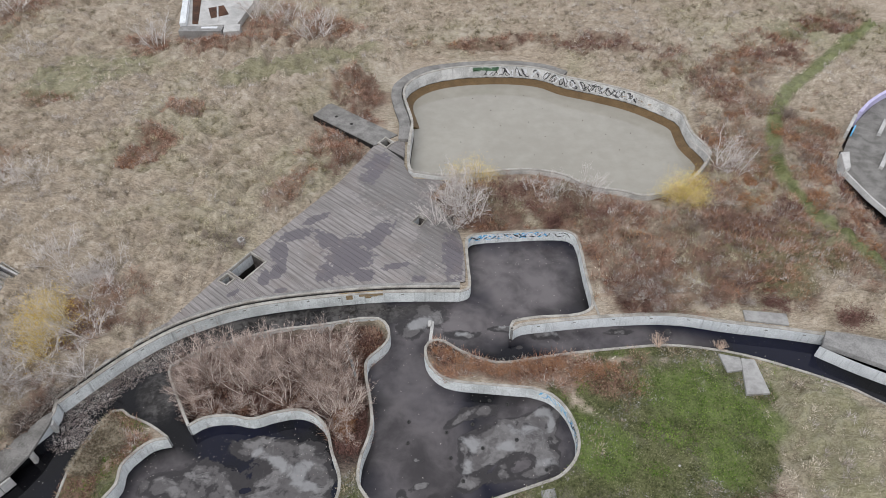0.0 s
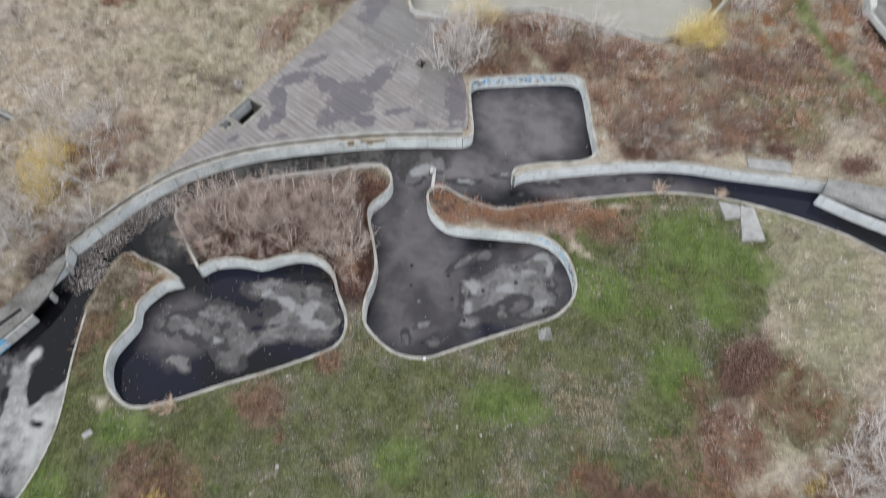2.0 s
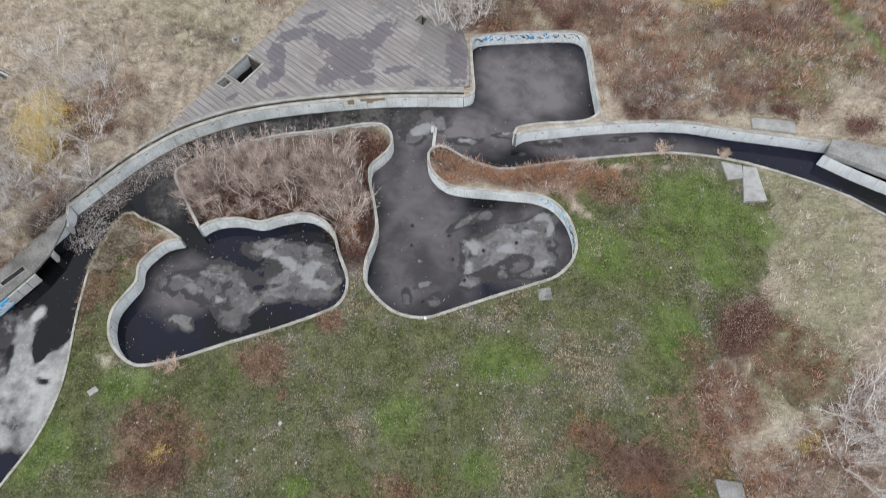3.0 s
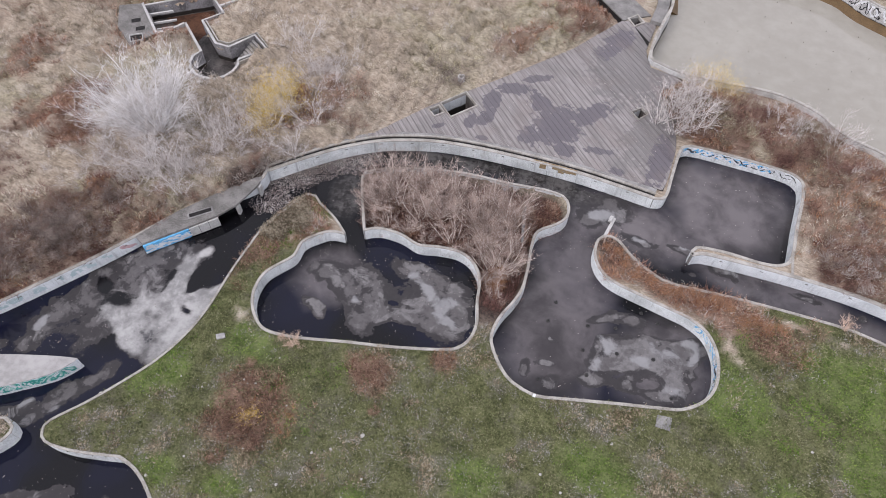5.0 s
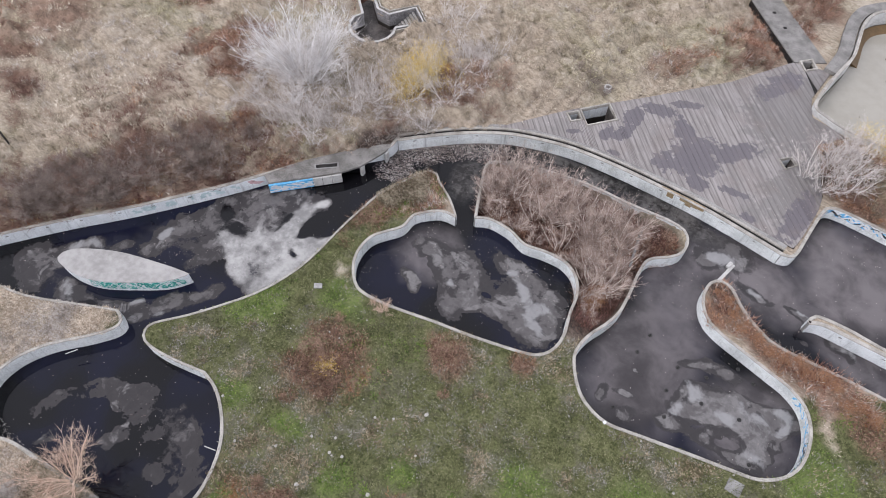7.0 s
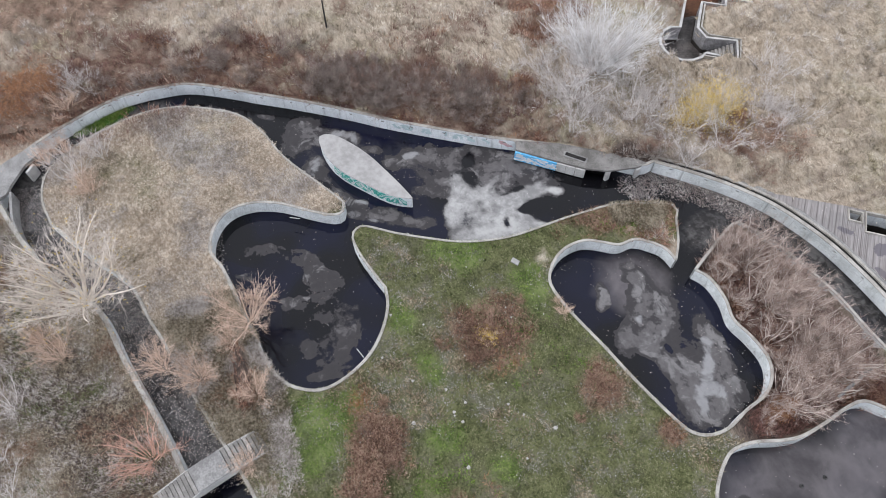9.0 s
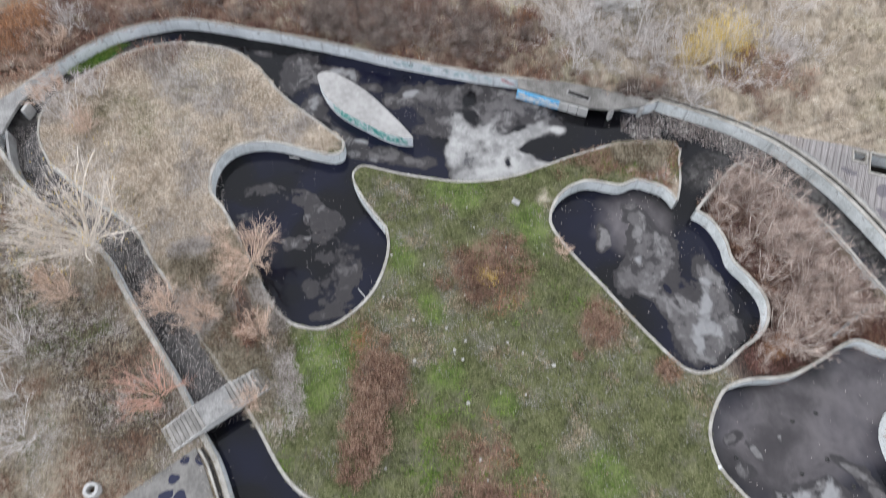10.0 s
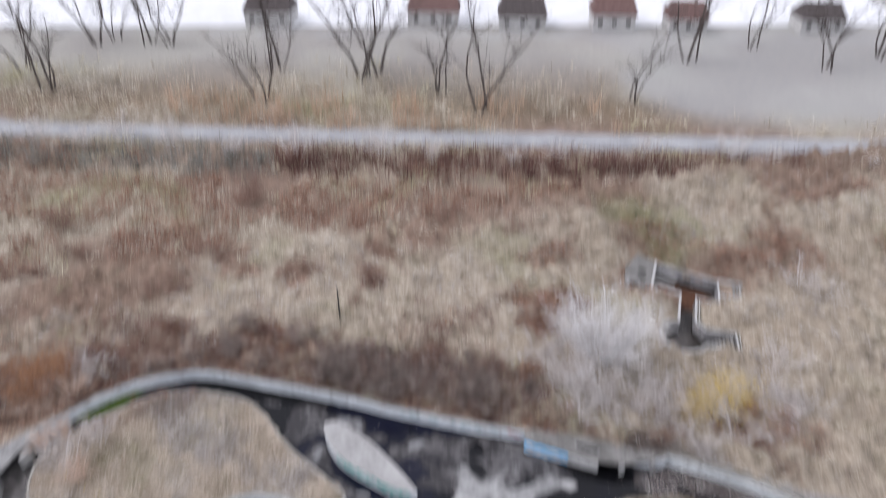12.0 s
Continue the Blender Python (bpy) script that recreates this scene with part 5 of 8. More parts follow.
# ---- the deck ----
def lay_deck():
    base = thing("deck", "large grey wooden deck with wide wet patches", "deck", kind="structure")
    from mathutils.geometry import delaunay_2d_cdt
    verts, edges = [], []
    for loop in [DECK_EDGE] + HATCHES:
        first = len(verts)
        verts += [Vector(q) for q in loop]
        edges += [(first + i, first + (i + 1) % len(loop)) for i in range(len(loop))]
    co, _, faces, *_ = delaunay_2d_cdt(verts, edges, [], 0, 1e-4)
    mid = np.array([np.mean([tuple(co[i]) for i in f], axis=0) for f in faces])
    keep = inside(DECK_EDGE, mid[:, 0], mid[:, 1])
    for loop in HATCHES:
        keep &= ~inside(loop, mid[:, 0], mid[:, 1])
    bm = bmesh.new()
    made = [bm.verts.new((v.x, v.y, 0.035)) for v in co]
    for f, use in zip(faces, keep):
        if use:
            bm.faces.new([made[i] for i in f])
    down = bmesh.ops.extrude_face_region(bm, geom=list(bm.faces))["geom"]
    bmesh.ops.translate(bm, vec=(0, 0, -0.3), verts=[g for g in down if isinstance(g, bmesh.types.BMVert)])
    bmesh.ops.recalc_face_normals(bm, faces=bm.faces)
    part("deck_base", bm, DARK, base)
    turn = radians(-40)
    c, s = math.cos(turn), math.sin(turn)
    local = [(x * c + y * s, -x * s + y * c) for x, y in DECK_EDGE]
    low, high = min(v for u, v in local), max(v for u, v in local)
    wide, gap, rnd = 0.5, 0.016, random.Random(9)

    rims = [local] + [[(x * c + y * s, -x * s + y * c) for x, y in loop] for loop in HATCHES]

    def crossings(v):
        out = []
        for loop in rims:
            for (au, av), (bu, bv) in zip(loop, loop[1:] + loop[:1]):
                if (av > v) != (bv > v):
                    out.append(au + (bu - au) * (v - av) / (bv - av))
        return sorted(out)

    full = wide
    rows = []
    for row in range(math.floor(low / full), math.ceil(high / full)):
        v = row * full
        if len(crossings(v)) == len(crossings(v + full - gap)):
            rows.append((v, full))
        else:
            rows += [(v + q * full / 4, full / 4) for q in range(4)]
    for v, wide in rows:
        a, b = crossings(v), crossings(v + wide - gap)
        if len(a) != len(b):
            a = b = crossings(v + wide / 2)
        for k in range(0, len(a) - 1, 2):
            lo0, lo1, hi0, hi1 = a[k], b[k], a[k + 1], b[k + 1]
            cuts = [0.0]
            run = max(hi0 - lo0, 0.1)
            while cuts[-1] < 1:
                cuts.append(cuts[-1] + rnd.uniform(4.5, 8.0) / run)
            cuts[-1] = 1.0
            for f0, f1 in zip(cuts, cuts[1:]):
                g = 0.004
                quad = [(lo0 + (hi0 - lo0) * f0 + g, v), (lo0 + (hi0 - lo0) * f1 - g, v), (lo1 + (hi1 - lo1) * f1 - g, v + wide - gap), (lo1 + (hi1 - lo1) * f0 + g, v + wide - gap)]
                z = 0.12 + rnd.uniform(-0.006, 0.006)
                pts = [(u * c - w * s, u * s + w * c) for u, w in quad]
                if not inside(DECK_EDGE, np.array([sum(p[0] for p in pts) / 4]), np.array([sum(p[1] for p in pts) / 4]))[0]:
                    continue
                part("plank", prism(bmesh.new(), pts, 0.05, z, 0.01), DECK, base)


def hatch(outline, label, deep=1.5, rim=0.2):
    """An open shaft in the deck with a raised rim, walls and a dark floor."""
    ob = thing("hatch", label, "hatch")
    area = sum(a[0] * b[1] - b[0] * a[1] for a, b in zip(outline, outline[1:] + outline[:1]))
    path = outline if area > 0 else outline[::-1]
    part("rim", sweep(bmesh.new(), path, [(-rim * 0.55, -0.1), (rim * 0.45, -0.1), (rim * 0.45, 0.22), (rim * 0.3, 0.25), (-rim * 0.4, 0.25), (-rim * 0.55, 0.22)], True), COPING, ob, "pale weathered rim")
    for k, (a, b) in enumerate(zip(path, path[1:] + path[:1])):
        # north-west wall pale; the other walls and the floor have shade painted in
        lit = a[0] > b[0] + 0.5 and a[1] > b[1] + 0.5
        part("shaft_wall", sweep(bmesh.new(), [a, b], [(-0.08, -deep), (0.04, -deep), (0.04, -0.102), (-0.08, -0.102)]), WALL_WHITE if lit else YARD_FLOOR_AND_SHADE, ob, "pale painted shaft wall" if lit else "shaft wall with shade put into its dark tone")
    part("shaft_floor", prism(bmesh.new(), path, -deep - 0.1, -deep, 0), DARK, ob, "dark wet floor with shade put into its tone")
    return ob


lay_deck()
hatch(DECK_HATCH, "open dark deck hatch with pale rim", 2.6)
hatch(SIDE_HATCH, "small square hatch beside a larger one", 1.5)
hatch(CORNER_HATCH, "small square hatch at the deck corner", 1.5, 0.26)
hatch(SMALL_PIT, "small dark pit in the deck", 0.9, 0.1)
pier = thing("pier_cap", "narrow concrete cap between two pool walls", "wall cap")
part("cap", prism(bmesh.new(), [(5.95, 35.75), (6.1, 36.3), (8.1, 36.75), (11.0, 37.0), (12.5, 37.4), (12.9, 36.95), (8.0, 36.4)], -0.6, -0.3, 0), GREY, pier)
part("brace", box(bmesh.new(), -0.95, -0.1, -1.5, 0.95, 0.1, 0.06, pose(13.2, 37.8, 0, 0, 0, 98)), COPING, pier)

# ---- concrete works round the pools ----
WORN_SLAB = plain("worn_slab", (0.12, 0.115, 0.105), (0.26, 0.25, 0.235), 0.8, 0.9, 0.2, 0.012)


def platform():
    ob = thing("concrete_platform", "grey concrete platform over the outer wall with a blue-painted front", "platform")
    part("slab", prism(bmesh.new(), [(-35.33, 17.86), (-34.37, 17.51), (-32.4, 20.03), (-30.6, 22.47), (-29.87, 24.02), (-29.46, 26.52), (-29.58, 27.6), (-30.1, 27.2), (-31.87, 24.6), (-33.89, 21.3)], -0.1, 0.1), WORN_SLAB, ob)
    a, b = Vector((-30.6, 22.4)), Vector((-34.35, 17.44))
    length = (b - a).length
    at = pose(a.x, a.y, 0, 0, 0, math.degrees(math.atan2(b.y - a.y, b.x - a.x)))
    for k, (u0, u1) in enumerate(((0, 0.14), (0.14, 0.27), (0.27, 0.4))):
        part("front_panel", box(bmesh.new(), length * u0 + 0.015, -0.1, -1.12, length * u1 - 0.015, 0.1, -0.104, at), PALE, ob)
    part("painted_panel", box(bmesh.new(), length * 0.4 + 0.015, -0.1, -1.12, length - 0.015, 0.11, -0.104, at), PAINTS["blue"], ob, "sprayed blue front panel")
    bm = bmesh.new()
    rnd = random.Random(4)
    for k in range(60):
        u, z = length * rnd.uniform(0.42, 0.98), rnd.uniform(-1.0, -0.25)
        w, h = rnd.uniform(0.08, 0.3), rnd.uniform(0.03, 0.09)
        box(bm, u - w, 0.112, z - h, u + w, 0.12, z + h, at, 0)
    part("paint_marks", bm, PAINTS["white"], ob, "white spray marks")["kind"] = "stuff"
    for x, y in ((-29.95, 24.2), (-29.45, 26.7)):
        part("pillar", box(bmesh.new(), -0.13, -0.22, -1.7, 0.13, 0.22, -0.1, pose(x, y, 0, 0, 0, 15)), PALE, ob)
    m = pose(-32.05, 22.05, 0, 0, 0, 48)
    part("slot_rim", box(bmesh.new(), -1.05, -0.3, 0.1, 1.05, 0.3, 0.14, m), GREY, ob)
    # flat black plate on the slab, in place of the slot's inner shade
    part("slot", box(bmesh.new(), -0.9, -0.18, 0.14, 0.9, 0.18, 0.146, m, 0), DARK, ob, "dark slot opening")





def island():
    ob = thing("oval_island", "pale concrete oval island with teal graffiti on its side", "island")
    pts = smooth([(-40.6, 1.6), (-41.0, 2.0), (-40.9, 2.6), (-40.0, 3.6), (-37.7, 5.2), (-34.4, 6.7), (-32.4, 7.45), (-32.15, 7.4), (-33.0, 5.9), (-34.8, 4.2), (-36.8, 2.6), (-38.7, 1.8)], 0.4, True)
    part("body", prism(bmesh.new(), pts, -1.6, 0.06, 0.03), WALL_WHITE, ob)
    part("top_slab", prism(bmesh.new(), offset_path(pts, 0.05, True), 0.062, 0.1, 0.02), ISLAND_TOP, ob)
    n = len(pts)
    side = pts[int(n * 0.58):int(n * 0.9)]
    graffiti(ob, side, 0.012, -0.95, -0.05, "mint", 14, 13, 0.17)
    graffiti(ob, side, 0.016, -0.95, -0.05, "teal", 18, 11, 0.07)
    graffiti(ob, side, 0.02, -0.9, -0.1, "white", 14, 12, 0.035)


def footbridge():
    """A small arched bridge: a flat landing with a flight of treads at each end."""
    ob = thing("footbridge", "small weathered footbridge with stepped ends over a canal", "bridge")
    a, b = Vector((-13.75, -14.5)), Vector((-16.05, -7.45))
    d = (b - a).normalized()
    m = Matrix.Translation((*a, 0)) @ Matrix.Rotation(math.atan2(d.y, d.x), 4, "Z")
    length, half = (b - a).length, 0.85
    n, run = 9, 0.29
    for k in range(n):
        z = 0.08 + 0.075 * k
        part("tread", box(bmesh.new(), k * run, -half, z - 0.09, k * run + run - 0.03, half, z, m), STEP, ob)
    for k in range(n):
        z = 0.08 + 0.075 * k
        x = length - k * run
        part("tread", box(bmesh.new(), x - run + 0.03, -half, z - 0.09, x, half, z, m), STEP, ob)
    part("landing", box(bmesh.new(), n * run, -half - 0.03, 0.55, length - n * run, half + 0.03, 0.76, m), GREY, ob, "flat grey concrete landing")
    for side in (-1, 1):
        bm = bmesh.new()
        vs = []
        for y in (side * half - 0.06, side * half + 0.06):
            vs.append([bm.verts.new(m @ Vector((x, y, z))) for x, z in ((0, -0.1), (length, -0.1), (length, 0.05), (length - n * run, 0.66), (n * run, 0.66), (0, 0.05))])
        bm.faces.new(vs[0])
        bm.faces.new(vs[1][::-1])
        for i in range(6):
            bm.faces.new((vs[0][i], vs[0][(i + 1) % 6], vs[1][(i + 1) % 6], vs[1][i]))
        bmesh.ops.recalc_face_normals(bm, faces=bm.faces)
        part("stringer", bm, PALE, ob)


def manhole(x, y, r=0.55, high=0.7):
    ob = thing("manhole_ring", "round concrete manhole ring in dry grass", "manhole", "manhole rings", (x, y, 0))
    bm = bmesh.new()
    n = 24
    rings = [(r, 0), (r, high), (r * 0.97, high + 0.03), (r * 0.6, high + 0.03), (r * 0.55, high), (r * 0.55, 0.1)]
    vs = [[bm.verts.new((q * math.cos(6.2832 * i / n), q * math.sin(6.2832 * i / n), z)) for i in range(n)] for q, z in rings]
    for lo, hi in zip(vs, vs[1:]):
        for i in range(n):
            bm.faces.new((lo[i], lo[(i + 1) % n], hi[(i + 1) % n], hi[i]))
    part("ring", bm, PALE, ob)
    bm = bmesh.new()
    bmesh.ops.create_circle(bm, cap_ends=True, segments=24, radius=r * 0.56)
    bmesh.ops.translate(bm, vec=(0, 0, 0.12), verts=bm.verts)
    # black disc that paints in the darkness down the shaft
    part("shaft", bm, DARK, ob, "dark shaft")


def ledge():
    """The concrete terrace with puddles beside the canal."""
    ob = tagged(new("terrace"), "grey concrete terrace with dark rain puddles", "terrace", kind="structure")
    part("paving", prism(bmesh.new(), TERRACE, -0.3, 0.1, 0.03), SLAB, ob)
    line = smooth([(-12.55, -12.55), (-11.6, -12.2), (-9.0, -11.8), (-7.1, -11.6), (-4.7, -11.5)], 0.4)
    part("edge_rail", sweep(bmesh.new(), line, [(-0.07, 0.0), (0.07, 0.0), (0.07, 0.3), (-0.07, 0.3)]), COPING, ob)
    part("gutter", sweep(bmesh.new(), offset_path(line, 0.17), [(-0.1, 0.0), (0.1, 0.0), (0.1, 0.14), (-0.1, 0.14)]), DARK, ob, "dark drain gap")
    me = None
    for k in range(5):
        p = box(bmesh.new(), -0.06, 0, -0.3, 0.06, 0.32, -0.22)
        o = part("bracket", p, PALE, ob)
        o.matrix_basis = pose(-7.4 + 0.35 * k, -10.9, 0.1, 0, 0, 4)
    box(bm := bmesh.new(), -0.7, -0.12, 0, 0.7, 0.12, 0.12, pose(-9.9, -20.4, 0.1, 0, 0, 72))
    part("curb", bm, PALE, ob)


def plates():
    """Loose concrete plates by the east channel."""
    for k, (pts, label) in enumerate(((PLATE_PLANS[0], "grey concrete plate on the channel bank"),
                       (PLATE_PLANS[1], "pale slab ramp on the lawn"),
                       (PLATE_PLANS[2], "grey slab behind the channel wall"),
                       ([(19.2, 11.2), (20.1, 11.0), (20.2, 10.3), (19.4, 10.4)], "small broken concrete slab in dry weeds"),
                       ([(17.2, 8.1), (18.9, 7.9), (19.0, 6.9), (17.4, 6.7)], "broken concrete slab in dry weeds"),
                       ([(6.7, 21.4), (7.7, 21.6), (7.8, 20.6), (6.8, 20.5)], "rough stone pad at the pool edge"))):
        single("concrete_slab", prism(bmesh.new(), pts, -0.05, 0.2 + 0.06 * (k % 2) if "pad" not in label else 0.06), SLAB_PALE if k < 3 else GREY, label, "slab", group="concrete slabs")


def channel_block():
    ob = thing("channel_block", "large concrete block with a pale lower wall in the channel", "block")
    part("top", prism(bmesh.new(), [(31.9, 35.3), (36.2, 34.3), (47, 31), (46, 26.5), (35.5, 31.6), (31.1, 33.9)], -0.2, 0.3), GREY, ob)
    face = smooth([(30.95, 33.9), (33.2, 32.4), (35.3, 31.2), (40, 28.7), (46, 26)], 0.5)
    part("wall", sweep(bmesh.new(), face, [(-0.14, -1.7), (0.14, -1.7), (0.1, -0.15), (-0.14, 0.1)]), WALL_WHITE, ob)
    # black plate laid on top, with the slot's shade as its colour
    part("slot", box(bmesh.new(), -0.5, -0.2, 0.3, 0.5, 0.2, 0.306, pose(36.3, 32.6, 0, 0, 0, -20), 0), DARK, ob, "dark slot opening")


def sluice():
    ob = thing("sluice_sill", "low pale concrete sill across the pool neck", "sill")
    part("sill", box(bmesh.new(), -0.14, -1.35, -1.6, 0.14, 1.35, -1.12, pose(-1.1, 36.0, 0, 0, 0, -5)), PALE, ob)
    part("post", box(bmesh.new(), -0.14, -0.25, -1.6, 0.14, 0.35, -0.98, pose(-1.25, 37.0, 0, 0, 0, -5)), PALE, ob)


def small_things():
    for x, y, r in ((-1.46, 19.0, 0.1),):
        ob = thing("marker_post", "small white marker block on the pool edge", "marker", at=(x, y, 0))
        part("block", box(bmesh.new(), -r, -r, 0.05, r, r, 0.22), PAINTS["white"], ob)
    plank = thing("fallen_trunk", "pale broken trunk lying in a thicket", "trunk", at=(-7.6, 32.6, 0.2), turn=-72)
    bm = bmesh.new()
    bmesh.ops.create_cone(bm, cap_ends=True, segments=8, radius1=0.16, radius2=0.1, depth=4)
    bmesh.ops.rotate(bm, cent=(0, 0, 0), matrix=Matrix.Rotation(radians(90), 3, "Y"), verts=bm.verts)
    part("trunk", bm, GREY, plank)
    log = thing("bleached_log", "bleached log lying in russet weeds", "log", at=(31.5, 61.6, 0.4), turn=20)
    bm = bmesh.new()
    bmesh.ops.create_cone(bm, cap_ends=True, segments=8, radius1=0.14, radius2=0.08, depth=3.4)
    bmesh.ops.rotate(bm, cent=(0, 0, 0), matrix=Matrix.Rotation(radians(90), 3, "Y"), verts=bm.verts)
    part("trunk", bm, PALE, log)
    lamp = thing("lamp_post", "dark slender lamp post in the meadow", "lamp post", at=(-53.1, 5.2, 0))
    bm = bmesh.new()
    bmesh.ops.create_cone(bm, cap_ends=True, segments=10, radius1=0.1, radius2=0.06, depth=5.0)
    bmesh.ops.translate(bm, vec=(0, 0, 2.5), verts=bm.verts)
    part("pole", bm, IRON, lamp)
    part("base", box(bmesh.new(), -0.15, -0.15, 0, 0.15, 0.15, 0.5), IRON, lamp)
    for x, y, turn in ((-28.7, 6.5, 30), (-24.0, 16.4, -30), (-33.2, -2.0, 60), (-20.2, 0.2, 20)):
        pipe = thing("drain_pipe", "thin pale pipe sticking out over the water", "pipe", "drain pipes", (x, y, -0.1), turn)
        bm = bmesh.new()
        bmesh.ops.create_cone(bm, cap_ends=True, segments=8, radius1=0.032, radius2=0.032, depth=0.9)
        bmesh.ops.rotate(bm, cent=(0, 0, 0), matrix=Matrix.Rotation(radians(82), 3, "Y"), verts=bm.verts)
        part("tube", bm, PALE, pipe)


def pool_nozzles():
    first = None
    for x, y in ((2.9, 25.3), (5.5, 26.0), (3.6, 29.4), (5.0, 29.1), (0.2, 26.6), (2.2, 27.3), (-2.7, 25.7), (-2.7, 27.5), (0.5, 24.5), (-1.7, 20.9), (1.4, 22.7), (7.5, 23.6)):
        if first is None:
            first = thing("nozzle", "short dark iron nozzle with a collar in grey water", "nozzle", "nozzles in the pool", (x, y, LEVEL))
            bm = bmesh.new()
            bmesh.ops.create_cone(bm, cap_ends=True, segments=8, radius1=0.05, radius2=0.04, depth=0.4)
            bmesh.ops.translate(bm, vec=(0, 0, 0.05), verts=bm.verts)
            part("pipe", bm, IRON, first)
            bm = bmesh.new()
            bmesh.ops.create_cone(bm, cap_ends=True, segments=12, radius1=0.17, radius2=0.14, depth=0.08)
            bmesh.ops.translate(bm, vec=(0, 0, 0.0), verts=bm.verts)
            part("collar", bm, IRON, first)
        else:
            copy_thing(first, pose(x, y, LEVEL))


def stones():
    """Pale field stones strewn over the lawn."""
    bm = bmesh.new()
    bmesh.ops.create_icosphere(bm, subdivisions=2, radius=1)
    for v in bm.verts:
        v.co *= 0.85 + 0.3 * noise.noise(v.co * 1.7)
        v.co.z *= 0.5
    first = single("stone", bm, STONE, "small pale rounded stone on the lawn", "stone", group="stones on the lawn")
    rnd = random.Random(14)
    spotted = [(-14.0, 5.25), (-15.7, 5.2), (-13.2, 5.6), (-14.4, 6.2), (-12.4, 9.7), (-6.5, 4.6), (-10.2, 5.0), (-10.9, 11.4), (-14.1, 2.4), (-17.0, 3.2)]
    spots_at = spotted + [(rnd.uniform(-25, -4), rnd.uniform(-3, 15)) for _ in range(46)] + [(rnd.uniform(0, 18), rnd.uniform(6, 26)) for _ in range(40)]
    placed = 0
    for k, (x, y) in enumerate(spots_at):
        ax, ay = np.array([x]), np.array([y])
        if built_over(ax, ay)[0] or not inside(LAWN, ax, ay)[0]:
            continue
        r = rnd.uniform(0.1, 0.17) if k < len(spotted) else rnd.uniform(0.05, 0.12)
        m = pose(x, y, r * 0.3, 0, 0, rnd.uniform(0, 360))
        if placed == 0:
            first.matrix_basis, first.scale = m, (r, r, r)
        else:
            o = copy_thing(first, m)
            o.scale = (r, r, r)
        placed += 1
    single("flat_stone", prism(bmesh.new(), [(-24.3, 13.4), (-23.8, 13.8), (-23.5, 13.5), (-24.0, 13.1)], 0, 0.14), SLAB_PALE, "flat pale square stone on the grass", "stone")


WALKWAY = plain("weathered_walkway", (0.15, 0.145, 0.135), (0.29, 0.28, 0.265), 0.9, 0.9, 0.2, 0.01)


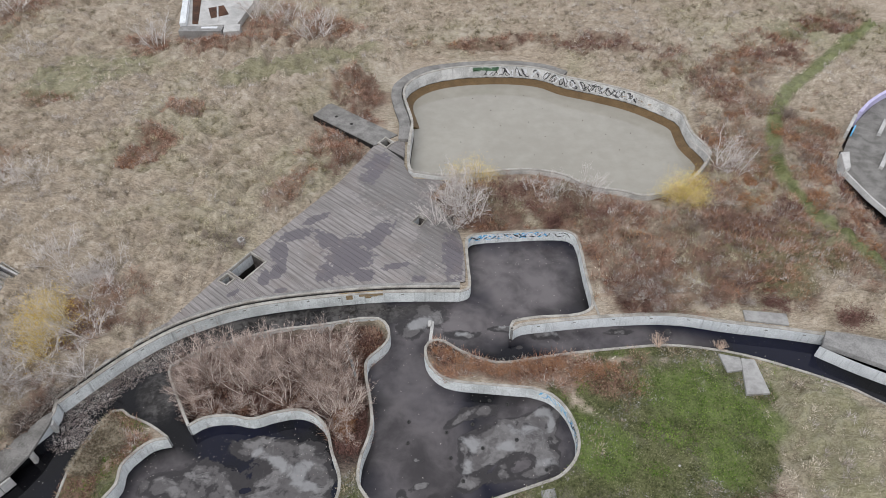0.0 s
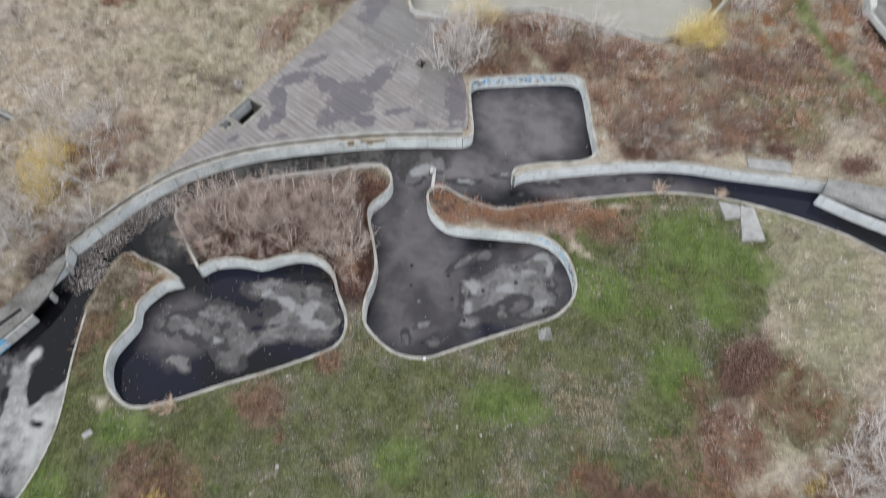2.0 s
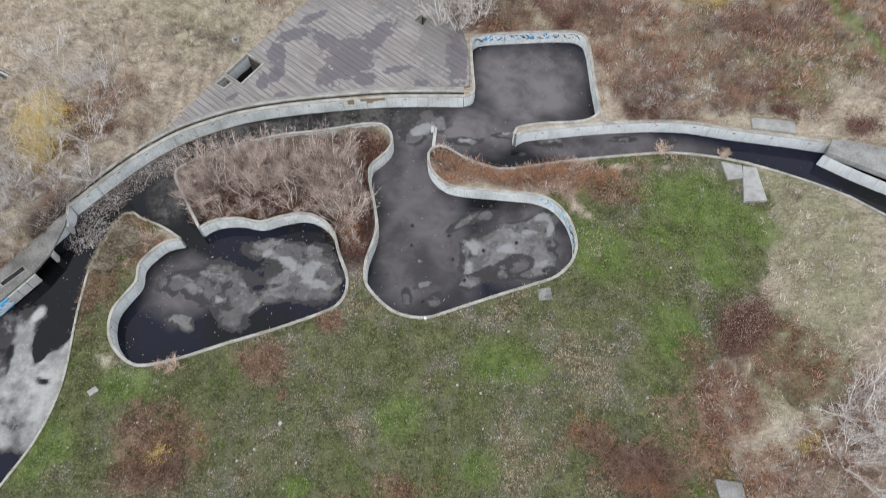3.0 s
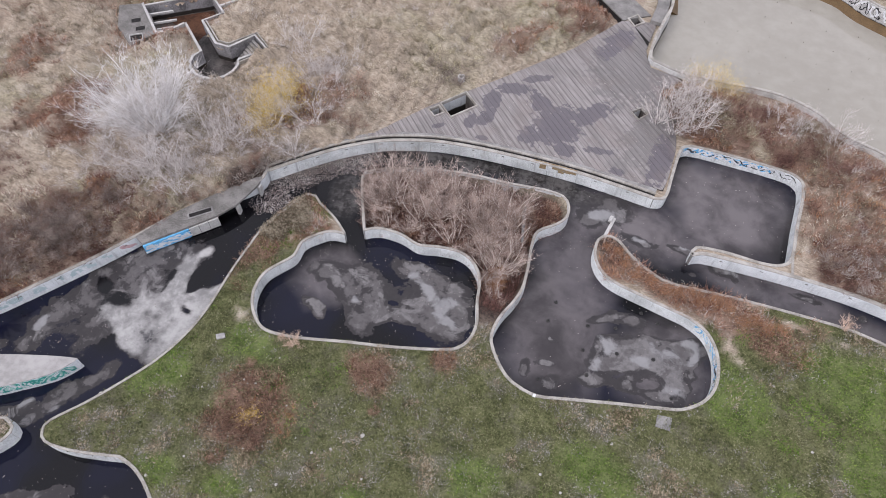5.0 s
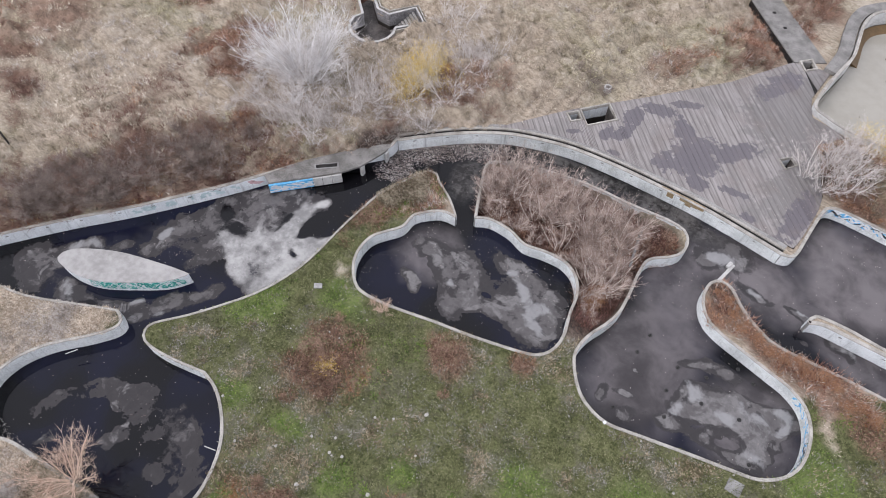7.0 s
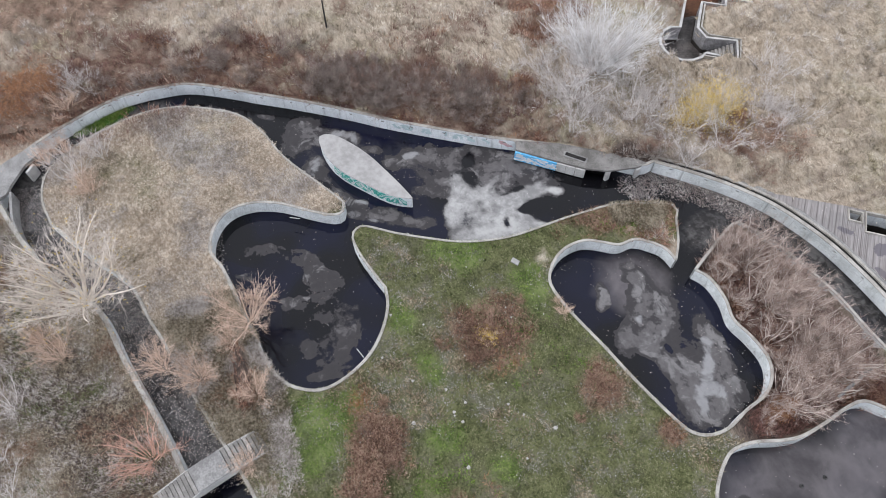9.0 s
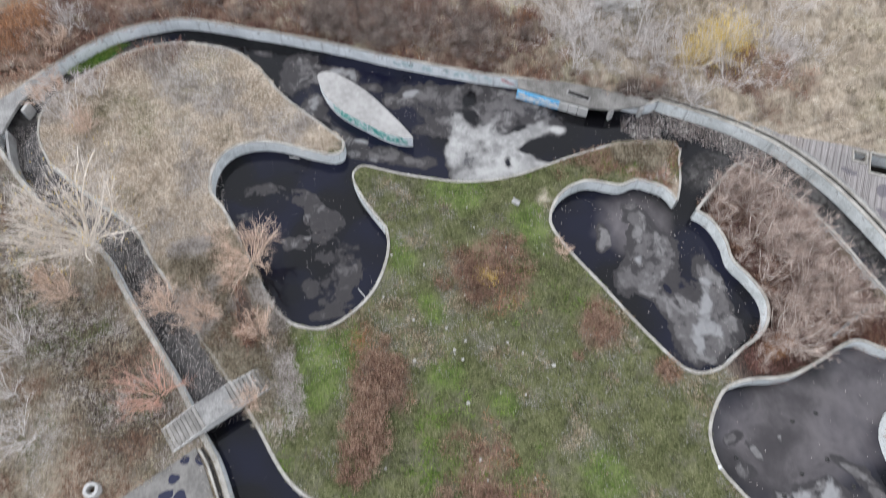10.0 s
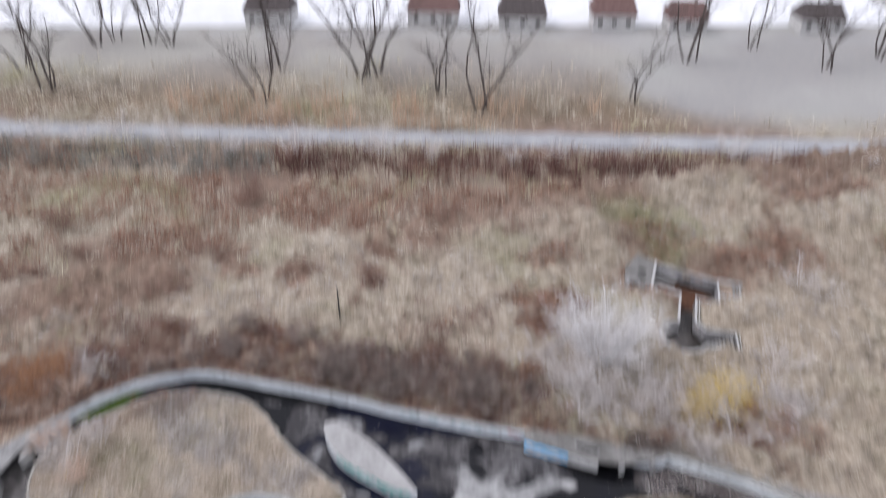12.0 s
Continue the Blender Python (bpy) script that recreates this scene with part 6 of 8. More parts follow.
def tan_basin():
    ob = tagged(new("tan_basin"), "wide basin of muddy tan water with a graffiti-sprayed concrete rim", "basin", kind="structure")
    part("rim_wall", sweep(bmesh.new(), tan_edge, [(-0.13, -1.9), (0.13, -1.9), (0.13, 0.6), (-0.13, 0.6)], True), BASIN_WALL, ob)
    part("coping", sweep(bmesh.new(), tan_edge, [(-0.15, 0.602), (0.15, 0.602), (0.15, 0.67), (-0.15, 0.67)], True), COPING, ob)
    n = len(tan_edge)
    part("basin_water", prism(bmesh.new(), tan_edge, -1.75, -1.5, 0), TAN, ob, "opaque tan water")
    area = sum(a[0] * b[1] - b[0] * a[1] for a, b in zip(tan_edge, tan_edge[1:] + tan_edge[:1]))
    sign = 1 if area > 0 else -1
    far = tan_edge[int(n * 0.1):int(n * 0.7)]
    part("mud_shelf", sweep(bmesh.new(), far, [(sign * 0.14, -1.9), (sign * 1.15, -1.9), (sign * 1.05, -1.5), (sign * 0.14, -1.05)]), MUD, ob, "brown mud shelf along the wall")
    walkway = smooth([(-5.2, 62), (-5.3, 65.3), (-6.0, 68.2), (-6.5, 71.2), (-6.0, 73.9), (-3.2, 77.2), (1.6, 78.7), (8.1, 79.2), (12.9, 78.3), (15.6, 76.6)], 0.5)
    part("walkway", sweep(bmesh.new(), offset_path(walkway, -0.7), [(-0.62, 0.1), (0.62, 0.1), (0.62, 0.5), (-0.62, 0.5)]), WALKWAY, ob, "grey raised walkway")
    rim = tan_edge[int(n * 0.28):int(n * 0.5)]
    for seed, paint, fat in ((21, "black", 0.06), (22, "white", 0.1), (23, "black", 0.04)):
        graffiti(ob, rim, sign * (0.14 + 0.006 * (seed - 20)), -0.8, 0.45, paint, 16, seed, fat)
    graffiti(ob, tan_edge[int(n * 0.27):int(n * 0.31)], sign * 0.165, -0.1, 0.45, "green", 9, 24, 0.16)
    graffiti(ob, tan_edge[int(n * 0.42):int(n * 0.5)], sign * 0.15, -0.6, 0.3, "black", 9, 25, 0.05)
    rnd = random.Random(6)
    first = None
    for i in range(9):
        for j in range(6):
            x, y = -1.2 + 3.3 * i + 1.2 * (j % 2) + rnd.uniform(-0.3, 0.3), 57.5 + 3.1 * j + 0.35 * i + rnd.uniform(-0.3, 0.3)
            if not inside(offset_path(tan_edge, sign * 2.6, True), np.array([x]), np.array([y]))[0]:
                continue
            m = pose(x, y, -1.5, 0, 0, 0)
            if first is None:
                first = thing("nozzle", "small dark iron nozzle standing in tan water", "nozzle", "nozzles in the basin")
                bm = bmesh.new()
                bmesh.ops.create_cone(bm, cap_ends=True, segments=8, radius1=0.022, radius2=0.018, depth=0.16)
                bmesh.ops.translate(bm, vec=(0, 0, 0.05), verts=bm.verts)
                part("pipe", bm, RUSTY, first)
                first.matrix_basis = m
            else:
                copy_thing(first, m)
    jet = thing("jetty", "grey concrete jetty slab with two round holes", "jetty")
    part("slab", prism(bmesh.new(), JETTY, -1.1, 0.13), WALKWAY, jet)
    part("side_wall", prism(bmesh.new(), [(-15.4, 67.2), (-15.36, 67.3), (-7.9, 61.45), (-7.95, 61.35)], -1.1, 0.02, 0), DARK, jet)
    for x, y in ((-12.6, 66.9), (-10.7, 65.4)):
        bm = bmesh.new()
        bmesh.ops.create_circle(bm, cap_ends=True, segments=16, radius=0.2)
        bmesh.ops.translate(bm, vec=(x, y, 0.134), verts=bm.verts)
        # flat black circle painting the shade inside a hole
        part("hole", bm, DARK, jet, "dark round hole")


YARD_WALL = streaked_concrete("grimy_wall", (0.16, 0.155, 0.155), (0.42, 0.41, 0.415), tide=-1.2)


def sunken_yard():
    ob = tagged(new("sunken_yard"), "sunken concrete yard with a round pit and a stair", "yard", kind="structure")
    part("yard_floor", prism(bmesh.new(), YARD, -1.9, -1.6, 0), YARD_FLOOR_AND_SHADE, ob, "dark wet concrete floor")
    part("rust_floor", prism(bmesh.new(), [(-46.9, 42.0), (-45.8, 44.1), (-48.4, 45.8), (-52.2, 42.6), (-48.2, 41.3), (-46.9, 40.8)], -1.6, -1.585, 0), RUSTY, ob, "rust-brown stained floor")
    part("wall", sweep(bmesh.new(), YARD, [(-0.1, -1.9), (0.1, -1.9), (0.1, 0.25), (-0.1, 0.25)], True), YARD_WALL, ob)
    part("coping", sweep(bmesh.new(), YARD, [(-0.13, 0.252), (0.13, 0.252), (0.13, 0.32), (-0.13, 0.32)], True), PALE, ob)
    part("outer_curb", sweep(bmesh.new(), [(-39.6, 38.5), (-37.9, 41.4), (-40.5, 43.0), (-42.1, 40.4), (-43.3, 40.3), (-46.2, 42.3)], [(-0.07, 0), (0.07, 0), (0.07, 0.36), (-0.07, 0.36)]), COPING, ob)
    a, b = Vector((-40.75, 39.35)), Vector((-39.5, 41.8))
    d = (b - a).normalized()
    m = Matrix.Translation((*a, 0)) @ Matrix.Rotation(math.atan2(d.y, d.x), 4, "Z")
    for k in range(9):
        part("stair_tread", box(bmesh.new(), 0.3 * k, -0.95, -1.9, 0.3 * k + 0.27, 0.95, -1.45 + 0.19 * k, m), STEP, ob)
    m = pose(-47.55, 45.75, 0, 0, 0, 56)
    for k in range(7):
        part("stair_tread", box(bmesh.new(), 0.1 + 0.32 * k, -1.2, -0.5, 0.36 + 0.32 * k, 1.2, -0.12 + 0.04 * k, m), STEP, ob)
    for side in (-1.35, 1.35):
        part("stair_cheek", box(bmesh.new(), -0.1, side - 0.12, -0.5, 2.5, side + 0.12, 0.3, m), PALE, ob)
    roof = thing("yard_roof", "flat concrete roof slab beside a sunken yard", "roof slab")
    part("slab", prism(bmesh.new(), YARD_ROOF, -0.2, 0.35), WORN_SLAB, roof)
    part("rim", sweep(bmesh.new(), [(-53.8, 41.7), (-49.5, 38.5), (-48.75, 39.1), (-47.9, 41.0)], [(-0.12, 0), (0.12, 0), (0.12, 0.42), (-0.12, 0.42)]), PALE, roof)
    # roof openings are flat black plates, their inner shade put into the colour
    part("roof_opening", box(bmesh.new(), -0.55, -0.42, 0.35, 0.55, 0.42, 0.356, pose(-50.8, 37.05, 0, 0, 0, 40), 0), DARK, roof, "dark square opening")
    for x, y in ((-52.6, 39.2), (-51.4, 38.4)):
        part("roof_opening", box(bmesh.new(), -0.45, -0.3, 0.35, 0.45, 0.3, 0.356, pose(x, y, 0, 0, 0, 40), 0), DARK, roof, "dark square opening")
    part("opening_rim", sweep(bmesh.new(), [(-51.6, 37.0), (-50.9, 36.3), (-50.0, 37.1), (-50.7, 37.8)], [(-0.05, 0.3), (0.05, 0.3), (0.05, 0.45), (-0.05, 0.45)], True), PALE, roof)
    for x, y in ((-50.2, 40.6), (-51.4, 41.6), (-49.2, 40.0)):
        part("beam", box(bmesh.new(), -1.2, -0.1, -0.1, 1.2, 0.1, 0.12, pose(x, y, 0, 0, 0, 40)), PALE, roof)


def arena():
    ob = tagged(new("round_arena"), "round concrete arena with a broken, painted rim wall", "arena", kind="structure")
    part("pit_floor", prism(bmesh.new(), ARENA, -1.9, -1.7, 0), DARK, ob)
    floor = [(54, 72), (50.1, 68.4), (47.4, 65.6), (45.3, 62.6), (43.2, 59.4), (42.4, 56.6), (43.2, 52.6), (44.6, 48.4), (48, 43.5), (60, 39.5), (71, 52), (67, 69)]
    part("arena_floor", prism(bmesh.new(), floor, -0.3, 0.22, 0.03), WORN_SLAB, ob)
    part("floor_edge", sweep(bmesh.new(), floor[5:9], [(-0.1, -0.3), (0.1, -0.3), (0.1, 0.32), (-0.1, 0.32)]), PALE, ob)
    tall_rim = smooth([(48.0, 66.6), (50.4, 69.0), (53.7, 71.4), (57.5, 73.4)], 0.5)
    part("painted_rim", sweep(bmesh.new(), tall_rim, [(-0.18, -1.0), (0.18, -1.0), (0.18, 1.15), (-0.18, 1.15)]), PAINTS["violet"], ob, "pale violet sprayed wall")
    part("rim_panel", sweep(bmesh.new(), [(45.0, 62.9), (47.4, 66.2)], [(-0.16, -1.0), (0.16, -1.0), (0.16, 1.0), (-0.16, 1.0)]), PALE, ob, "grey wall panel")
    part("paint_patch", sweep(bmesh.new(), [(45.5, 63.2), (46.5, 64.6)], [(-0.17 - 0.16, 0.1), (-0.16, 0.1), (-0.16, 0.7), (-0.17 - 0.16, 0.7)]), PAINTS["blue"], ob, "pale blue sprayed patch")
    part("rim_block", prism(bmesh.new(), [(42.9, 59.4), (43.9, 59.5), (42.9, 56.8), (42.1, 56.3)], -0.8, 0.75, 0.06), PALE, ob)
    for x, y, t in ((49.8, 64.4, 54), (47.3, 58.4, 54), (53.0, 60.5, 54)):
        part("bench", box(bmesh.new(), -1.7, -0.2, 0.2, 1.7, 0.2, 0.6, pose(x, y, 0, 0, 0, t)), PALE, ob)


def ruin():
    """Low broken walls round a slab with a rusty opening."""
    ob = thing("ruined_hut", "ruined white concrete hut with a rusty roof hatch", "hut")
    part("floor", prism(bmesh.new(), [(-35.9, 87.6), (-28.7, 88.2), (-27.5, 98), (-38.5, 100), (-37.5, 95.5)], -0.1, 0.9, 0.05), PALE, ob, "pale weathered roof slab")
    part("rust_strip", prism(bmesh.new(), [(-34.9, 88.2), (-34.1, 88.2), (-35.6, 96), (-36.9, 96)], 0.9, 0.92, 0), RUSTY, ob, "rust-brown gutter strip")
    part("wall", sweep(bmesh.new(), [(-35.9, 87.4), (-37.6, 95.5), (-38.4, 100)], [(-0.5, -0.2), (0.5, -0.2), (0.4, 1.5), (-0.4, 1.5)]), WALL_WHITE, ob)
    part("lintel", box(bmesh.new(), -3.7, -0.7, 0.1, 2.1, 0.7, 1.3, pose(-32.3, 86.2, 0, 0, 0, 1)), GREY, ob, "dark weathered lintel beam")
    part("step_block", box(bmesh.new(), -1.1, -1.0, -0.1, 1.1, 1.0, 1.2, pose(-29.0, 86.6, 0, 0, 0, 8)), PALE, ob)
    part("roof_opening", prism(bmesh.new(), [(-33.9, 93.1), (-31.9, 94.0), (-30.5, 91.2), (-32.7, 89.9)], 0.9, 0.925, 0), RUSTY, ob, "rusty square opening")
    part("crossbar", box(bmesh.new(), -0.12, -2.4, 0.93, 0.12, 2.4, 1.05, pose(-32.1, 91.3, 0, 0, 0, 14)), PALE, ob)
    part("rubble_strip", box(bmesh.new(), -1.1, -0.25, 1.3, 1.1, 0.25, 1.36, pose(-32.0, 86.4, 0, 0, 0, 1)), PAINTS["white"], ob, "white painted strip")


def corner_works():
    ob = thing("corner_bridge", "concrete culvert slab with posts at the canal bend", "culvert")
    part("slab", prism(bmesh.new(), [(-44.6, -26.6), (-46.3, -24.2), (-47.6, -21.9), (-46.5, -21.4), (-45.4, -22.75), (-43.6, -23.75), (-42.6, -24.2), (-41.4, -26)], -0.15, 0.12), GREY, ob)
    part("post", box(bmesh.new(), -0.12, -0.5, -1.6, 0.12, 0.5, -0.02, pose(-45.0, -22.4, 0, 0, 0, 55)), PALE, ob)
    part("post", box(bmesh.new(), -0.14, -0.35, -1.6, 0.14, 0.35, 0.1, pose(-46.3, -21.2, 0, 0, 0, 30)), PALE, ob)
    part("painted_wall", sweep(bmesh.new(), smooth([(-42.8, -23.9), (-40.9, -23.8), (-39.4, -23.6), (-37.6, -23.0)], 0.4), [(-0.1, -1.6), (0.1, -1.6), (0.1, 0.06), (-0.1, 0.06)]), GREY, ob)


for build in (platform, island, footbridge, ledge, plates, channel_block, sluice, small_things, pool_nozzles, stones, tan_basin, sunken_yard, arena, ruin, corner_works):
    build()
manhole(-12.0, -19.2, 0.48)
manhole(-19.2, 45.9, 0.36, 0.5)


# ---- the far side: road, trees and houses ----
def house(x, y, turn, wide, deep, eaves, ridge, wall, roof, label):
    ob = thing("house", label, "house", "houses beyond the meadow", (x, y, 1.5), turn)
    part("wall", box(bmesh.new(), -wide / 2, -deep / 2, 0, wide / 2, deep / 2, eaves), wall, ob)
    bm = bmesh.new()
    o = 0.4
    vs = [bm.verts.new(v) for v in ((-wide / 2 - o, -deep / 2 - o, eaves - 0.1), (wide / 2 + o, -deep / 2 - o, eaves - 0.1), (wide / 2 + o, deep / 2 + o, eaves - 0.1), (-wide / 2 - o, deep / 2 + o, eaves - 0.1),
                                    (-wide / 2 + 0.6, 0, ridge), (wide / 2 - 0.6, 0, ridge))]
    for f in ((0, 1, 5, 4), (2, 3, 4, 5), (1, 2, 5), (3, 0, 4), (3, 2, 1, 0)):
        bm.faces.new([vs[i] for i in f])
    part("roof", bm, roof, ob)
    for k in range(3):
        u = -wide / 2 + wide * (k + 0.5) / 3
        w = part("window", box(bmesh.new(), u - 0.6, -deep / 2 - 0.04, eaves * 0.35, u + 0.6, -deep / 2 + 0.05, eaves * 0.35 + 1.2), PALE, ob)
        part("pane", box(bmesh.new(), u - 0.5, -deep / 2 - 0.06, eaves * 0.35 + 0.1, u + 0.5, -deep / 2 - 0.03, eaves * 0.35 + 1.1), DARK, w, "dark window pane")
    part("chimney", box(bmesh.new(), wide * 0.2 - 0.3, -0.3, eaves, wide * 0.2 + 0.3, 0.3, ridge + 0.7), GREY, ob)


lane = thing("road", "pale asphalt country road beyond the meadow", "road", kind="structure")
along = Vector((0.338, 0.942))
middle = Vector((-92 - 0.942, 28 + 0.338))
part("asphalt", sweep(bmesh.new(), [tuple(middle + along * k) for k in range(-180, 181, 10)], [(-2.4, -0.4), (2.4, -0.4), (2.4, 0.3), (0, 0.36), (-2.4, 0.3)]), ASPHALT, lane)
# a wide, very pale flat sheet west of the houses
lot = thing("gravel_lot", "pale flat ground behind the houses", "yard", kind="structure")
part("lot_surface", prism(bmesh.new(), [(-179, -66), (-117, 144), (-420, 300), (-520, -160)], 1.3, 1.75, 0), FAR_PALE, lot)
ROOF_DARK = plain("dark_roof", (0.05, 0.042, 0.04), (0.12, 0.1, 0.095), 1.5, 0.9)
ROOF_RED = plain("brown_red_roof", (0.11, 0.065, 0.058), (0.2, 0.125, 0.11), 1.5, 0.9)
PLASTER = plain("grey_plaster", (0.4, 0.39, 0.375), (0.56, 0.55, 0.53), 0.8, 0.9)
house(-142, 61, 70, 10, 8, 3.2, 6.6, PLASTER, ROOF_DARK, "pale house with a dark hipped roof")
house(-136, 80, 70, 9, 8, 3.6, 7.2, PLASTER, ROOF_RED, "pale house with a brown-red roof")
house(-150, 43, 70, 11, 8, 3.6, 7.0, PLASTER, ROOF_RED, "long pale house with a brown roof")
house(-161, 8, 70, 10, 8, 3.4, 6.8, PLASTER, ROOF_DARK, "pale house behind bare trees")
house(-121, 122, 70, 9, 7, 3.0, 6.0, PLASTER, ROOF_DARK, "low pale house with a dark roof")
house(-129, 94, 70, 8, 7, 3.2, 6.4, PLASTER, ROOF_RED, "small house behind a bare tree")


# ---- bare shrubs and trees ----
def limb_tubes(lines, sides=3):
    """Tapered tubes along lines of (point, radius)."""
    verts, faces = [], []
    for line in lines:
        first = len(verts)
        for i, (p, r) in enumerate(line):
            d = (line[min(i + 1, len(line) - 1)][0] - line[max(i - 1, 0)][0]).normalized()
            u = d.orthogonal().normalized()
            w = d.cross(u)
            if sides == 3 and i == len(line) - 1:
                verts.append(p)
                break
            for k in range(sides):
                a = 6.2832 * k / sides
                verts.append(p + r * (math.cos(a) * u + math.sin(a) * w))
        for i in range(len(line) - 1):
            for k in range(sides):
                a, b = first + i * sides + k, first + i * sides + (k + 1) % sides
                if sides == 3 and i == len(line) - 2:
                    faces.append((a, b, first + (i + 1) * sides))
                else:
                    faces.append((a, b, b + sides, a + sides))
    return verts, faces


def grow(rnd, start, way, length, radius, bends, rise):
    line, p, d = [(start.copy(), radius)], start.copy(), way.normalized()
    for i in range(bends):
        d = (d + Vector((rnd.uniform(-1, 1), rnd.uniform(-1, 1), rnd.uniform(-0.6, 0.6) + rise)) * 0.28).normalized()
        p = p + d * (length / bends)
        line.append((p.copy(), radius * (1 - 0.8 * (i + 1) / bends)))
    return line


def shrub_lines(seed, stems, size, spread, thick, trunk=0.0, sides_per=8, twigs=3, fine_by=1.0):
    """Main stems and finer branches of a bare shrub of about that size."""
    rnd = random.Random(seed)
    main, fine = [], []
    base = Vector((0, 0, -0.1))
    if trunk:
        main.append([(base, thick * 2.2), (Vector((0.05, 0, trunk * 0.5)), thick * 1.9), (Vector((0, 0.08, trunk)), thick * 1.6)])
        base = Vector((0, 0.05, trunk * 0.95))
    for k in range(stems):
        a = 6.2832 * (k + rnd.uniform(-0.4, 0.4)) / stems
        tilt = spread * rnd.uniform(0.35, 1.15)
        way = Vector((math.cos(a) * tilt, math.sin(a) * tilt, 1.0))
        start = base + Vector((math.cos(a), math.sin(a), 0)) * (0.0 if trunk else rnd.uniform(0, 0.15) * size)
        stem = grow(rnd, start, way, size * rnd.uniform(0.75, 1.15), thick * rnd.uniform(0.7, 1.1), 6, 0.12)
        main.append(stem)
        for j in range(sides_per):
            t = rnd.uniform(0.25, 1.0) * 5
            i, f = int(t), t - int(t)
            p = stem[i][0].lerp(stem[i + 1][0], f)
            d = (stem[i + 1][0] - stem[i][0]).normalized()
            out = Vector((rnd.uniform(-1, 1), rnd.uniform(-1, 1), rnd.uniform(-0.3, 0.7)))
            side = grow(rnd, p, d * 0.7 + out * 0.8, size * rnd.uniform(0.22, 0.5), thick * 0.42 * fine_by, 3, 0.08)
            fine.append(side)
            for q in range(twigs):
                i = rnd.randint(1, 2)
                out = Vector((rnd.uniform(-1, 1), rnd.uniform(-1, 1), rnd.uniform(-0.3, 0.8)))
                fine.append(grow(rnd, side[i][0], (side[i + 1][0] - side[i][0]).normalized() * 0.6 + out * 0.8, size * rnd.uniform(0.1, 0.24), thick * 0.3 * fine_by, 1, 0.05))
    return main, fine


def leaf_cloud(rnd, lines, count, size, reach):
    verts, faces = [], []
    for _ in range(count):
        p = rnd.choice(lines)[-1][0] + Vector((rnd.gauss(0, reach), rnd.gauss(0, reach), rnd.gauss(0, reach * 0.6)))
        u = Vector((rnd.uniform(-1, 1), rnd.uniform(-1, 1), rnd.uniform(-0.5, 0.5))).normalized() * size * rnd.uniform(0.6, 1.3)
        w = u.cross(Vector((rnd.uniform(-1, 1), rnd.uniform(-1, 1), 1))).normalized() * size * 0.6
        i = len(verts)
        verts += [p - u, p + w, p + u, p - w]
        faces.append((i, i + 1, i + 2, i + 3))
    return verts, faces


def shrub_kind(name, seed, bark, label, category, stems=10, size=2.6, spread=0.8, thick=0.035, trunk=0.0, sides_per=8, twigs=3, leaves=0, leaf_material=None, leaf_size=0.09, group="", leaf_label="sparse yellow leaves", fine_by=1.0, reach=0.12):
    """One shrub or tree with its parts, to be copied."""
    main, fine = shrub_lines(seed, stems, size, spread, thick, trunk, sides_per, twigs, fine_by)
    ob = thing(name, label, category, group)
    for part_name, lines, sides in (("trunk" if trunk else "branchwood", main, 5), ("crown", fine, 3)):
        o = new(part_name, mesh_of(part_name, *limb_tubes(lines, sides), TWIG_OF[bark.name] if part_name == "crown" else bark))
        o.parent = ob
    if leaves:
        o = new("foliage", mesh_of("foliage", *leaf_cloud(random.Random(seed), fine, leaves, leaf_size, size * reach), leaf_material))
        o.parent = tagged(ob)
        tagged(o, leaf_label)
    return ob


def plant(kinds, places, rnd, low=0.8, high=1.25):
    """Sets copies of some kinds at places (x, y, scale)."""
    for k, (x, y, scale) in enumerate(places):
        kind = kinds[k % len(kinds)]
        z = float(height(np.array([x]), np.array([y]))[0])
        s = scale * rnd.uniform(low, high)
        m = pose(x, y, z, 0, 0, rnd.uniform(0, 360))
        if not kind.get("used"):
            kind["used"] = True
            kind["ob"].matrix_basis = m
            kind["ob"].scale = (s, s, s)
        else:
            o = copy_thing(kind["ob"], m)
            o.scale = (s, s, s)


def kinds_of(*obs):
    return [{"ob": o, "used": False} for o in obs]


def scatter(poly, count, rnd, scale=1.0, dry=True):
    xs, ys = [p[0] for p in poly], [p[1] for p in poly]
    out = []
    for _ in range(count * 12):
        x, y = rnd.uniform(min(xs), max(xs)), rnd.uniform(min(ys), max(ys))
        a, b = np.array([x]), np.array([y])
        if inside(poly, a, b)[0] and not (dry and built_over(a, b)[0]):
            out.append((x, y, scale * rnd.uniform(0.7, 1.2)))
        if len(out) == count:
            break
    return out


SHRUBBERY = [(-47, 24), (-43, 19.5), (-36.5, 18.8), (-31.5, 25.5), (-27.5, 32.5), (-25.2, 35.2), (-24.0, 38.0), (-27, 40), (-30, 41), (-36, 35), (-43, 32)]
rnd = random.Random(77)
pink = kinds_of(*[shrub_kind("bare_shrub", 100 + k, BARK_PINK, "leafless sandy-pink shrub in a sunken thicket", "shrub", 11, 3.2, 0.9, 0.046, 0, 14, 8, group="thicket shrubs", fine_by=0.6) for k in range(3)])
plant(pink, scatter([(-21.2, 31), (-18, 33.4), (-14, 33.8), (-9, 33.6), (-7.4, 32), (-7, 27), (-9, 27.6), (-11.2, 29), (-14.4, 28.4), (-18, 28.4), (-19.2, 28)], 30, rnd, 0.86) + [(-20.2, 32.2, 0.85), (-17.6, 33.2, 0.85), (-20.9, 31.2, 0.7), (-19.0, 31.0, 0.9), (-15.8, 32.0, 0.9), (-12.4, 32.4, 0.85), (-9.4, 32.6, 0.75), (-10.6, 34.2, 0.5), (-13.6, 34.0, 0.55)], rnd)
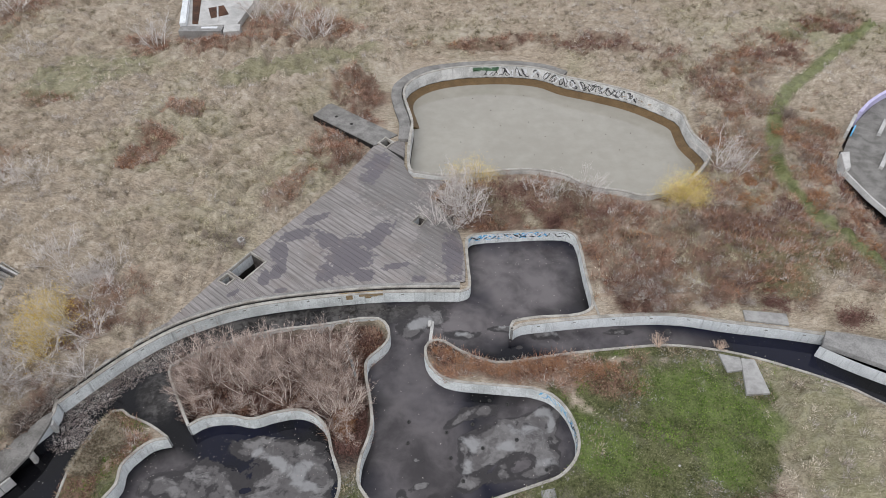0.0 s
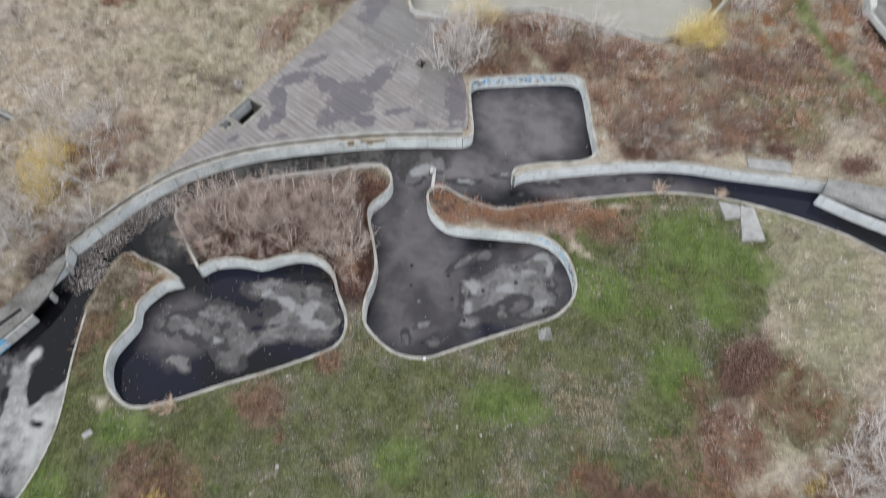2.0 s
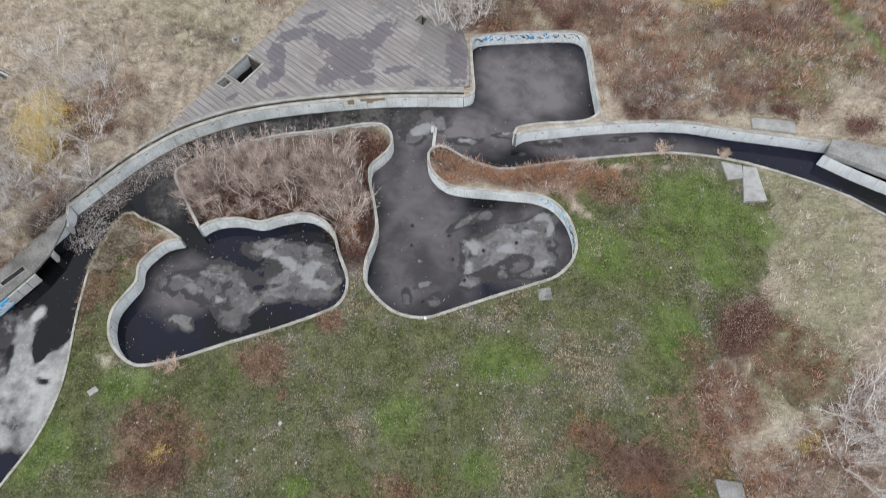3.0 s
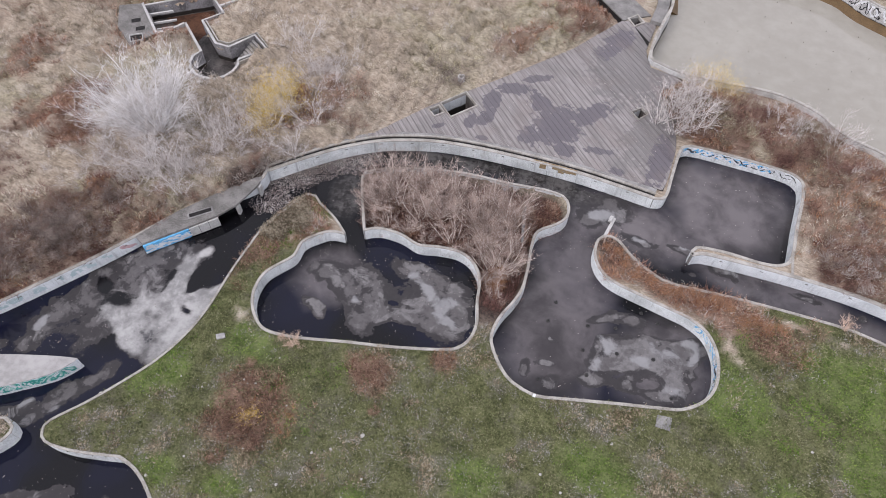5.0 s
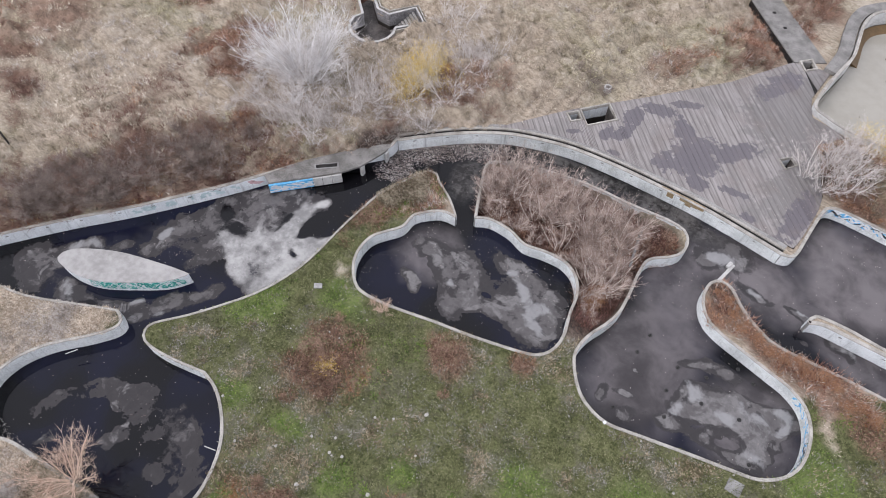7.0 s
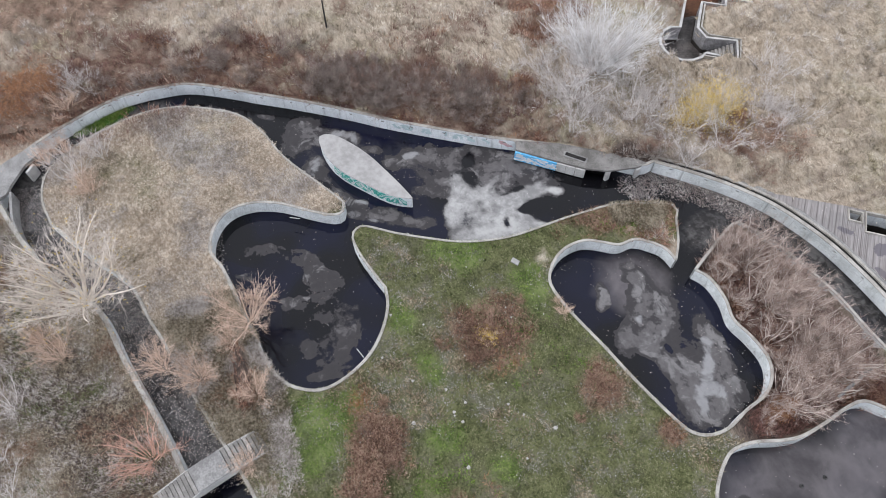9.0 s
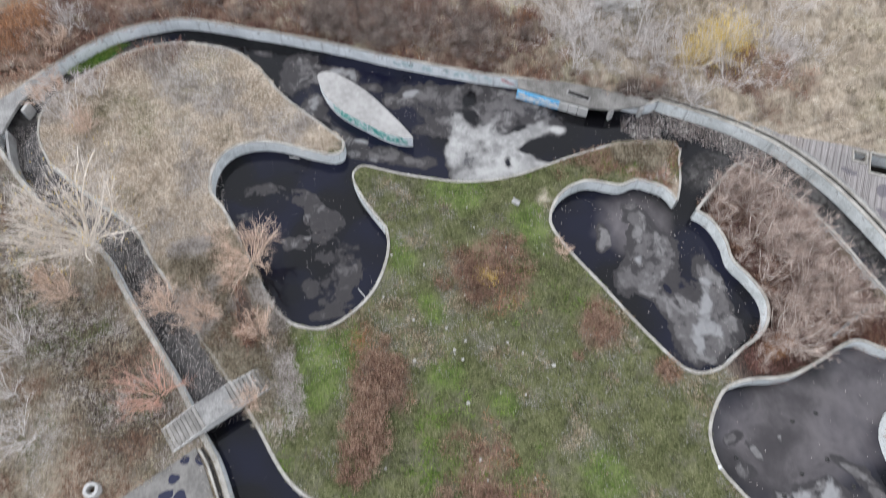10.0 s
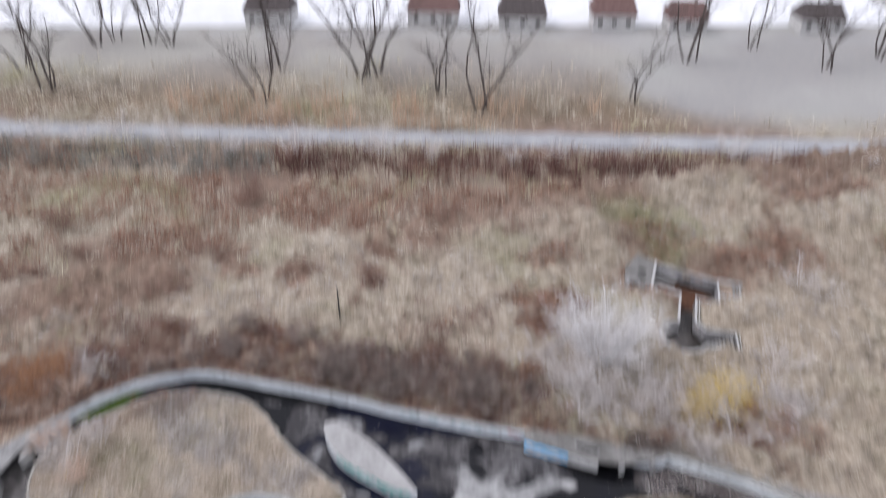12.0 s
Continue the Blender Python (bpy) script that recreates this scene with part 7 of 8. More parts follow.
plant(pink, [(-20.7, 30.4, 0.6), (-20.0, 29.2, 0.55), (-19.2, 27.9, 0.5), (-17.9, 28.2, 0.55), (-16.2, 28.4, 0.55), (-14.4, 28.2, 0.5), (-10.8, 28.8, 0.5), (-7.8, 26.6, 0.45), (-7.0, 25.4, 0.4), (-7.2, 30.2, 0.5)], rnd, 0.9, 1.15)
pale = kinds_of(*[shrub_kind("pale_shrub", 200 + k, BARK_PALE, "leafless whitish shrub beside the outer wall", "shrub", 9, 3.5, 0.65, 0.038, 0, 11, 7, group="pale shrubs", fine_by=0.7) for k in range(3)])
plant(pale, scatter([(-44, 22), (-36, 18.5), (-30.5, 28), (-25.5, 35), (-28, 42), (-38, 36), (-44, 30)], 34, rnd, 0.9), rnd)
plant(pale, [(-38.5, 24.5, 1.9), (-35.5, 24.0, 1.4), (-34.5, 28.5, 1.3), (-28.8, 38.2, 1.1), (-34.8, 42.2, 1.2), (-43.9, 53.3, 1.2), (-41.7, 54.2, 1.0), (0.8, 50.4, 1.2), (-0.6, 48.6, 1.0), (2.4, 49.0, 1.1),
             (1.4, 52.6, 1.0), (14.6, 52.4, 0.9), (29.2, 57.6, 1.2), (30.0, 55.8, 1.0), (-17.3, 84, 1.6), (-22, 88, 1.4), (-38.2, 82.4, 1.3), (-26.2, 91, 1.6), (-16.9, -23.4, 1.1), (-19.9, -24.0, 1.0), (-23.3, -23.5, 1.0),
             (-42.8, -18.5, 1.1), (-44.5, -16.5, 0.9), (26.8, 11.7, 1.1), (28.5, 13.0, 1.0), (-31.2, 39.5, 1.0), (-52.8, 78, 1.3)], rnd, 0.9, 1.1)
tan = kinds_of(*[shrub_kind("tan_shrub", 300 + k, BARK_TAN, "leafless sandy-coloured shrub at the water's edge", "shrub", 18, 2.8, 1.0, 0.04, 0, 12, 7, group="tan shrubs", fine_by=0.6) for k in range(2)])
plant(tan, [(-25.1, -6.9, 1.40), (-23.4, -13.4, 0.98), (-21.7, -10.9, 0.86), (-14.7, -8.7, 0.55), (-19.4, -7.4, 0.80), (-26.4, -20.2, 0.94), (-24.0, -8.6, 0.55), (-28.0, -21.6, 0.70), (-46, -19.6, 0.70), (-45.2, -21.0, 0.62), (-50.8, -19.2, 0.78), (-41.0, -17.6, 0.70), (-18.7, 15.2, 0.36), (-19.7, 15.2, 0.26), (17.6, 34.0, 0.35), (22.6, 33.6, 0.30)], rnd, 0.9, 1.1)
copper = kinds_of(shrub_kind("copper_shrub", 310, BARK_COPPER, "leafless copper-tinted shrub beside a footbridge", "shrub", 18, 2.6, 1.0, 0.042, 0, 10, 5, fine_by=0.6))
plant(copper, [(-17.0, -14.7, 1.25)], rnd, 1, 1)
bushes = kinds_of(*[shrub_kind("russet_bush", 320 + k, BARK_RED, "low bush with withered russet leaves on the lawn", "bush", 11, 1.1, 0.9, 0.015, 0, 8, 4, 900, WITHERED, 0.045, "russet bushes", "withered russet leaves") for k in range(3)])
plant(bushes, [(-12.0, -2.0, 1.1), (-11.2, -2.8, 1.0), (-9.4, -1.2, 1.0), (-8.4, -2.4, 0.9), (-13.4, -1.6, 0.9), (-12.6, 0.6, 1.0), (-14.8, 0.2, 0.9), (-7.6, -3.2, 0.8), (-5.0, 1.6, 0.9), (-3.6, 0.4, 0.9), (-10.9, -1.4, 1.2), (-10.2, -2.0, 1.1), (-9.2, -2.3, 1.2), (-11.8, -0.8, 1.1), (-12.4, -1.4, 1.0), (-13.2, -0.5, 1.1), (-13.6, 0.4, 1.0), (-14.1, 1.0, 0.9), (-8.2, -3.8, 0.9), (-9.6, -3.2, 1.0), (-10.0, -1.0, 0.8), (-4.3, 0.9, 1.0)], rnd)
plant(bushes, [(-16.1, 0.8, 0.8), (-15.0, -0.2, 0.9), (-18.9, 6.0, 0.8), (-18.4, 8.4, 1.0), (-19.2, 9.4, 1.0), (-17.6, 9.0, 0.9), (-19.8, 8.4, 0.8), (-18.0, 10.4, 0.9), (-17.2, 7.8, 0.7), (-12.7, 15.6, 0.9), (-13.4, 15.2, 0.8), (-12.0, 15.9, 0.8), (-3.6, 4.7, 1.0), (-2.8, 5.4, 0.9), (-4.6, 4.2, 0.9), (12.2, 8.8, 1.1), (11.2, 9.2, 1.0), (13.0, 8.2, 1.0), (-8.3, 18.4, 0.7), (9.6, 10.8, 0.8), (-11.0, 13.2, 0.6), (-20.6, 12.6, 0.6)], rnd)
big = kinds_of(shrub_kind("bare_tree", 401, BARK_CREAM, "spreading cream-barked tree with a few yellow leaves over a dry canal", "tree", 18, 6.4, 1.15, 0.105, 0.6, 15, 9, 420, YELLOW_LEAF, 0.07, fine_by=0.5))
plant(big, [(-29.9, -18.0, 1.05)], rnd, 1, 1)
broad = kinds_of(shrub_kind("white_tree", 402, BARK_WHITE, "wide white-branched leafless tree in the meadow", "tree", 34, 7.4, 0.76, 0.072, 0.5, 14, 8, fine_by=0.5))
plant(pale, [(0.2, 51.6, 0.9), (1.6, 50.0, 1.0), (1.0, 48.0, 0.8), (9.5, 52.6, 0.9), (11, 52.2, 0.8)], rnd, 0.95, 1.05)
plant(pale, scatter(SHRUBBERY, 18, rnd, 0.75), rnd)
plant(broad, [(-40.0, 27.3, 1.08)], rnd, 1, 1)
gold = kinds_of(*[shrub_kind("yellow_tree", 500 + k, BARK_PALE, "small tree with sparse yellow leaves", "tree", 8, 3.4, 0.6, 0.036, 0.4, 9, 5, 1700, YELLOW_LEAF, 0.05, "yellow trees", reach=0.2) for k in range(2)])
plant(gold, [(-32.6, 33.6, 1.0), (-31.6, 35.3, 1.1), (-32.9, 35.2, 0.9), (3.2, 54.2, 0.8), (4.6, 54.6, 0.5), (1.2, 55.4, 0.5), (-32.0, 32.0, 0.8)], rnd, 0.95, 1.05)
willow = kinds_of(shrub_kind("yellow_shrub", 520, BARK_TAN, "dense yellow-leaved willow shrub beside a basin", "shrub", 16, 2.9, 0.9, 0.024, 0, 12, 6, 9000, OLIVE_LEAF, 0.045, reach=0.15))
plant(willow, [(23.8, 51.8, 1.1)], rnd, 1, 1)
small_gold = kinds_of(shrub_kind("yellow_weed", 521, BARK_TAN, "small yellowish shrub on the lawn", "shrub", 12, 0.9, 0.9, 0.018, 0, 7, 3, 160, YELLOW_LEAF, 0.045, "yellow weeds"))
plant(small_gold, [(-18.4, 9.2, 1.1), (-18.5, 9.5, 0.9), (-18.9, 9.0, 0.8)], rnd, 1, 1)
red = kinds_of(*[shrub_kind("red_shrub", 600 + k, BARK_RED, "low reddish-brown leafless shrub", "shrub", 12, 1.7, 0.85, 0.017, 0, 10, 6, group="red shrubs") for k in range(3)])
plant(red, scatter([(3, 48.5), (12, 48.5), (14, 47), (14, 38), (24, 37), (30, 42), (30, 52), (19, 51.5), (8, 55), (3, 54)], 60, rnd), rnd)
plant(red, scatter([(-48.5, 6), (-45, 4.5), (-37, 17.5), (-40, 21), (-46, 14)], 64, rnd, 1.15), rnd)
plant(red, scatter([(-0.5, 46.5), (1.8, 45.5), (3.5, 48.8), (4, 54.5), (0.4, 55), (-0.6, 50)], 14, rnd, 0.9), rnd)
plant(red, scatter(SHRUBBERY, 34, rnd, 0.95), rnd)
plant(red, [(-46.2, 23.2, 1.4), (-47.2, 24.2, 1.5), (-48.0, 25.2, 1.4), (-46.8, 25.4, 1.4), (-47.8, 23.4, 1.3), (-45.6, 24.6, 1.3)], rnd, 0.95, 1.05)
plant(red, scatter([(-16, 52), (-14, 52), (-8.5, 60), (-12, 64)], 8, rnd) + scatter([(-13, 69), (-8, 66), (-6.4, 71), (-7, 75), (-11, 74)], 14, rnd) + scatter([(-51, 28), (-47, 24), (-46, 27), (-50, 30)], 10, rnd, 1.2), rnd)
plant(red, [(21.1, 17.7, 1.3), (20.2, 17.2, 1.1), (21.9, 18.4, 1.1), (21.3, 16.8, 1.0), (12.5, 8.7, 1.0), (11.5, 9.4, 0.9), (13.6, 9.0, 1.0), (-13.5, -0.6, 0.6), (-14.6, -0.8, 0.6), (-12.2, 0.2, 0.6), (-13.2, 0.5, 0.55), (-15.8, -1.0, 0.5), (-11.4, 0.6, 0.5), (-19.4, 9.6, 0.5), (-17.4, 8.4, 0.5), (-19.2, 8.0, 0.5), (-3.6, 4.8, 0.8), (-2.6, 4.2, 0.8)], rnd)
fiery = kinds_of(shrub_kind("orange_bush", 330, BARK_RED, "leafless orange-red bush outside the outer wall", "bush", 12, 1.9, 0.8, 0.02, 0, 9, 5, 1100, ORANGE_WEED, 0.055, "orange bushes", "withered orange leaves"))
plant(fiery, [(-51.4, -23.0, 1.3), (-52.7, -21.2, 1.3), (-52.9, -23.9, 1.4), (-53.9, -22.2, 1.3), (-54.8, -24.6, 1.3), (-53.4, -20.2, 1.0), (-55.2, -21.0, 1.0), (-52.4, -25.6, 1.1), (-46.5, 23.6, 0.9), (-47.4, 24.8, 0.9), (36.5, 47.5, 0.6), (38, 52, 0.6), (34.5, 57, 0.6), (33, 62.5, 0.6), (40.5, 49.5, 0.5), (43.2, 62.9, 0.7)], rnd)
seedy = kinds_of(shrub_kind("dark_bush", 340, BARK_RED, "dense dark red bush flecked with pale seed heads", "bush", 22, 2.2, 0.95, 0.018, 0, 12, 7, 3600, SEED_HEAD, 0.05, "", "dark leaves and pale seed heads", reach=0.14))
plant(seedy, [(21.0, 18.3, 1.1), (20.0, 17.2, 0.7), (22.2, 19.2, 0.75)], rnd, 1, 1)
plant(red, [(20.0, 16.8, 1.0), (22.2, 17.4, 1.0), (22.6, 14.6, 1.2), (23.6, 13.4, 1.1), (19.6, 15.4, 1.0)], rnd, 0.9, 1.1)
plant(red, [(12.6, 8.6, 1.3), (11.0, 9.0, 1.2), (13.9, 8.4, 1.2), (14.4, 7.2, 1.1), (10.0, 10.0, 1.0), (12.0, 7.4, 1.2)], rnd, 0.9, 1.1)
plant(fiery, [(12.9, 8.2, 0.6), (13.6, 7.4, 0.55), (11.9, 7.8, 0.5), (12.2, 31.0, 0.5), (10.5, 30.8, 0.45), (8.5, 31.8, 0.5), (6.6, 31.9, 0.4)], rnd, 0.9, 1.1)
plant(fiery, [(0.3, 33.0, 0.35), (1.2, 32.3, 0.4), (2.2, 31.6, 0.42), (3.4, 31.4, 0.45), (4.6, 31.2, 0.45), (5.6, 31.4, 0.4), (7.4, 31.2, 0.42), (9.4, 31.6, 0.4), (11.2, 31.4, 0.42), (13.4, 31.6, 0.4), (-0.6, 33.2, 0.3)], rnd, 0.9, 1.1)
plant(fiery, [(33.5, 47, 0.5), (36.8, 49.5, 0.6), (39.2, 46.5, 0.5), (34.2, 52.5, 0.55), (38.6, 55.6, 0.6), (40.2, 58.8, 0.5), (37.6, 60.8, 0.5), (41.5, 64.5, 0.55), (39.5, 67.5, 0.5), (33.6, 66.0, 0.6), (31.6, 68.5, 0.5), (44.5, 70.5, 0.6), (29.6, 63.8, 0.6), (28.2, 76.5, 0.5), (22.5, 80.5, 0.5)], rnd, 0.9, 1.2)
plant(willow, [(23.2, 10.2, 0.5), (23.4, 9.2, 0.4)], rnd, 1, 1)
plant(pale, [(27.6, 11.6, 1.7), (25.6, 9.4, 1.3), (29.2, 9.8, 1.4)], rnd, 1, 1)
brown = kinds_of(*[shrub_kind("brown_shrub", 640 + k, BARK_BROWN, "dense grey-brown leafless shrub in rough grass", "shrub", 16, 1.8, 0.9, 0.016, 0, 12, 7, group="brown shrubs") for k in range(3)])
plant(brown, scatter([(-49, 3), (-46.5, 1.5), (-36.8, 17.2), (-39.5, 21), (-45, 12)], 70, rnd, 1.2), rnd)
plant(pale, [(-52.4, -17.2, 0.8), (-53.4, -18.2, 0.8), (-51.9, -18.6, 0.6)], rnd, 0.9, 1.1)
plant(brown, scatter([(-54, -18), (-50.8, -16), (-51.2, -10), (-48.6, -2), (-52, 4), (-57, -6)], 26, rnd, 0.95), rnd)
plant(brown, scatter([(14.5, 38.5), (30, 37.2), (44, 36), (45, 46), (30, 50), (15, 48)], 30, rnd, 0.85), rnd)
plant(brown, scatter([(-25, 37), (-23.2, 37.2), (-17.5, 46.5), (-20, 52), (-30, 46), (-30, 41)], 26, rnd, 0.8), rnd)
plant(brown, scatter([(30, 56), (40, 56), (41, 70), (34, 78), (29, 72)], 16, rnd, 0.8), rnd)
plant(pale, scatter([(14.5, 38.5), (30, 37.2), (40, 38), (36, 46), (22, 46)], 8, rnd, 0.4), rnd)
orange = kinds_of(*[shrub_kind("orange_weed_clump", 660 + k, BARK_RED, "rounded clump of orange-brown dried weeds", "weed clump", 18, 1.0, 1.0, 0.012, 0, 9, 4, 1500, ORANGE_WEED, 0.055, "orange weed clumps", "dried orange leaves", reach=0.16) for k in range(2)])
plant(orange, [(32.6, 46.8, 1.2), (33.3, 45.9, 1.0), (34.7, 46.3, 1.0), (34.2, 48.9, 0.9), (32.8, 49.6, 1.1), (31.8, 51.1, 1.0), (33.3, 53.7, 1.0), (31.3, 54.2, 1.0), (33.0, 60.3, 1.2), (29.9, 56.9, 1.1), (32.9, 62.7, 1.0), (30.2, 60.9, 1.0), (38.7, 62.1, 1.0), (39.4, 59.8, 1.1), (39.0, 56.4, 1.1),
               (37.0, 56.9, 0.8), (39.1, 47.8, 1.1), (39.0, 45.0, 1.1), (38.1, 45.9, 0.9), (37.2, 51.1, 0.9), (34.6, 60.9, 0.7), (37.2, 63.3, 1.0), (28.4, 53.6, 1.0), (29.8, 51.1, 1.0), (42.1, 64.6, 1.0), (38.7, 49.7, 1.1), (40.2, 64.6, 1.0)], rnd)
plant(orange, [(x, y, size) for x, y, size in scatter([(27, 52), (33, 47), (41, 45), (42, 58), (45, 68), (40, 76), (27, 80), (30, 66)], 54, rnd, 0.85) if near_path(np.array([x]), np.array([y]), PATHS, 1.0)[0] < 0.2], rnd)
plant(orange, [(-7.6, 27.3, 0.90), (-7.3, 26.6, 0.80), (-7.8, 28.0, 0.80), (-7.3, 25.6, 0.60), (-8.0, 26.7, 0.70)], rnd)
maroon = kinds_of(*[shrub_kind("maroon_weed_clump", 670 + k, BARK_RED, "dense clump of dark maroon weeds", "weed clump", 20, 1.2, 0.95, 0.012, 0, 9, 4, 1300, DARK_WEED, 0.05, "maroon weed clumps", "dried maroon leaves", reach=0.14) for k in range(2)])
plant(maroon, [(13.2, 50.0, 1.0), (14.7, 49.0, 1.1), (16.5, 49.5, 1.1), (18.0, 49.1, 1.0), (16.6, 44.0, 1.0), (16.7, 42.7, 1.0), (12.2, 50.5, 1.1), (15.1, 40.2, 0.8), (15.5, 38.6, 0.7), (24.1, 43.6, 0.8), (19.1, 47.6, 1.0), (28.2, 38.3, 1.0), (29.3, 37.9, 1.0), (34.1, 36.4, 1.2), (35.1, 36.8, 1.2), (9.6, 51.6, 1.1), (7.8, 50.8, 1.0), (5.6, 51.4, 1.0)], rnd)
plant(maroon, scatter([(4, 49), (14, 48), (21, 47), (20, 51), (8, 54), (3.4, 53)], 22, rnd, 0.9), rnd)
greyish = kinds_of(*[shrub_kind("grey_weed_clump", 680 + k, BARK_PALE, "bleached grey clump of dry weeds", "weed clump", 18, 0.95, 1.0, 0.012, 0, 9, 4, 900, GREY_WEED, 0.045, "grey weed clumps", "bleached dry leaves", reach=0.16) for k in range(2)])
plant(greyish, [(17.8, 40.2, 1.0), (18.6, 39.4, 1.1), (19.7, 40.6, 1.0), (20.4, 39.4, 1.0), (17.0, 39.0, 0.9), (21.5, 40.2, 1.0), (22.4, 39.0, 1.0), (18.6, 37.8, 0.8), (31.6, 39.5, 1.0), (33.0, 40.3, 1.0), (34.6, 39.5, 1.0), (30.8, 37.9, 0.9), (28.6, 39.5, 0.9)], rnd)
plant(greyish, scatter([(17, 38), (34, 38), (36, 43), (24, 44), (18, 43)], 16, rnd, 0.9), rnd)
plant(red, scatter([(-19, 29), (-15, 29.5), (-8, 29), (-7, 34), (-16, 33.4), (-20, 31.6)], 26, rnd, 0.95), rnd)
tall = kinds_of(*[shrub_kind("tall_tree", 700 + k, BARK_DARK, "tall leafless tree with several trunks beyond the country road", "tree", 3 + k % 2, 18, 0.16, 0.24, 0, 8, 5, group="trees beyond the road", fine_by=0.55) for k in range(3)])
plant(tall, [(-143.4, -40.5, 0.9), (-132.0, -33.4, 1.0), (-153.7, -27.8, 1.0), (-157.4, -24.2, 0.8), (-152.6, -17.6, 0.9), (-149.4, -13.6, 1.0), (-115.9, 1.5, 0.9), (-129.2, 6.6, 0.8), (-121.7, 20.7, 1.15),
             (-122.2, 24.3, 1.1), (-110.8, 32.4, 0.7), (-101.3, 37.0, 1.0), (-97.2, 63.8, 0.75), (-109.7, 82.4, 1.0), (-113.5, 99.5, 0.8), (-99.3, 105.9, 0.9), (-101.8, 120.3, 1.0)], rnd, 0.95, 1.05)
plant(pale, [(-86.5 + 0.36 * k + rnd.uniform(-2, 2), 28 + k + rnd.uniform(-2, 2), rnd.uniform(0.9, 1.5)) for k in (-62, -55, -49, -41, -30, -22, -12, -3, 8, 14, 25, 38, 44, 57, 66, 72)], rnd, 0.9, 1.1)
clumps = [(-61.3, 1.4, 1.6), (-64.1, 12.8, 1.4), (-64.1, -20.0, 1.3), (-64.8, -12.2, 1.5), (-68.1, 20.9, 1.6), (-49.7, 12.4, 1.3), (-53.8, 21.0, 1.2), (-81.9, -24.8, 1.8), (-82.2, -1.4, 1.9), (-74.7, -22.5, 1.6),
          (-62.1, 7.8, 1.3), (-61.3, 34.6, 1.3), (-52.8, 54.6, 1.2), (-55.9, -11.3, 1.2), (-52.5, 3.2, 1.2), (-72.3, -26.3, 1.6), (-69.6, -5.5, 1.5), (-62.9, 29.3, 1.4), (-57.3, 71.1, 1.6), (-59.5, 40.5, 1.2), (-54.9, 8.9, 1.2)]
plant(red, [(x + rnd.uniform(-2.2, 2.2), y + rnd.uniform(-2.2, 2.2), size * rnd.uniform(0.7, 1.1)) for x, y, size in clumps for _ in range(3)], rnd, 0.9, 1.1)


# ---- grass, weeds, reeds and fallen leaves ----
def blades(x, y, z, per, length, width, tilt, radius, lean=None, seed=1):
    """Thin three-cornered blades round each centre."""
    rng = np.random.default_rng(seed)
    n = len(x) * per
    cx, cy, cz = np.repeat(x, per), np.repeat(y, per), np.repeat(z, per)
    size = np.repeat(length, per) if np.ndim(length) else length
    a = rng.uniform(0, 6.2832, n)
    r = radius * np.sqrt(rng.uniform(0, 1, n))
    bx, by = cx + r * np.cos(a), cy + r * np.sin(a)
    head = a + rng.normal(0, 0.7, n)
    if lean is not None:
        head = np.repeat(lean, per) + rng.normal(0, 0.6, n)
    t = np.clip(rng.normal(tilt, 0.2, n), 0.05, 0.98)
    ln = size * rng.uniform(0.6, 1.3, n)
    tip = np.stack([bx + np.cos(head) * t * ln, by + np.sin(head) * t * ln, cz + np.sqrt(1 - t * t) * ln], 1)
    w = width * rng.uniform(0.6, 1.4, n)
    low = np.stack([bx, by, cz - 0.03], 1)
    side = np.stack([-np.sin(head) * w, np.cos(head) * w, np.zeros(n)], 1)
    verts = np.stack([low - side, low + side, tip], 1).reshape(-1, 3)
    return verts.astype(np.float32)


def stuff(name, verts, material, label, category, corners=3):
    me = bpy.data.meshes.new(name)
    n = len(verts) // corners
    me.vertices.add(len(verts))
    me.vertices.foreach_set("co", verts.ravel())
    me.loops.add(len(verts))
    me.loops.foreach_set("vertex_index", np.arange(len(verts), dtype=np.int32))
    me.polygons.add(n)
    me.polygons.foreach_set("loop_start", np.arange(0, len(verts), corners, dtype=np.int32))
    me.update(calc_edges=True)
    me.materials.append(material)
    tagged(new(name, me), label, category, kind="stuff")


def sown(count, x0, x1, y0, y1, seed, test):
    rng = np.random.default_rng(seed)
    x, y = rng.uniform(x0, x1, count), rng.uniform(y0, y1, count)
    keep = test(x, y, rng.uniform(0, 1, count))
    return x[keep], y[keep]




def flow(x, y):
    return 6.2832 * 1.4 * fbm(x * 0.07, y * 0.07, 51, 3)


def meadow(x, y, u):
    lawn, rust, fresh, bare, road = cover(x, y)
    free = ~built_over(x, y) & ~by_wall(x, y) & ~inside(MOUND, x, y)
    free &= ~((x > -3) & (x < 8) & (y > 30) & (y < 36))
    free &= ~((y < -10) & (x > -43) & (x < -8))
    return free & (u > np.maximum.reduce([lawn, 0.85 * rust, fresh, bare, road * 2])) & (near_path(x, y, PATHS, 0.7) < 0.3)


x, y = sown(60000, -70, 62, -33, 100, 61, meadow)
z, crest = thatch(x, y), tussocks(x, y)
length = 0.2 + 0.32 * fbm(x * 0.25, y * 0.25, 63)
# low spots get darker blades: the hollows' shade is put into the colour
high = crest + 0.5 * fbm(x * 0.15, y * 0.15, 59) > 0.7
for here, material, label, seed in ((high, DRY_GRASS, "pale combed dry meadow grass in rounded billows", 62), (~high, BROWN_SHADE_GRASS, "dry grass in the meadow hollows, shade put into its brown tone", 60)):
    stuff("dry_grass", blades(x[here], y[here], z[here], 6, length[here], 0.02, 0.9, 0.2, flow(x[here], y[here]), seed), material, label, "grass")
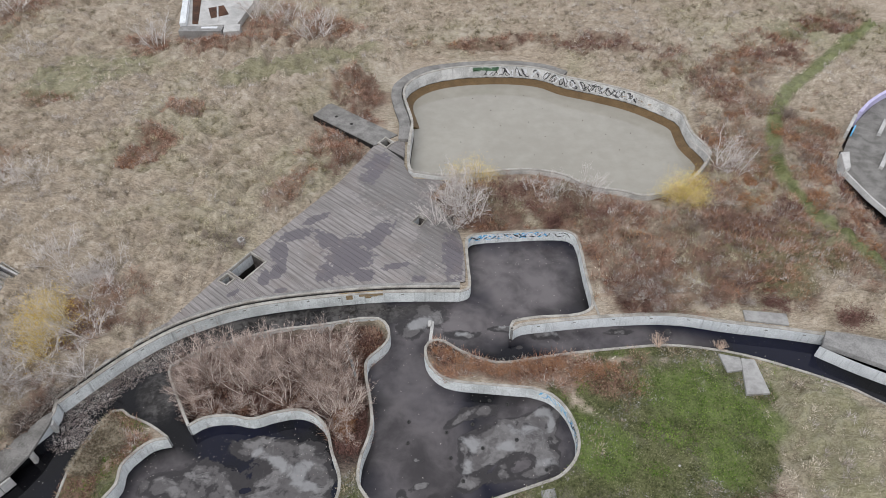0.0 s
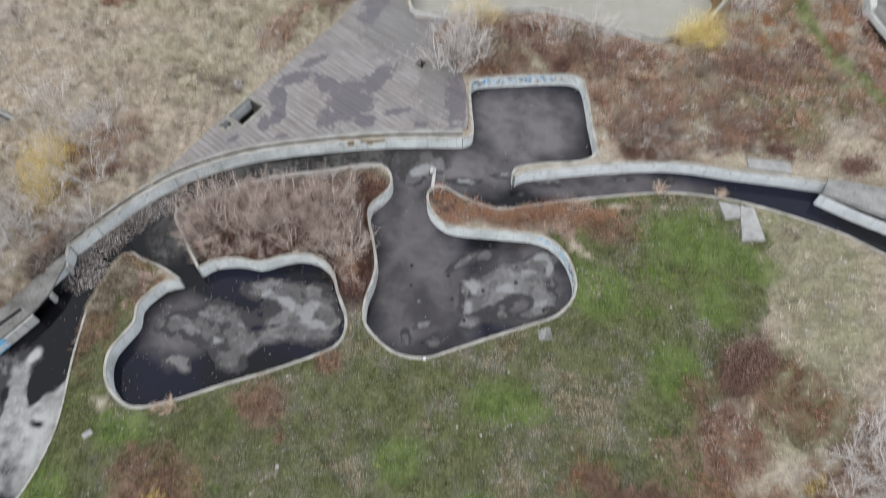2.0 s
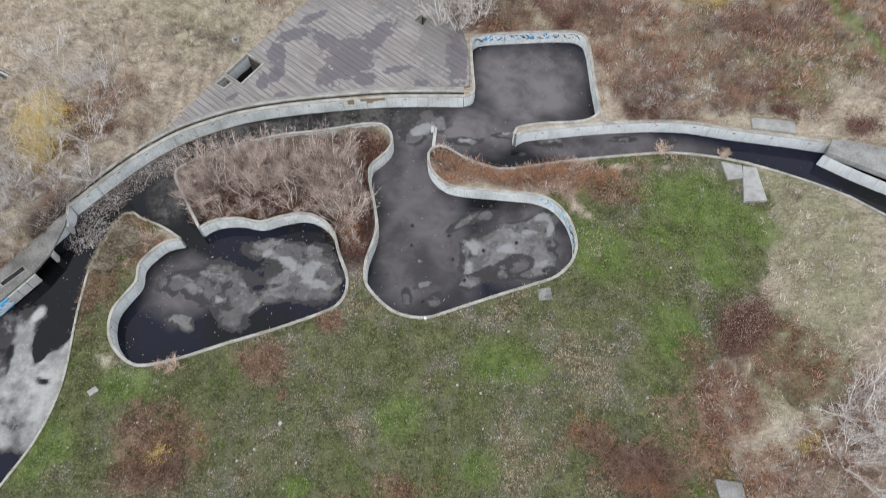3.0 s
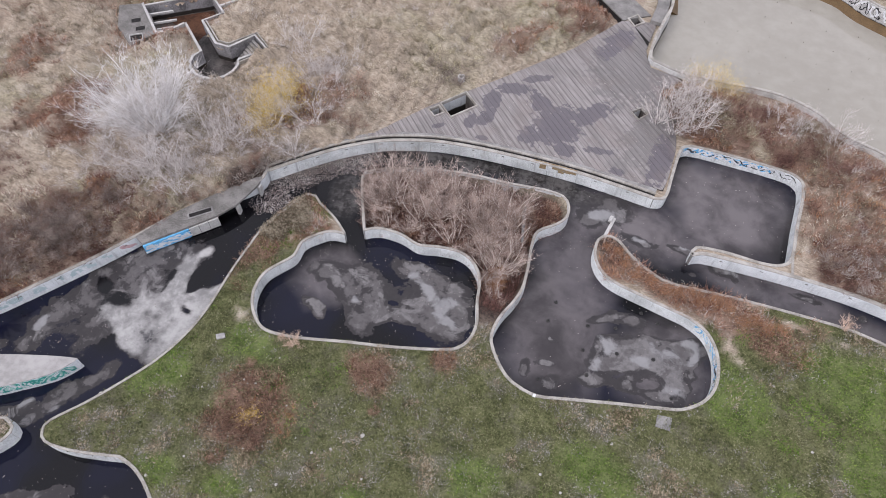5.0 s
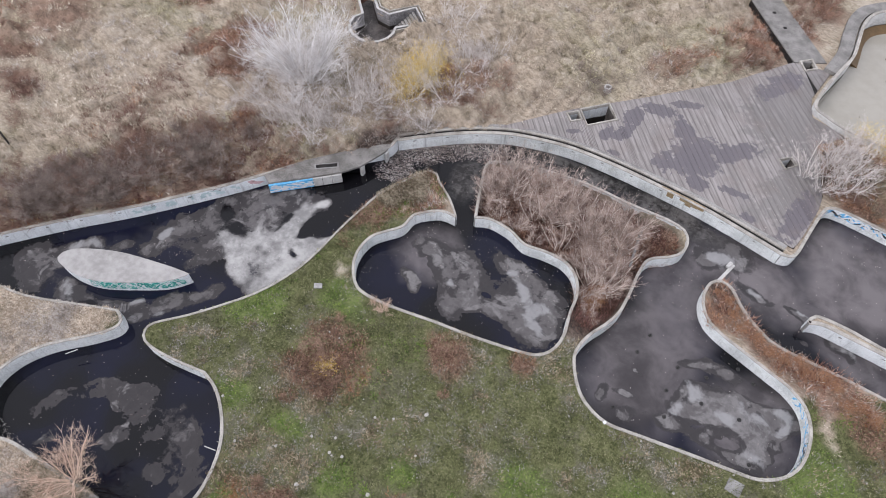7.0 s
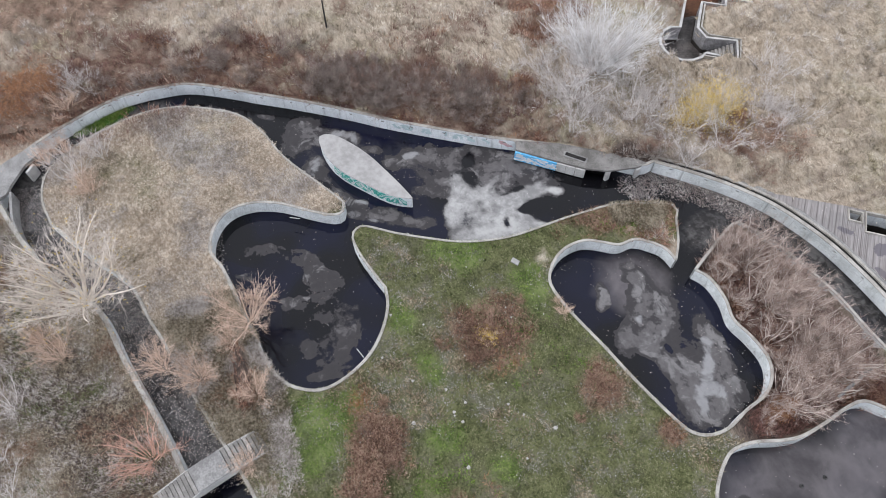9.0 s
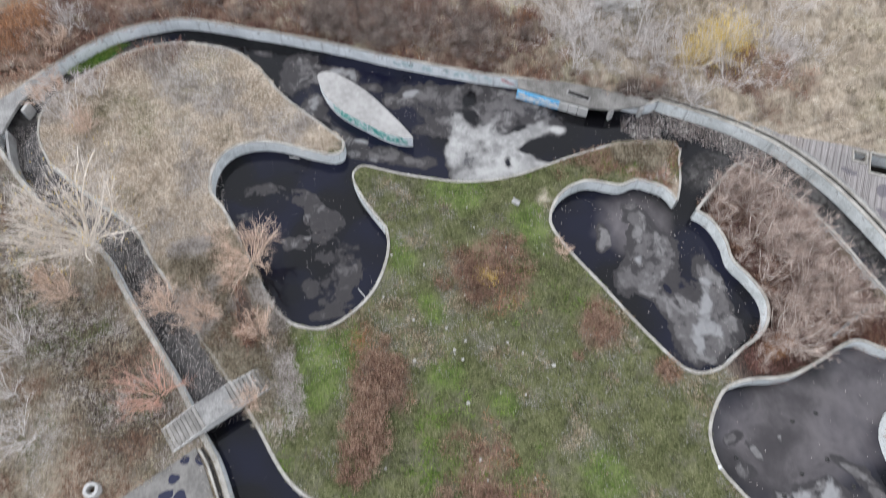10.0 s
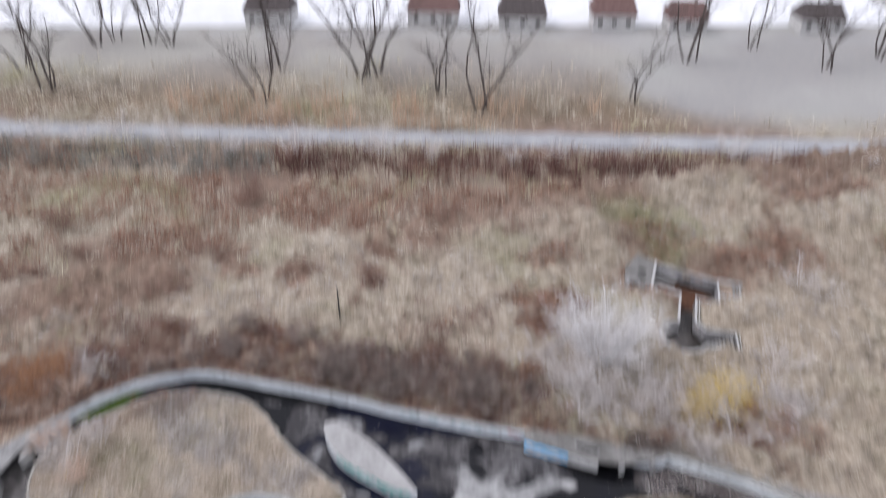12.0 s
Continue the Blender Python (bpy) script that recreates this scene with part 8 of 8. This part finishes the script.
tx, ty = sown(16000, -68, 60, -32, 98, 170, lambda x, y, u: meadow(x, y, u) & (wild_meadow(x, y) > 0.45) & (tussocks(x, y) > 0.32 + 0.3 * u))
tone = fbm(tx * 0.12, ty * 0.12, 171, 4) + 0.35 * (np.random.default_rng(172).uniform(0, 1, len(tx)) - 0.5)
for low, high, material, label, seed in ((-1, 0.46, BROWN_SHADE_GRASS, "standing tussocks of brownish dry grass", 173), (0.46, 0.58, DRY_GRASS, "standing tussocks of pale dry grass", 174), (0.58, 2, GREY_WEED, "bleached grey tussocks in the meadow", 175)):
    here = (tone >= low) & (tone < high)
    stuff("grass_tussocks", blades(tx[here], ty[here], thatch(tx[here], ty[here]) - 0.06, 34, 0.42 + 0.3 * fbm(tx[here] * 0.3, ty[here] * 0.3, 176), 0.02, 0.66, 0.3, None, seed), material, label, "grass")
x, y = sown(36000, -175, -60, -80, 150, 64, lambda x, y, u: meadow(x, y, u) & ((beyond_road(x, y) < 3) | ((beyond_road(x, y) < 24) & (y < 62) & (fbm(x * 0.12, y * 0.12, 145) > 0.46)) | (u > 0.93)))
stuff("dry_grass", blades(x, y, height(x, y), 6, 1.0 + 1.2 * (beyond_road(x, y) > 4), 0.07, 0.7, 0.6, None, 65), DRY_GRASS, "tall pale dry grass by the road", "grass")
x, y = sown(30000, -120, -48, -70, 120, 66, lambda x, y, u: ~built_over(x, y) & (fbm(x * 0.09, y * 0.09, 67) > 0.5 - 0.06 * (y < 10)) & (beyond_road(x, y) < -4))
stuff("brown_thicket", blades(x, y, height(x, y), 10, 0.9, 0.036, 0.6, 0.6, None, 68), RUST_WEED, "brown weed thickets in the far meadow", "weeds")
x, y = sown(9000, -125, -55, -75, 125, 69, lambda x, y, u: np.abs(beyond_road(x, y) + 8.5) < 2.5 + 3 * u)
for here, material, label in ((y >= 2, DARK_WEED, "dark red leafless hedge along the road"), (y < 2, MAT_GRASS, "dull grey hedge along the road")):
    hx, hy = x[here], y[here]
    stuff("roadside_hedge", blades(hx, hy, height(hx, hy), 12, 1.6 + 1.2 * fbm(hx * 0.3, hy * 0.3, 70), 0.05, 0.45, 0.7, None, 130), material, label, "hedge")
x, y = sown(7000, -150, -60, -75, 135, 131, lambda x, y, u: (np.abs(beyond_road(x, y) - 9) < 6) & (y < 58) & (y > -14) & (fbm(x * 0.1, y * 0.1, 146, 3) > 0.4))
stuff("roadside_scrub", blades(x, y, height(x, y), 9, 1.8 + 3.6 * fbm(x * 0.2, y * 0.2, 132), 0.045, 0.25, 0.6, None, 133), SCRUB, "tall sandy scrub beyond the road", "scrub")


def on_lawn(x, y, u):
    lawn, rust, fresh, bare, road = cover(x, y)
    return ~built_over(x, y) & (u < np.maximum(lawn, 0.8 * fresh)) & (u > np.maximum(0.45 * rust, 1.2 * fresh - 0.3))


x, y = sown(120000, -34, 28, -9, 34, 71, on_lawn)
mix = 0.5 + 1.35 * (fbm(x * 0.2, y * 0.2, 74, 4) * 0.6 + fbm(x * 0.7, y * 0.7, 76, 4) * 0.4 - 0.5) + 0.16 * (np.random.default_rng(75).uniform(0, 1, len(x)) - 0.5)
for low, high, material, name, label, tall_by, seed in ((-1, 0.27, FRESH_GRASS, "green_grass", "fresh green tufts in the lawn", 0.14, 72), (0.27, 0.57, LAWN_GRASS, "lawn_grass", "short olive-green lawn grass", 0.13, 73),
                                                        (0.57, 0.67, MAT_GRASS, "matted_grass", "greyish matted patches of the lawn", 0.12, 77), (0.67, 2, LAWN_DRY, "dry_lawn_grass", "faded brown patches of the lawn", 0.2, 70)):
    here = (mix >= low) & (mix < high)
    gx, gy = x[here], y[here]
    stuff(name, blades(gx, gy, height(gx, gy), 6, tall_by * (0.6 + fbm(gx * 0.9, gy * 0.9, seed)), 0.034, 0.75, 0.16, None, seed), material, label, "grass")


x, y = sown(90000, -34, 40, -9, 60, 110, lambda x, y, u: ~built_over(x, y) & (u < 1.2 * cover(x, y)[2] - 0.15))
stuff("fresh_grass", blades(x, y, height(x, y), 6, 0.17, 0.034, 0.8, 0.2, None, 111), FRESH_GRASS, "patches of fresh green grass", "grass")


x, y = sown(7000, -28, -20, 22.5, 28, 150, lambda x, y, u: ~built_over(x, y) & inside(LAWN, x, y) & (u < spots([(-24.4, 26.0, 2.6, 1.9, 25), (-25.6, 23.6, 1.0, 2.0, 0)], x, y, 0.5, 0.7, 151)))
stuff("brown_grass", blades(x, y, height(x, y), 10, 0.34, 0.022, 0.72, 0.2, None, 152), BROWN_SHADE_GRASS, "brown dry grass on the tip of the lawn", "grass")


def russet(x, y, u):
    lawn, rust, fresh, bare, road = cover(x, y)
    by_hedge = ((x < -36) & (x > -50) & (y > -3) & (y < 19)) | ((x > -2) & (x < 16) & (y > 29.6) & (y < 36))
    return ~built_over(x, y) & ((cell_value(edge_cells, x, y) < 0.85) | by_hedge) & (u < rust) & (road < 0.1) & (near_path(x, y, PATHS, 0.9) < 0.3)


def weed_foot(x, y):
    return np.where(inside(LAWN, x, y), height(x, y), thatch(x, y) - 0.05)


x, y = sown(110000, -60, 60, -30, 95, 81, russet)
tall_here = (0.3 + 0.7 * fbm(x * 0.4, y * 0.4, 83)) * np.where(inside(LAWN, x, y), 0.55, 0.45 + 1.2 * np.clip(tussocks(x, y), 0, 1))
hedge = (x < -36) & (y > -20) & (y < 22)
wild_tone = np.where((x > -3) & (y > 36), fbm(x * 0.3, y * 0.3, 180, 4) + 0.2 * (np.random.default_rng(181).uniform(0, 1, len(x)) - 0.5), 0.5)
for here, material, name, label in ((~hedge & (wild_tone > 0.37) & (wild_tone < 0.58), RUST_WEED, "russet_weeds", "dense russet dry weeds"), (hedge, DARK_WEED, "brown_weeds", "dense dark brown weeds outside the outer wall"),
                                    (wild_tone <= 0.37, DARK_WEED, "maroon_weeds", "stands of dark maroon weeds"), (wild_tone >= 0.58, BROWN_SHADE_GRASS, "tan_weeds", "tan dry weeds among russet ones")):
    stuff(name, blades(x[here], y[here], weed_foot(x[here], y[here]), 14, 0.65 * tall_here[here], 0.018, 0.7, 0.3, None, 82), material, label, "weeds")
x, y = sown(34000, -60, 60, -30, 95, 78, lambda x, y, u: russet(x, y, u) & ~inside(LAWN, x, y) & (fbm(x * 0.25, y * 0.25, 79) > 0.53))
stuff("grey_weeds", blades(x, y, weed_foot(x, y), 12, 0.6, 0.02, 0.7, 0.35, None, 80), GREY_WEED, "greyish dry weed stalks", "weeds")
x, y = sown(40000, -60, 60, -30, 95, 84, lambda x, y, u: russet(x, y, u) & (fbm(x * 0.3, y * 0.3, 85) > 0.56 - 0.06 * (x > 28) + 0.1 * (x < -36)))
stuff("orange_weeds", blades(x, y, weed_foot(x, y), 12, 0.5, 0.02, 0.7, 0.35, None, 86), ORANGE_WEED, "clumps of orange-brown weeds", "weeds")
x, y = sown(30000, -34, 28, -9, 34, 140, lambda x, y, u: ~built_over(x, y) & (u < 0.9 * spots(BROWN_LAWN, x, y, 0.9, 0.8, 8)) & (fbm(x * 0.7, y * 0.7, 141, 3) > 0.47))
stuff("withered_weeds", blades(x, y, height(x, y), 12, 0.42, 0.018, 0.6, 0.3, None, 142), WITHERED, "dark withered weeds in brown lawn patches", "weeds")
x, y = sown(26000, -48, -20, 18, 44, 136, lambda x, y, u: inside(SHRUBBERY, x, y) & ~built_over(x, y) & ~by_wall(x, y))
pick = fbm(x * 0.4, y * 0.4, 137, 4) + 0.3 * (np.random.default_rng(138).uniform(0, 1, len(x)) - 0.5)
for low, high, material, name, label in ((0, 0.55, GREY_WEED, "grey_weeds", "grey dry stalks under bare shrubs"), (0.55, 1.2, RUST_WEED, "undergrowth", "brown undergrowth beneath bare shrubs")):
    here = (pick >= low) & (pick < high)
    wx, wy = x[here], y[here]
    stuff(name, blades(wx, wy, height(wx, wy), 10, 0.9, 0.02, 0.6, 0.35, None, 139), material, label, "weeds")
x, y = sown(8000, -24, -3, 22, 38, 87, lambda x, y, u: inside(THICKET, x, y) & ~in_pools(x, y) & ~by_wall(x, y))
pick = fbm(x * 0.5, y * 0.5, 89, 4) + 0.3 * (np.random.default_rng(143).uniform(0, 1, len(x)) - 0.5)
for low, high, material, name, label in ((-1, 0.6, DARK_WEED, "undergrowth", "dark red undergrowth in the thicket"), (0.6, 2, RUST_WEED, "brown_weeds", "russet weeds in the thicket")):
    here = (pick >= low) & (pick < high)
    wx, wy = x[here], y[here]
    stuff(name, blades(wx, wy, height(wx, wy), 10, 0.75, 0.018, 0.6, 0.35, None, 88), material, label, "weeds")
x, y = sown(42000, -50, -15, -24, 4, 91, lambda x, y, u: inside(MOUND, x, y) & ~in_pools(x, y) & (cell_value(edge_cells, x, y) < 0.8))
pick = fbm(x * 0.3, y * 0.3, 94, 4) + 0.25 * (np.random.default_rng(90).uniform(0, 1, len(x)) - 0.5) - 0.06 * ((x > -27) & (y < -4))
for low, high, material, name, label in ((0, 0.27, BROWN_SHADE_GRASS, "brown_grass", "brownish grass on the reed mound"), (0.27, 0.6, REED, "reeds", "pale sandy reeds covering a mound"), (0.6, 1.2, GREY_WEED, "grey_stalks", "bleached grey stalks on the reed mound")):
    here = (pick >= low) & (pick < high)
    wx, wy = x[here], y[here]
    stuff(name, blades(wx, wy, height(wx, wy), 15, 0.12 + 0.26 * fbm(wx * 0.8, wy * 0.8, 93), 0.015, 0.76, 0.2, None, 92), material, label, "reeds")


def canal_side(x, y, u):
    return ~built_over(x, y) & ~inside(MOUND, x, y) & ~inside(LAWN, x, y) & (y < -10) & (x > -43)


x, y = sown(34000, -60, -6, -34, -8, 94, canal_side)
pick = fbm(x * 0.35, y * 0.35, 134, 4) + 0.2 * (np.random.default_rng(135).uniform(0, 1, len(x)) - 0.5)
for low, high, material, name, label in ((0, 0.36, WITHERED, "brown_weeds", "low brown weeds by the canal"), (0.36, 0.56, BROWN_SHADE_GRASS, "brown_grass", "dull brown grass by the canal"), (0.56, 0.7, GREY_WEED, "grey_stalks", "greyish dry stalks by the canal"),
                                         (0.7, 1, LAWN_GRASS, "rank_grass", "rank green grass by the canal")):
    here = (pick >= low) & (pick < high)
    wx, wy = x[here], y[here]
    stuff(name, blades(wx, wy, height(wx, wy), 9, 0.35, 0.022, 0.75, 0.3, None, 95), material, label, "weeds")


x, y = sown(16000, -28, -10, -12.5, -5.5, 160, lambda x, y, u: ~built_over(x, y) & ~in_pools(x, y) & ((cell_value(edge_cells, x, y) < 0.9)) & (u < 1.3 - 0.1 * (x + 24)))
pick = fbm(x * 0.5, y * 0.5, 161, 4)
for low, high, material, name, label in ((0, 0.52, BROWN_SHADE_GRASS, "brown_grass", "brown grass between pool and canal"), (0.52, 1, GREY_WEED, "grey_stalks", "pale dry stalks between pool and canal")):
    here = (pick >= low) & (pick < high)
    stuff(name, blades(x[here], y[here], height(x[here], y[here]), 9, 0.4, 0.02, 0.7, 0.25, None, 162), material, label, "weeds")

x, y = sown(3000, -53, -46, -21, -12, 163, lambda x, y, u: in_pools(x, y) & (u < spots([(-49.6, -16.9, 2.6, 0.6, 109)], x, y, 0.6, 1.2, 164)))
stuff("water_grass", blades(x, y, np.full(len(x), LEVEL), 12, 0.3, 0.02, 0.6, 0.2, None, 165), FRESH_GRASS, "bright green grass growing in shallow water", "grass")


def floating(x, y, u):
    """Fallen leaves: dense in the dry canal and by the outer wall, sparse elsewhere on the water."""
    dense = np.maximum(spots([(-26.5, 30.5, 5.5, 1.6, 50), (-23.5, 33.5, 3, 1.2, 40)], x, y, 0.3, 0.5, 96), 0.7 * spots([(-30, -16.5, 8, 3, 22), (-20, -13, 6, 2.2, 22)], x, y, 0.4, 0.5, 97))
    dense = np.maximum(dense, 0.5 * spots([(-22.9, 18.4, 0.9, 3.6, 8), (-8.2, 24.5, 0.6, 3, 8), (-15, 25.6, 7, 1.4, 8), (-21.5, 21, 1.2, 4, 0), (8, 44.8, 5, 0.8, 0), (-26.5, -1, 1.4, 4, 50), (-36, 7.5, 6, 1, 45)], x, y, 0.5, 0.5, 95))
    thin = 0.045 + 0.08 * (fbm(x * 0.3, y * 0.3, 98) > 0.6)
    return in_pools(x, y) & (u < np.maximum(dense, thin))


x, y = sown(60000, -52, 40, -26, 48, 99, floating)
ex, ey = sown(46000, -32, -18, 24, 37, 120, lambda x, y, u: in_pools(x, y) & (u < 1.1 * spots([(-27.2, 30.2, 4.5, 1.6, 52), (-24.0, 33.2, 3, 1.2, 38), (-28.4, 26.4, 1.6, 1.6, 0)], x, y, 0.5, 0.8, 121)))
fx, fy = sown(70000, -44, -14, -25, -8, 122, lambda x, y, u: in_pools(x, y) & (u < 1.2 * fbm(x * 0.5, y * 0.5, 123)))
x, y = np.concatenate([x, ex, fx]), np.concatenate([y, ey, fy])
rng = np.random.default_rng(100)
a, s = rng.uniform(0, 6.2832, len(x)), rng.uniform(0.015, 0.05, len(x))
corners = [np.stack([x + s * np.cos(a + k) * f, y + s * np.sin(a + k) * f, np.full(len(x), LEVEL + 0.012)], 1) for k, f in ((0, 1.2), (1.57, 0.6), (3.14, 1.2), (4.71, 0.6))]
stuff("fallen_leaves", np.stack(corners, 1).reshape(-1, 3).astype(np.float32), LITTER, "pale fallen leaves floating on dark water", "leaves", 4)
x, y = sown(2500, -22, 2, 38, 60, 101, lambda x, y, u: inside(DECK_EDGE, x, y) & (u < 0.12 + 0.9 * spots([(-0.5, 47, 3, 5, -20), (-3, 52, 4, 4, 0)], x, y)))
a, s = rng.uniform(0, 6.2832, len(x)), rng.uniform(0.025, 0.06, len(x))
corners = [np.stack([x + s * np.cos(a + k) * f, y + s * np.sin(a + k) * f, np.full(len(x), 0.14)], 1) for k, f in ((0, 1.2), (1.57, 0.6), (3.14, 1.2), (4.71, 0.6))]
stuff("fallen_leaves", np.stack(corners, 1).reshape(-1, 3).astype(np.float32), LITTER, "pale fallen leaves on the wet deck", "leaves", 4)
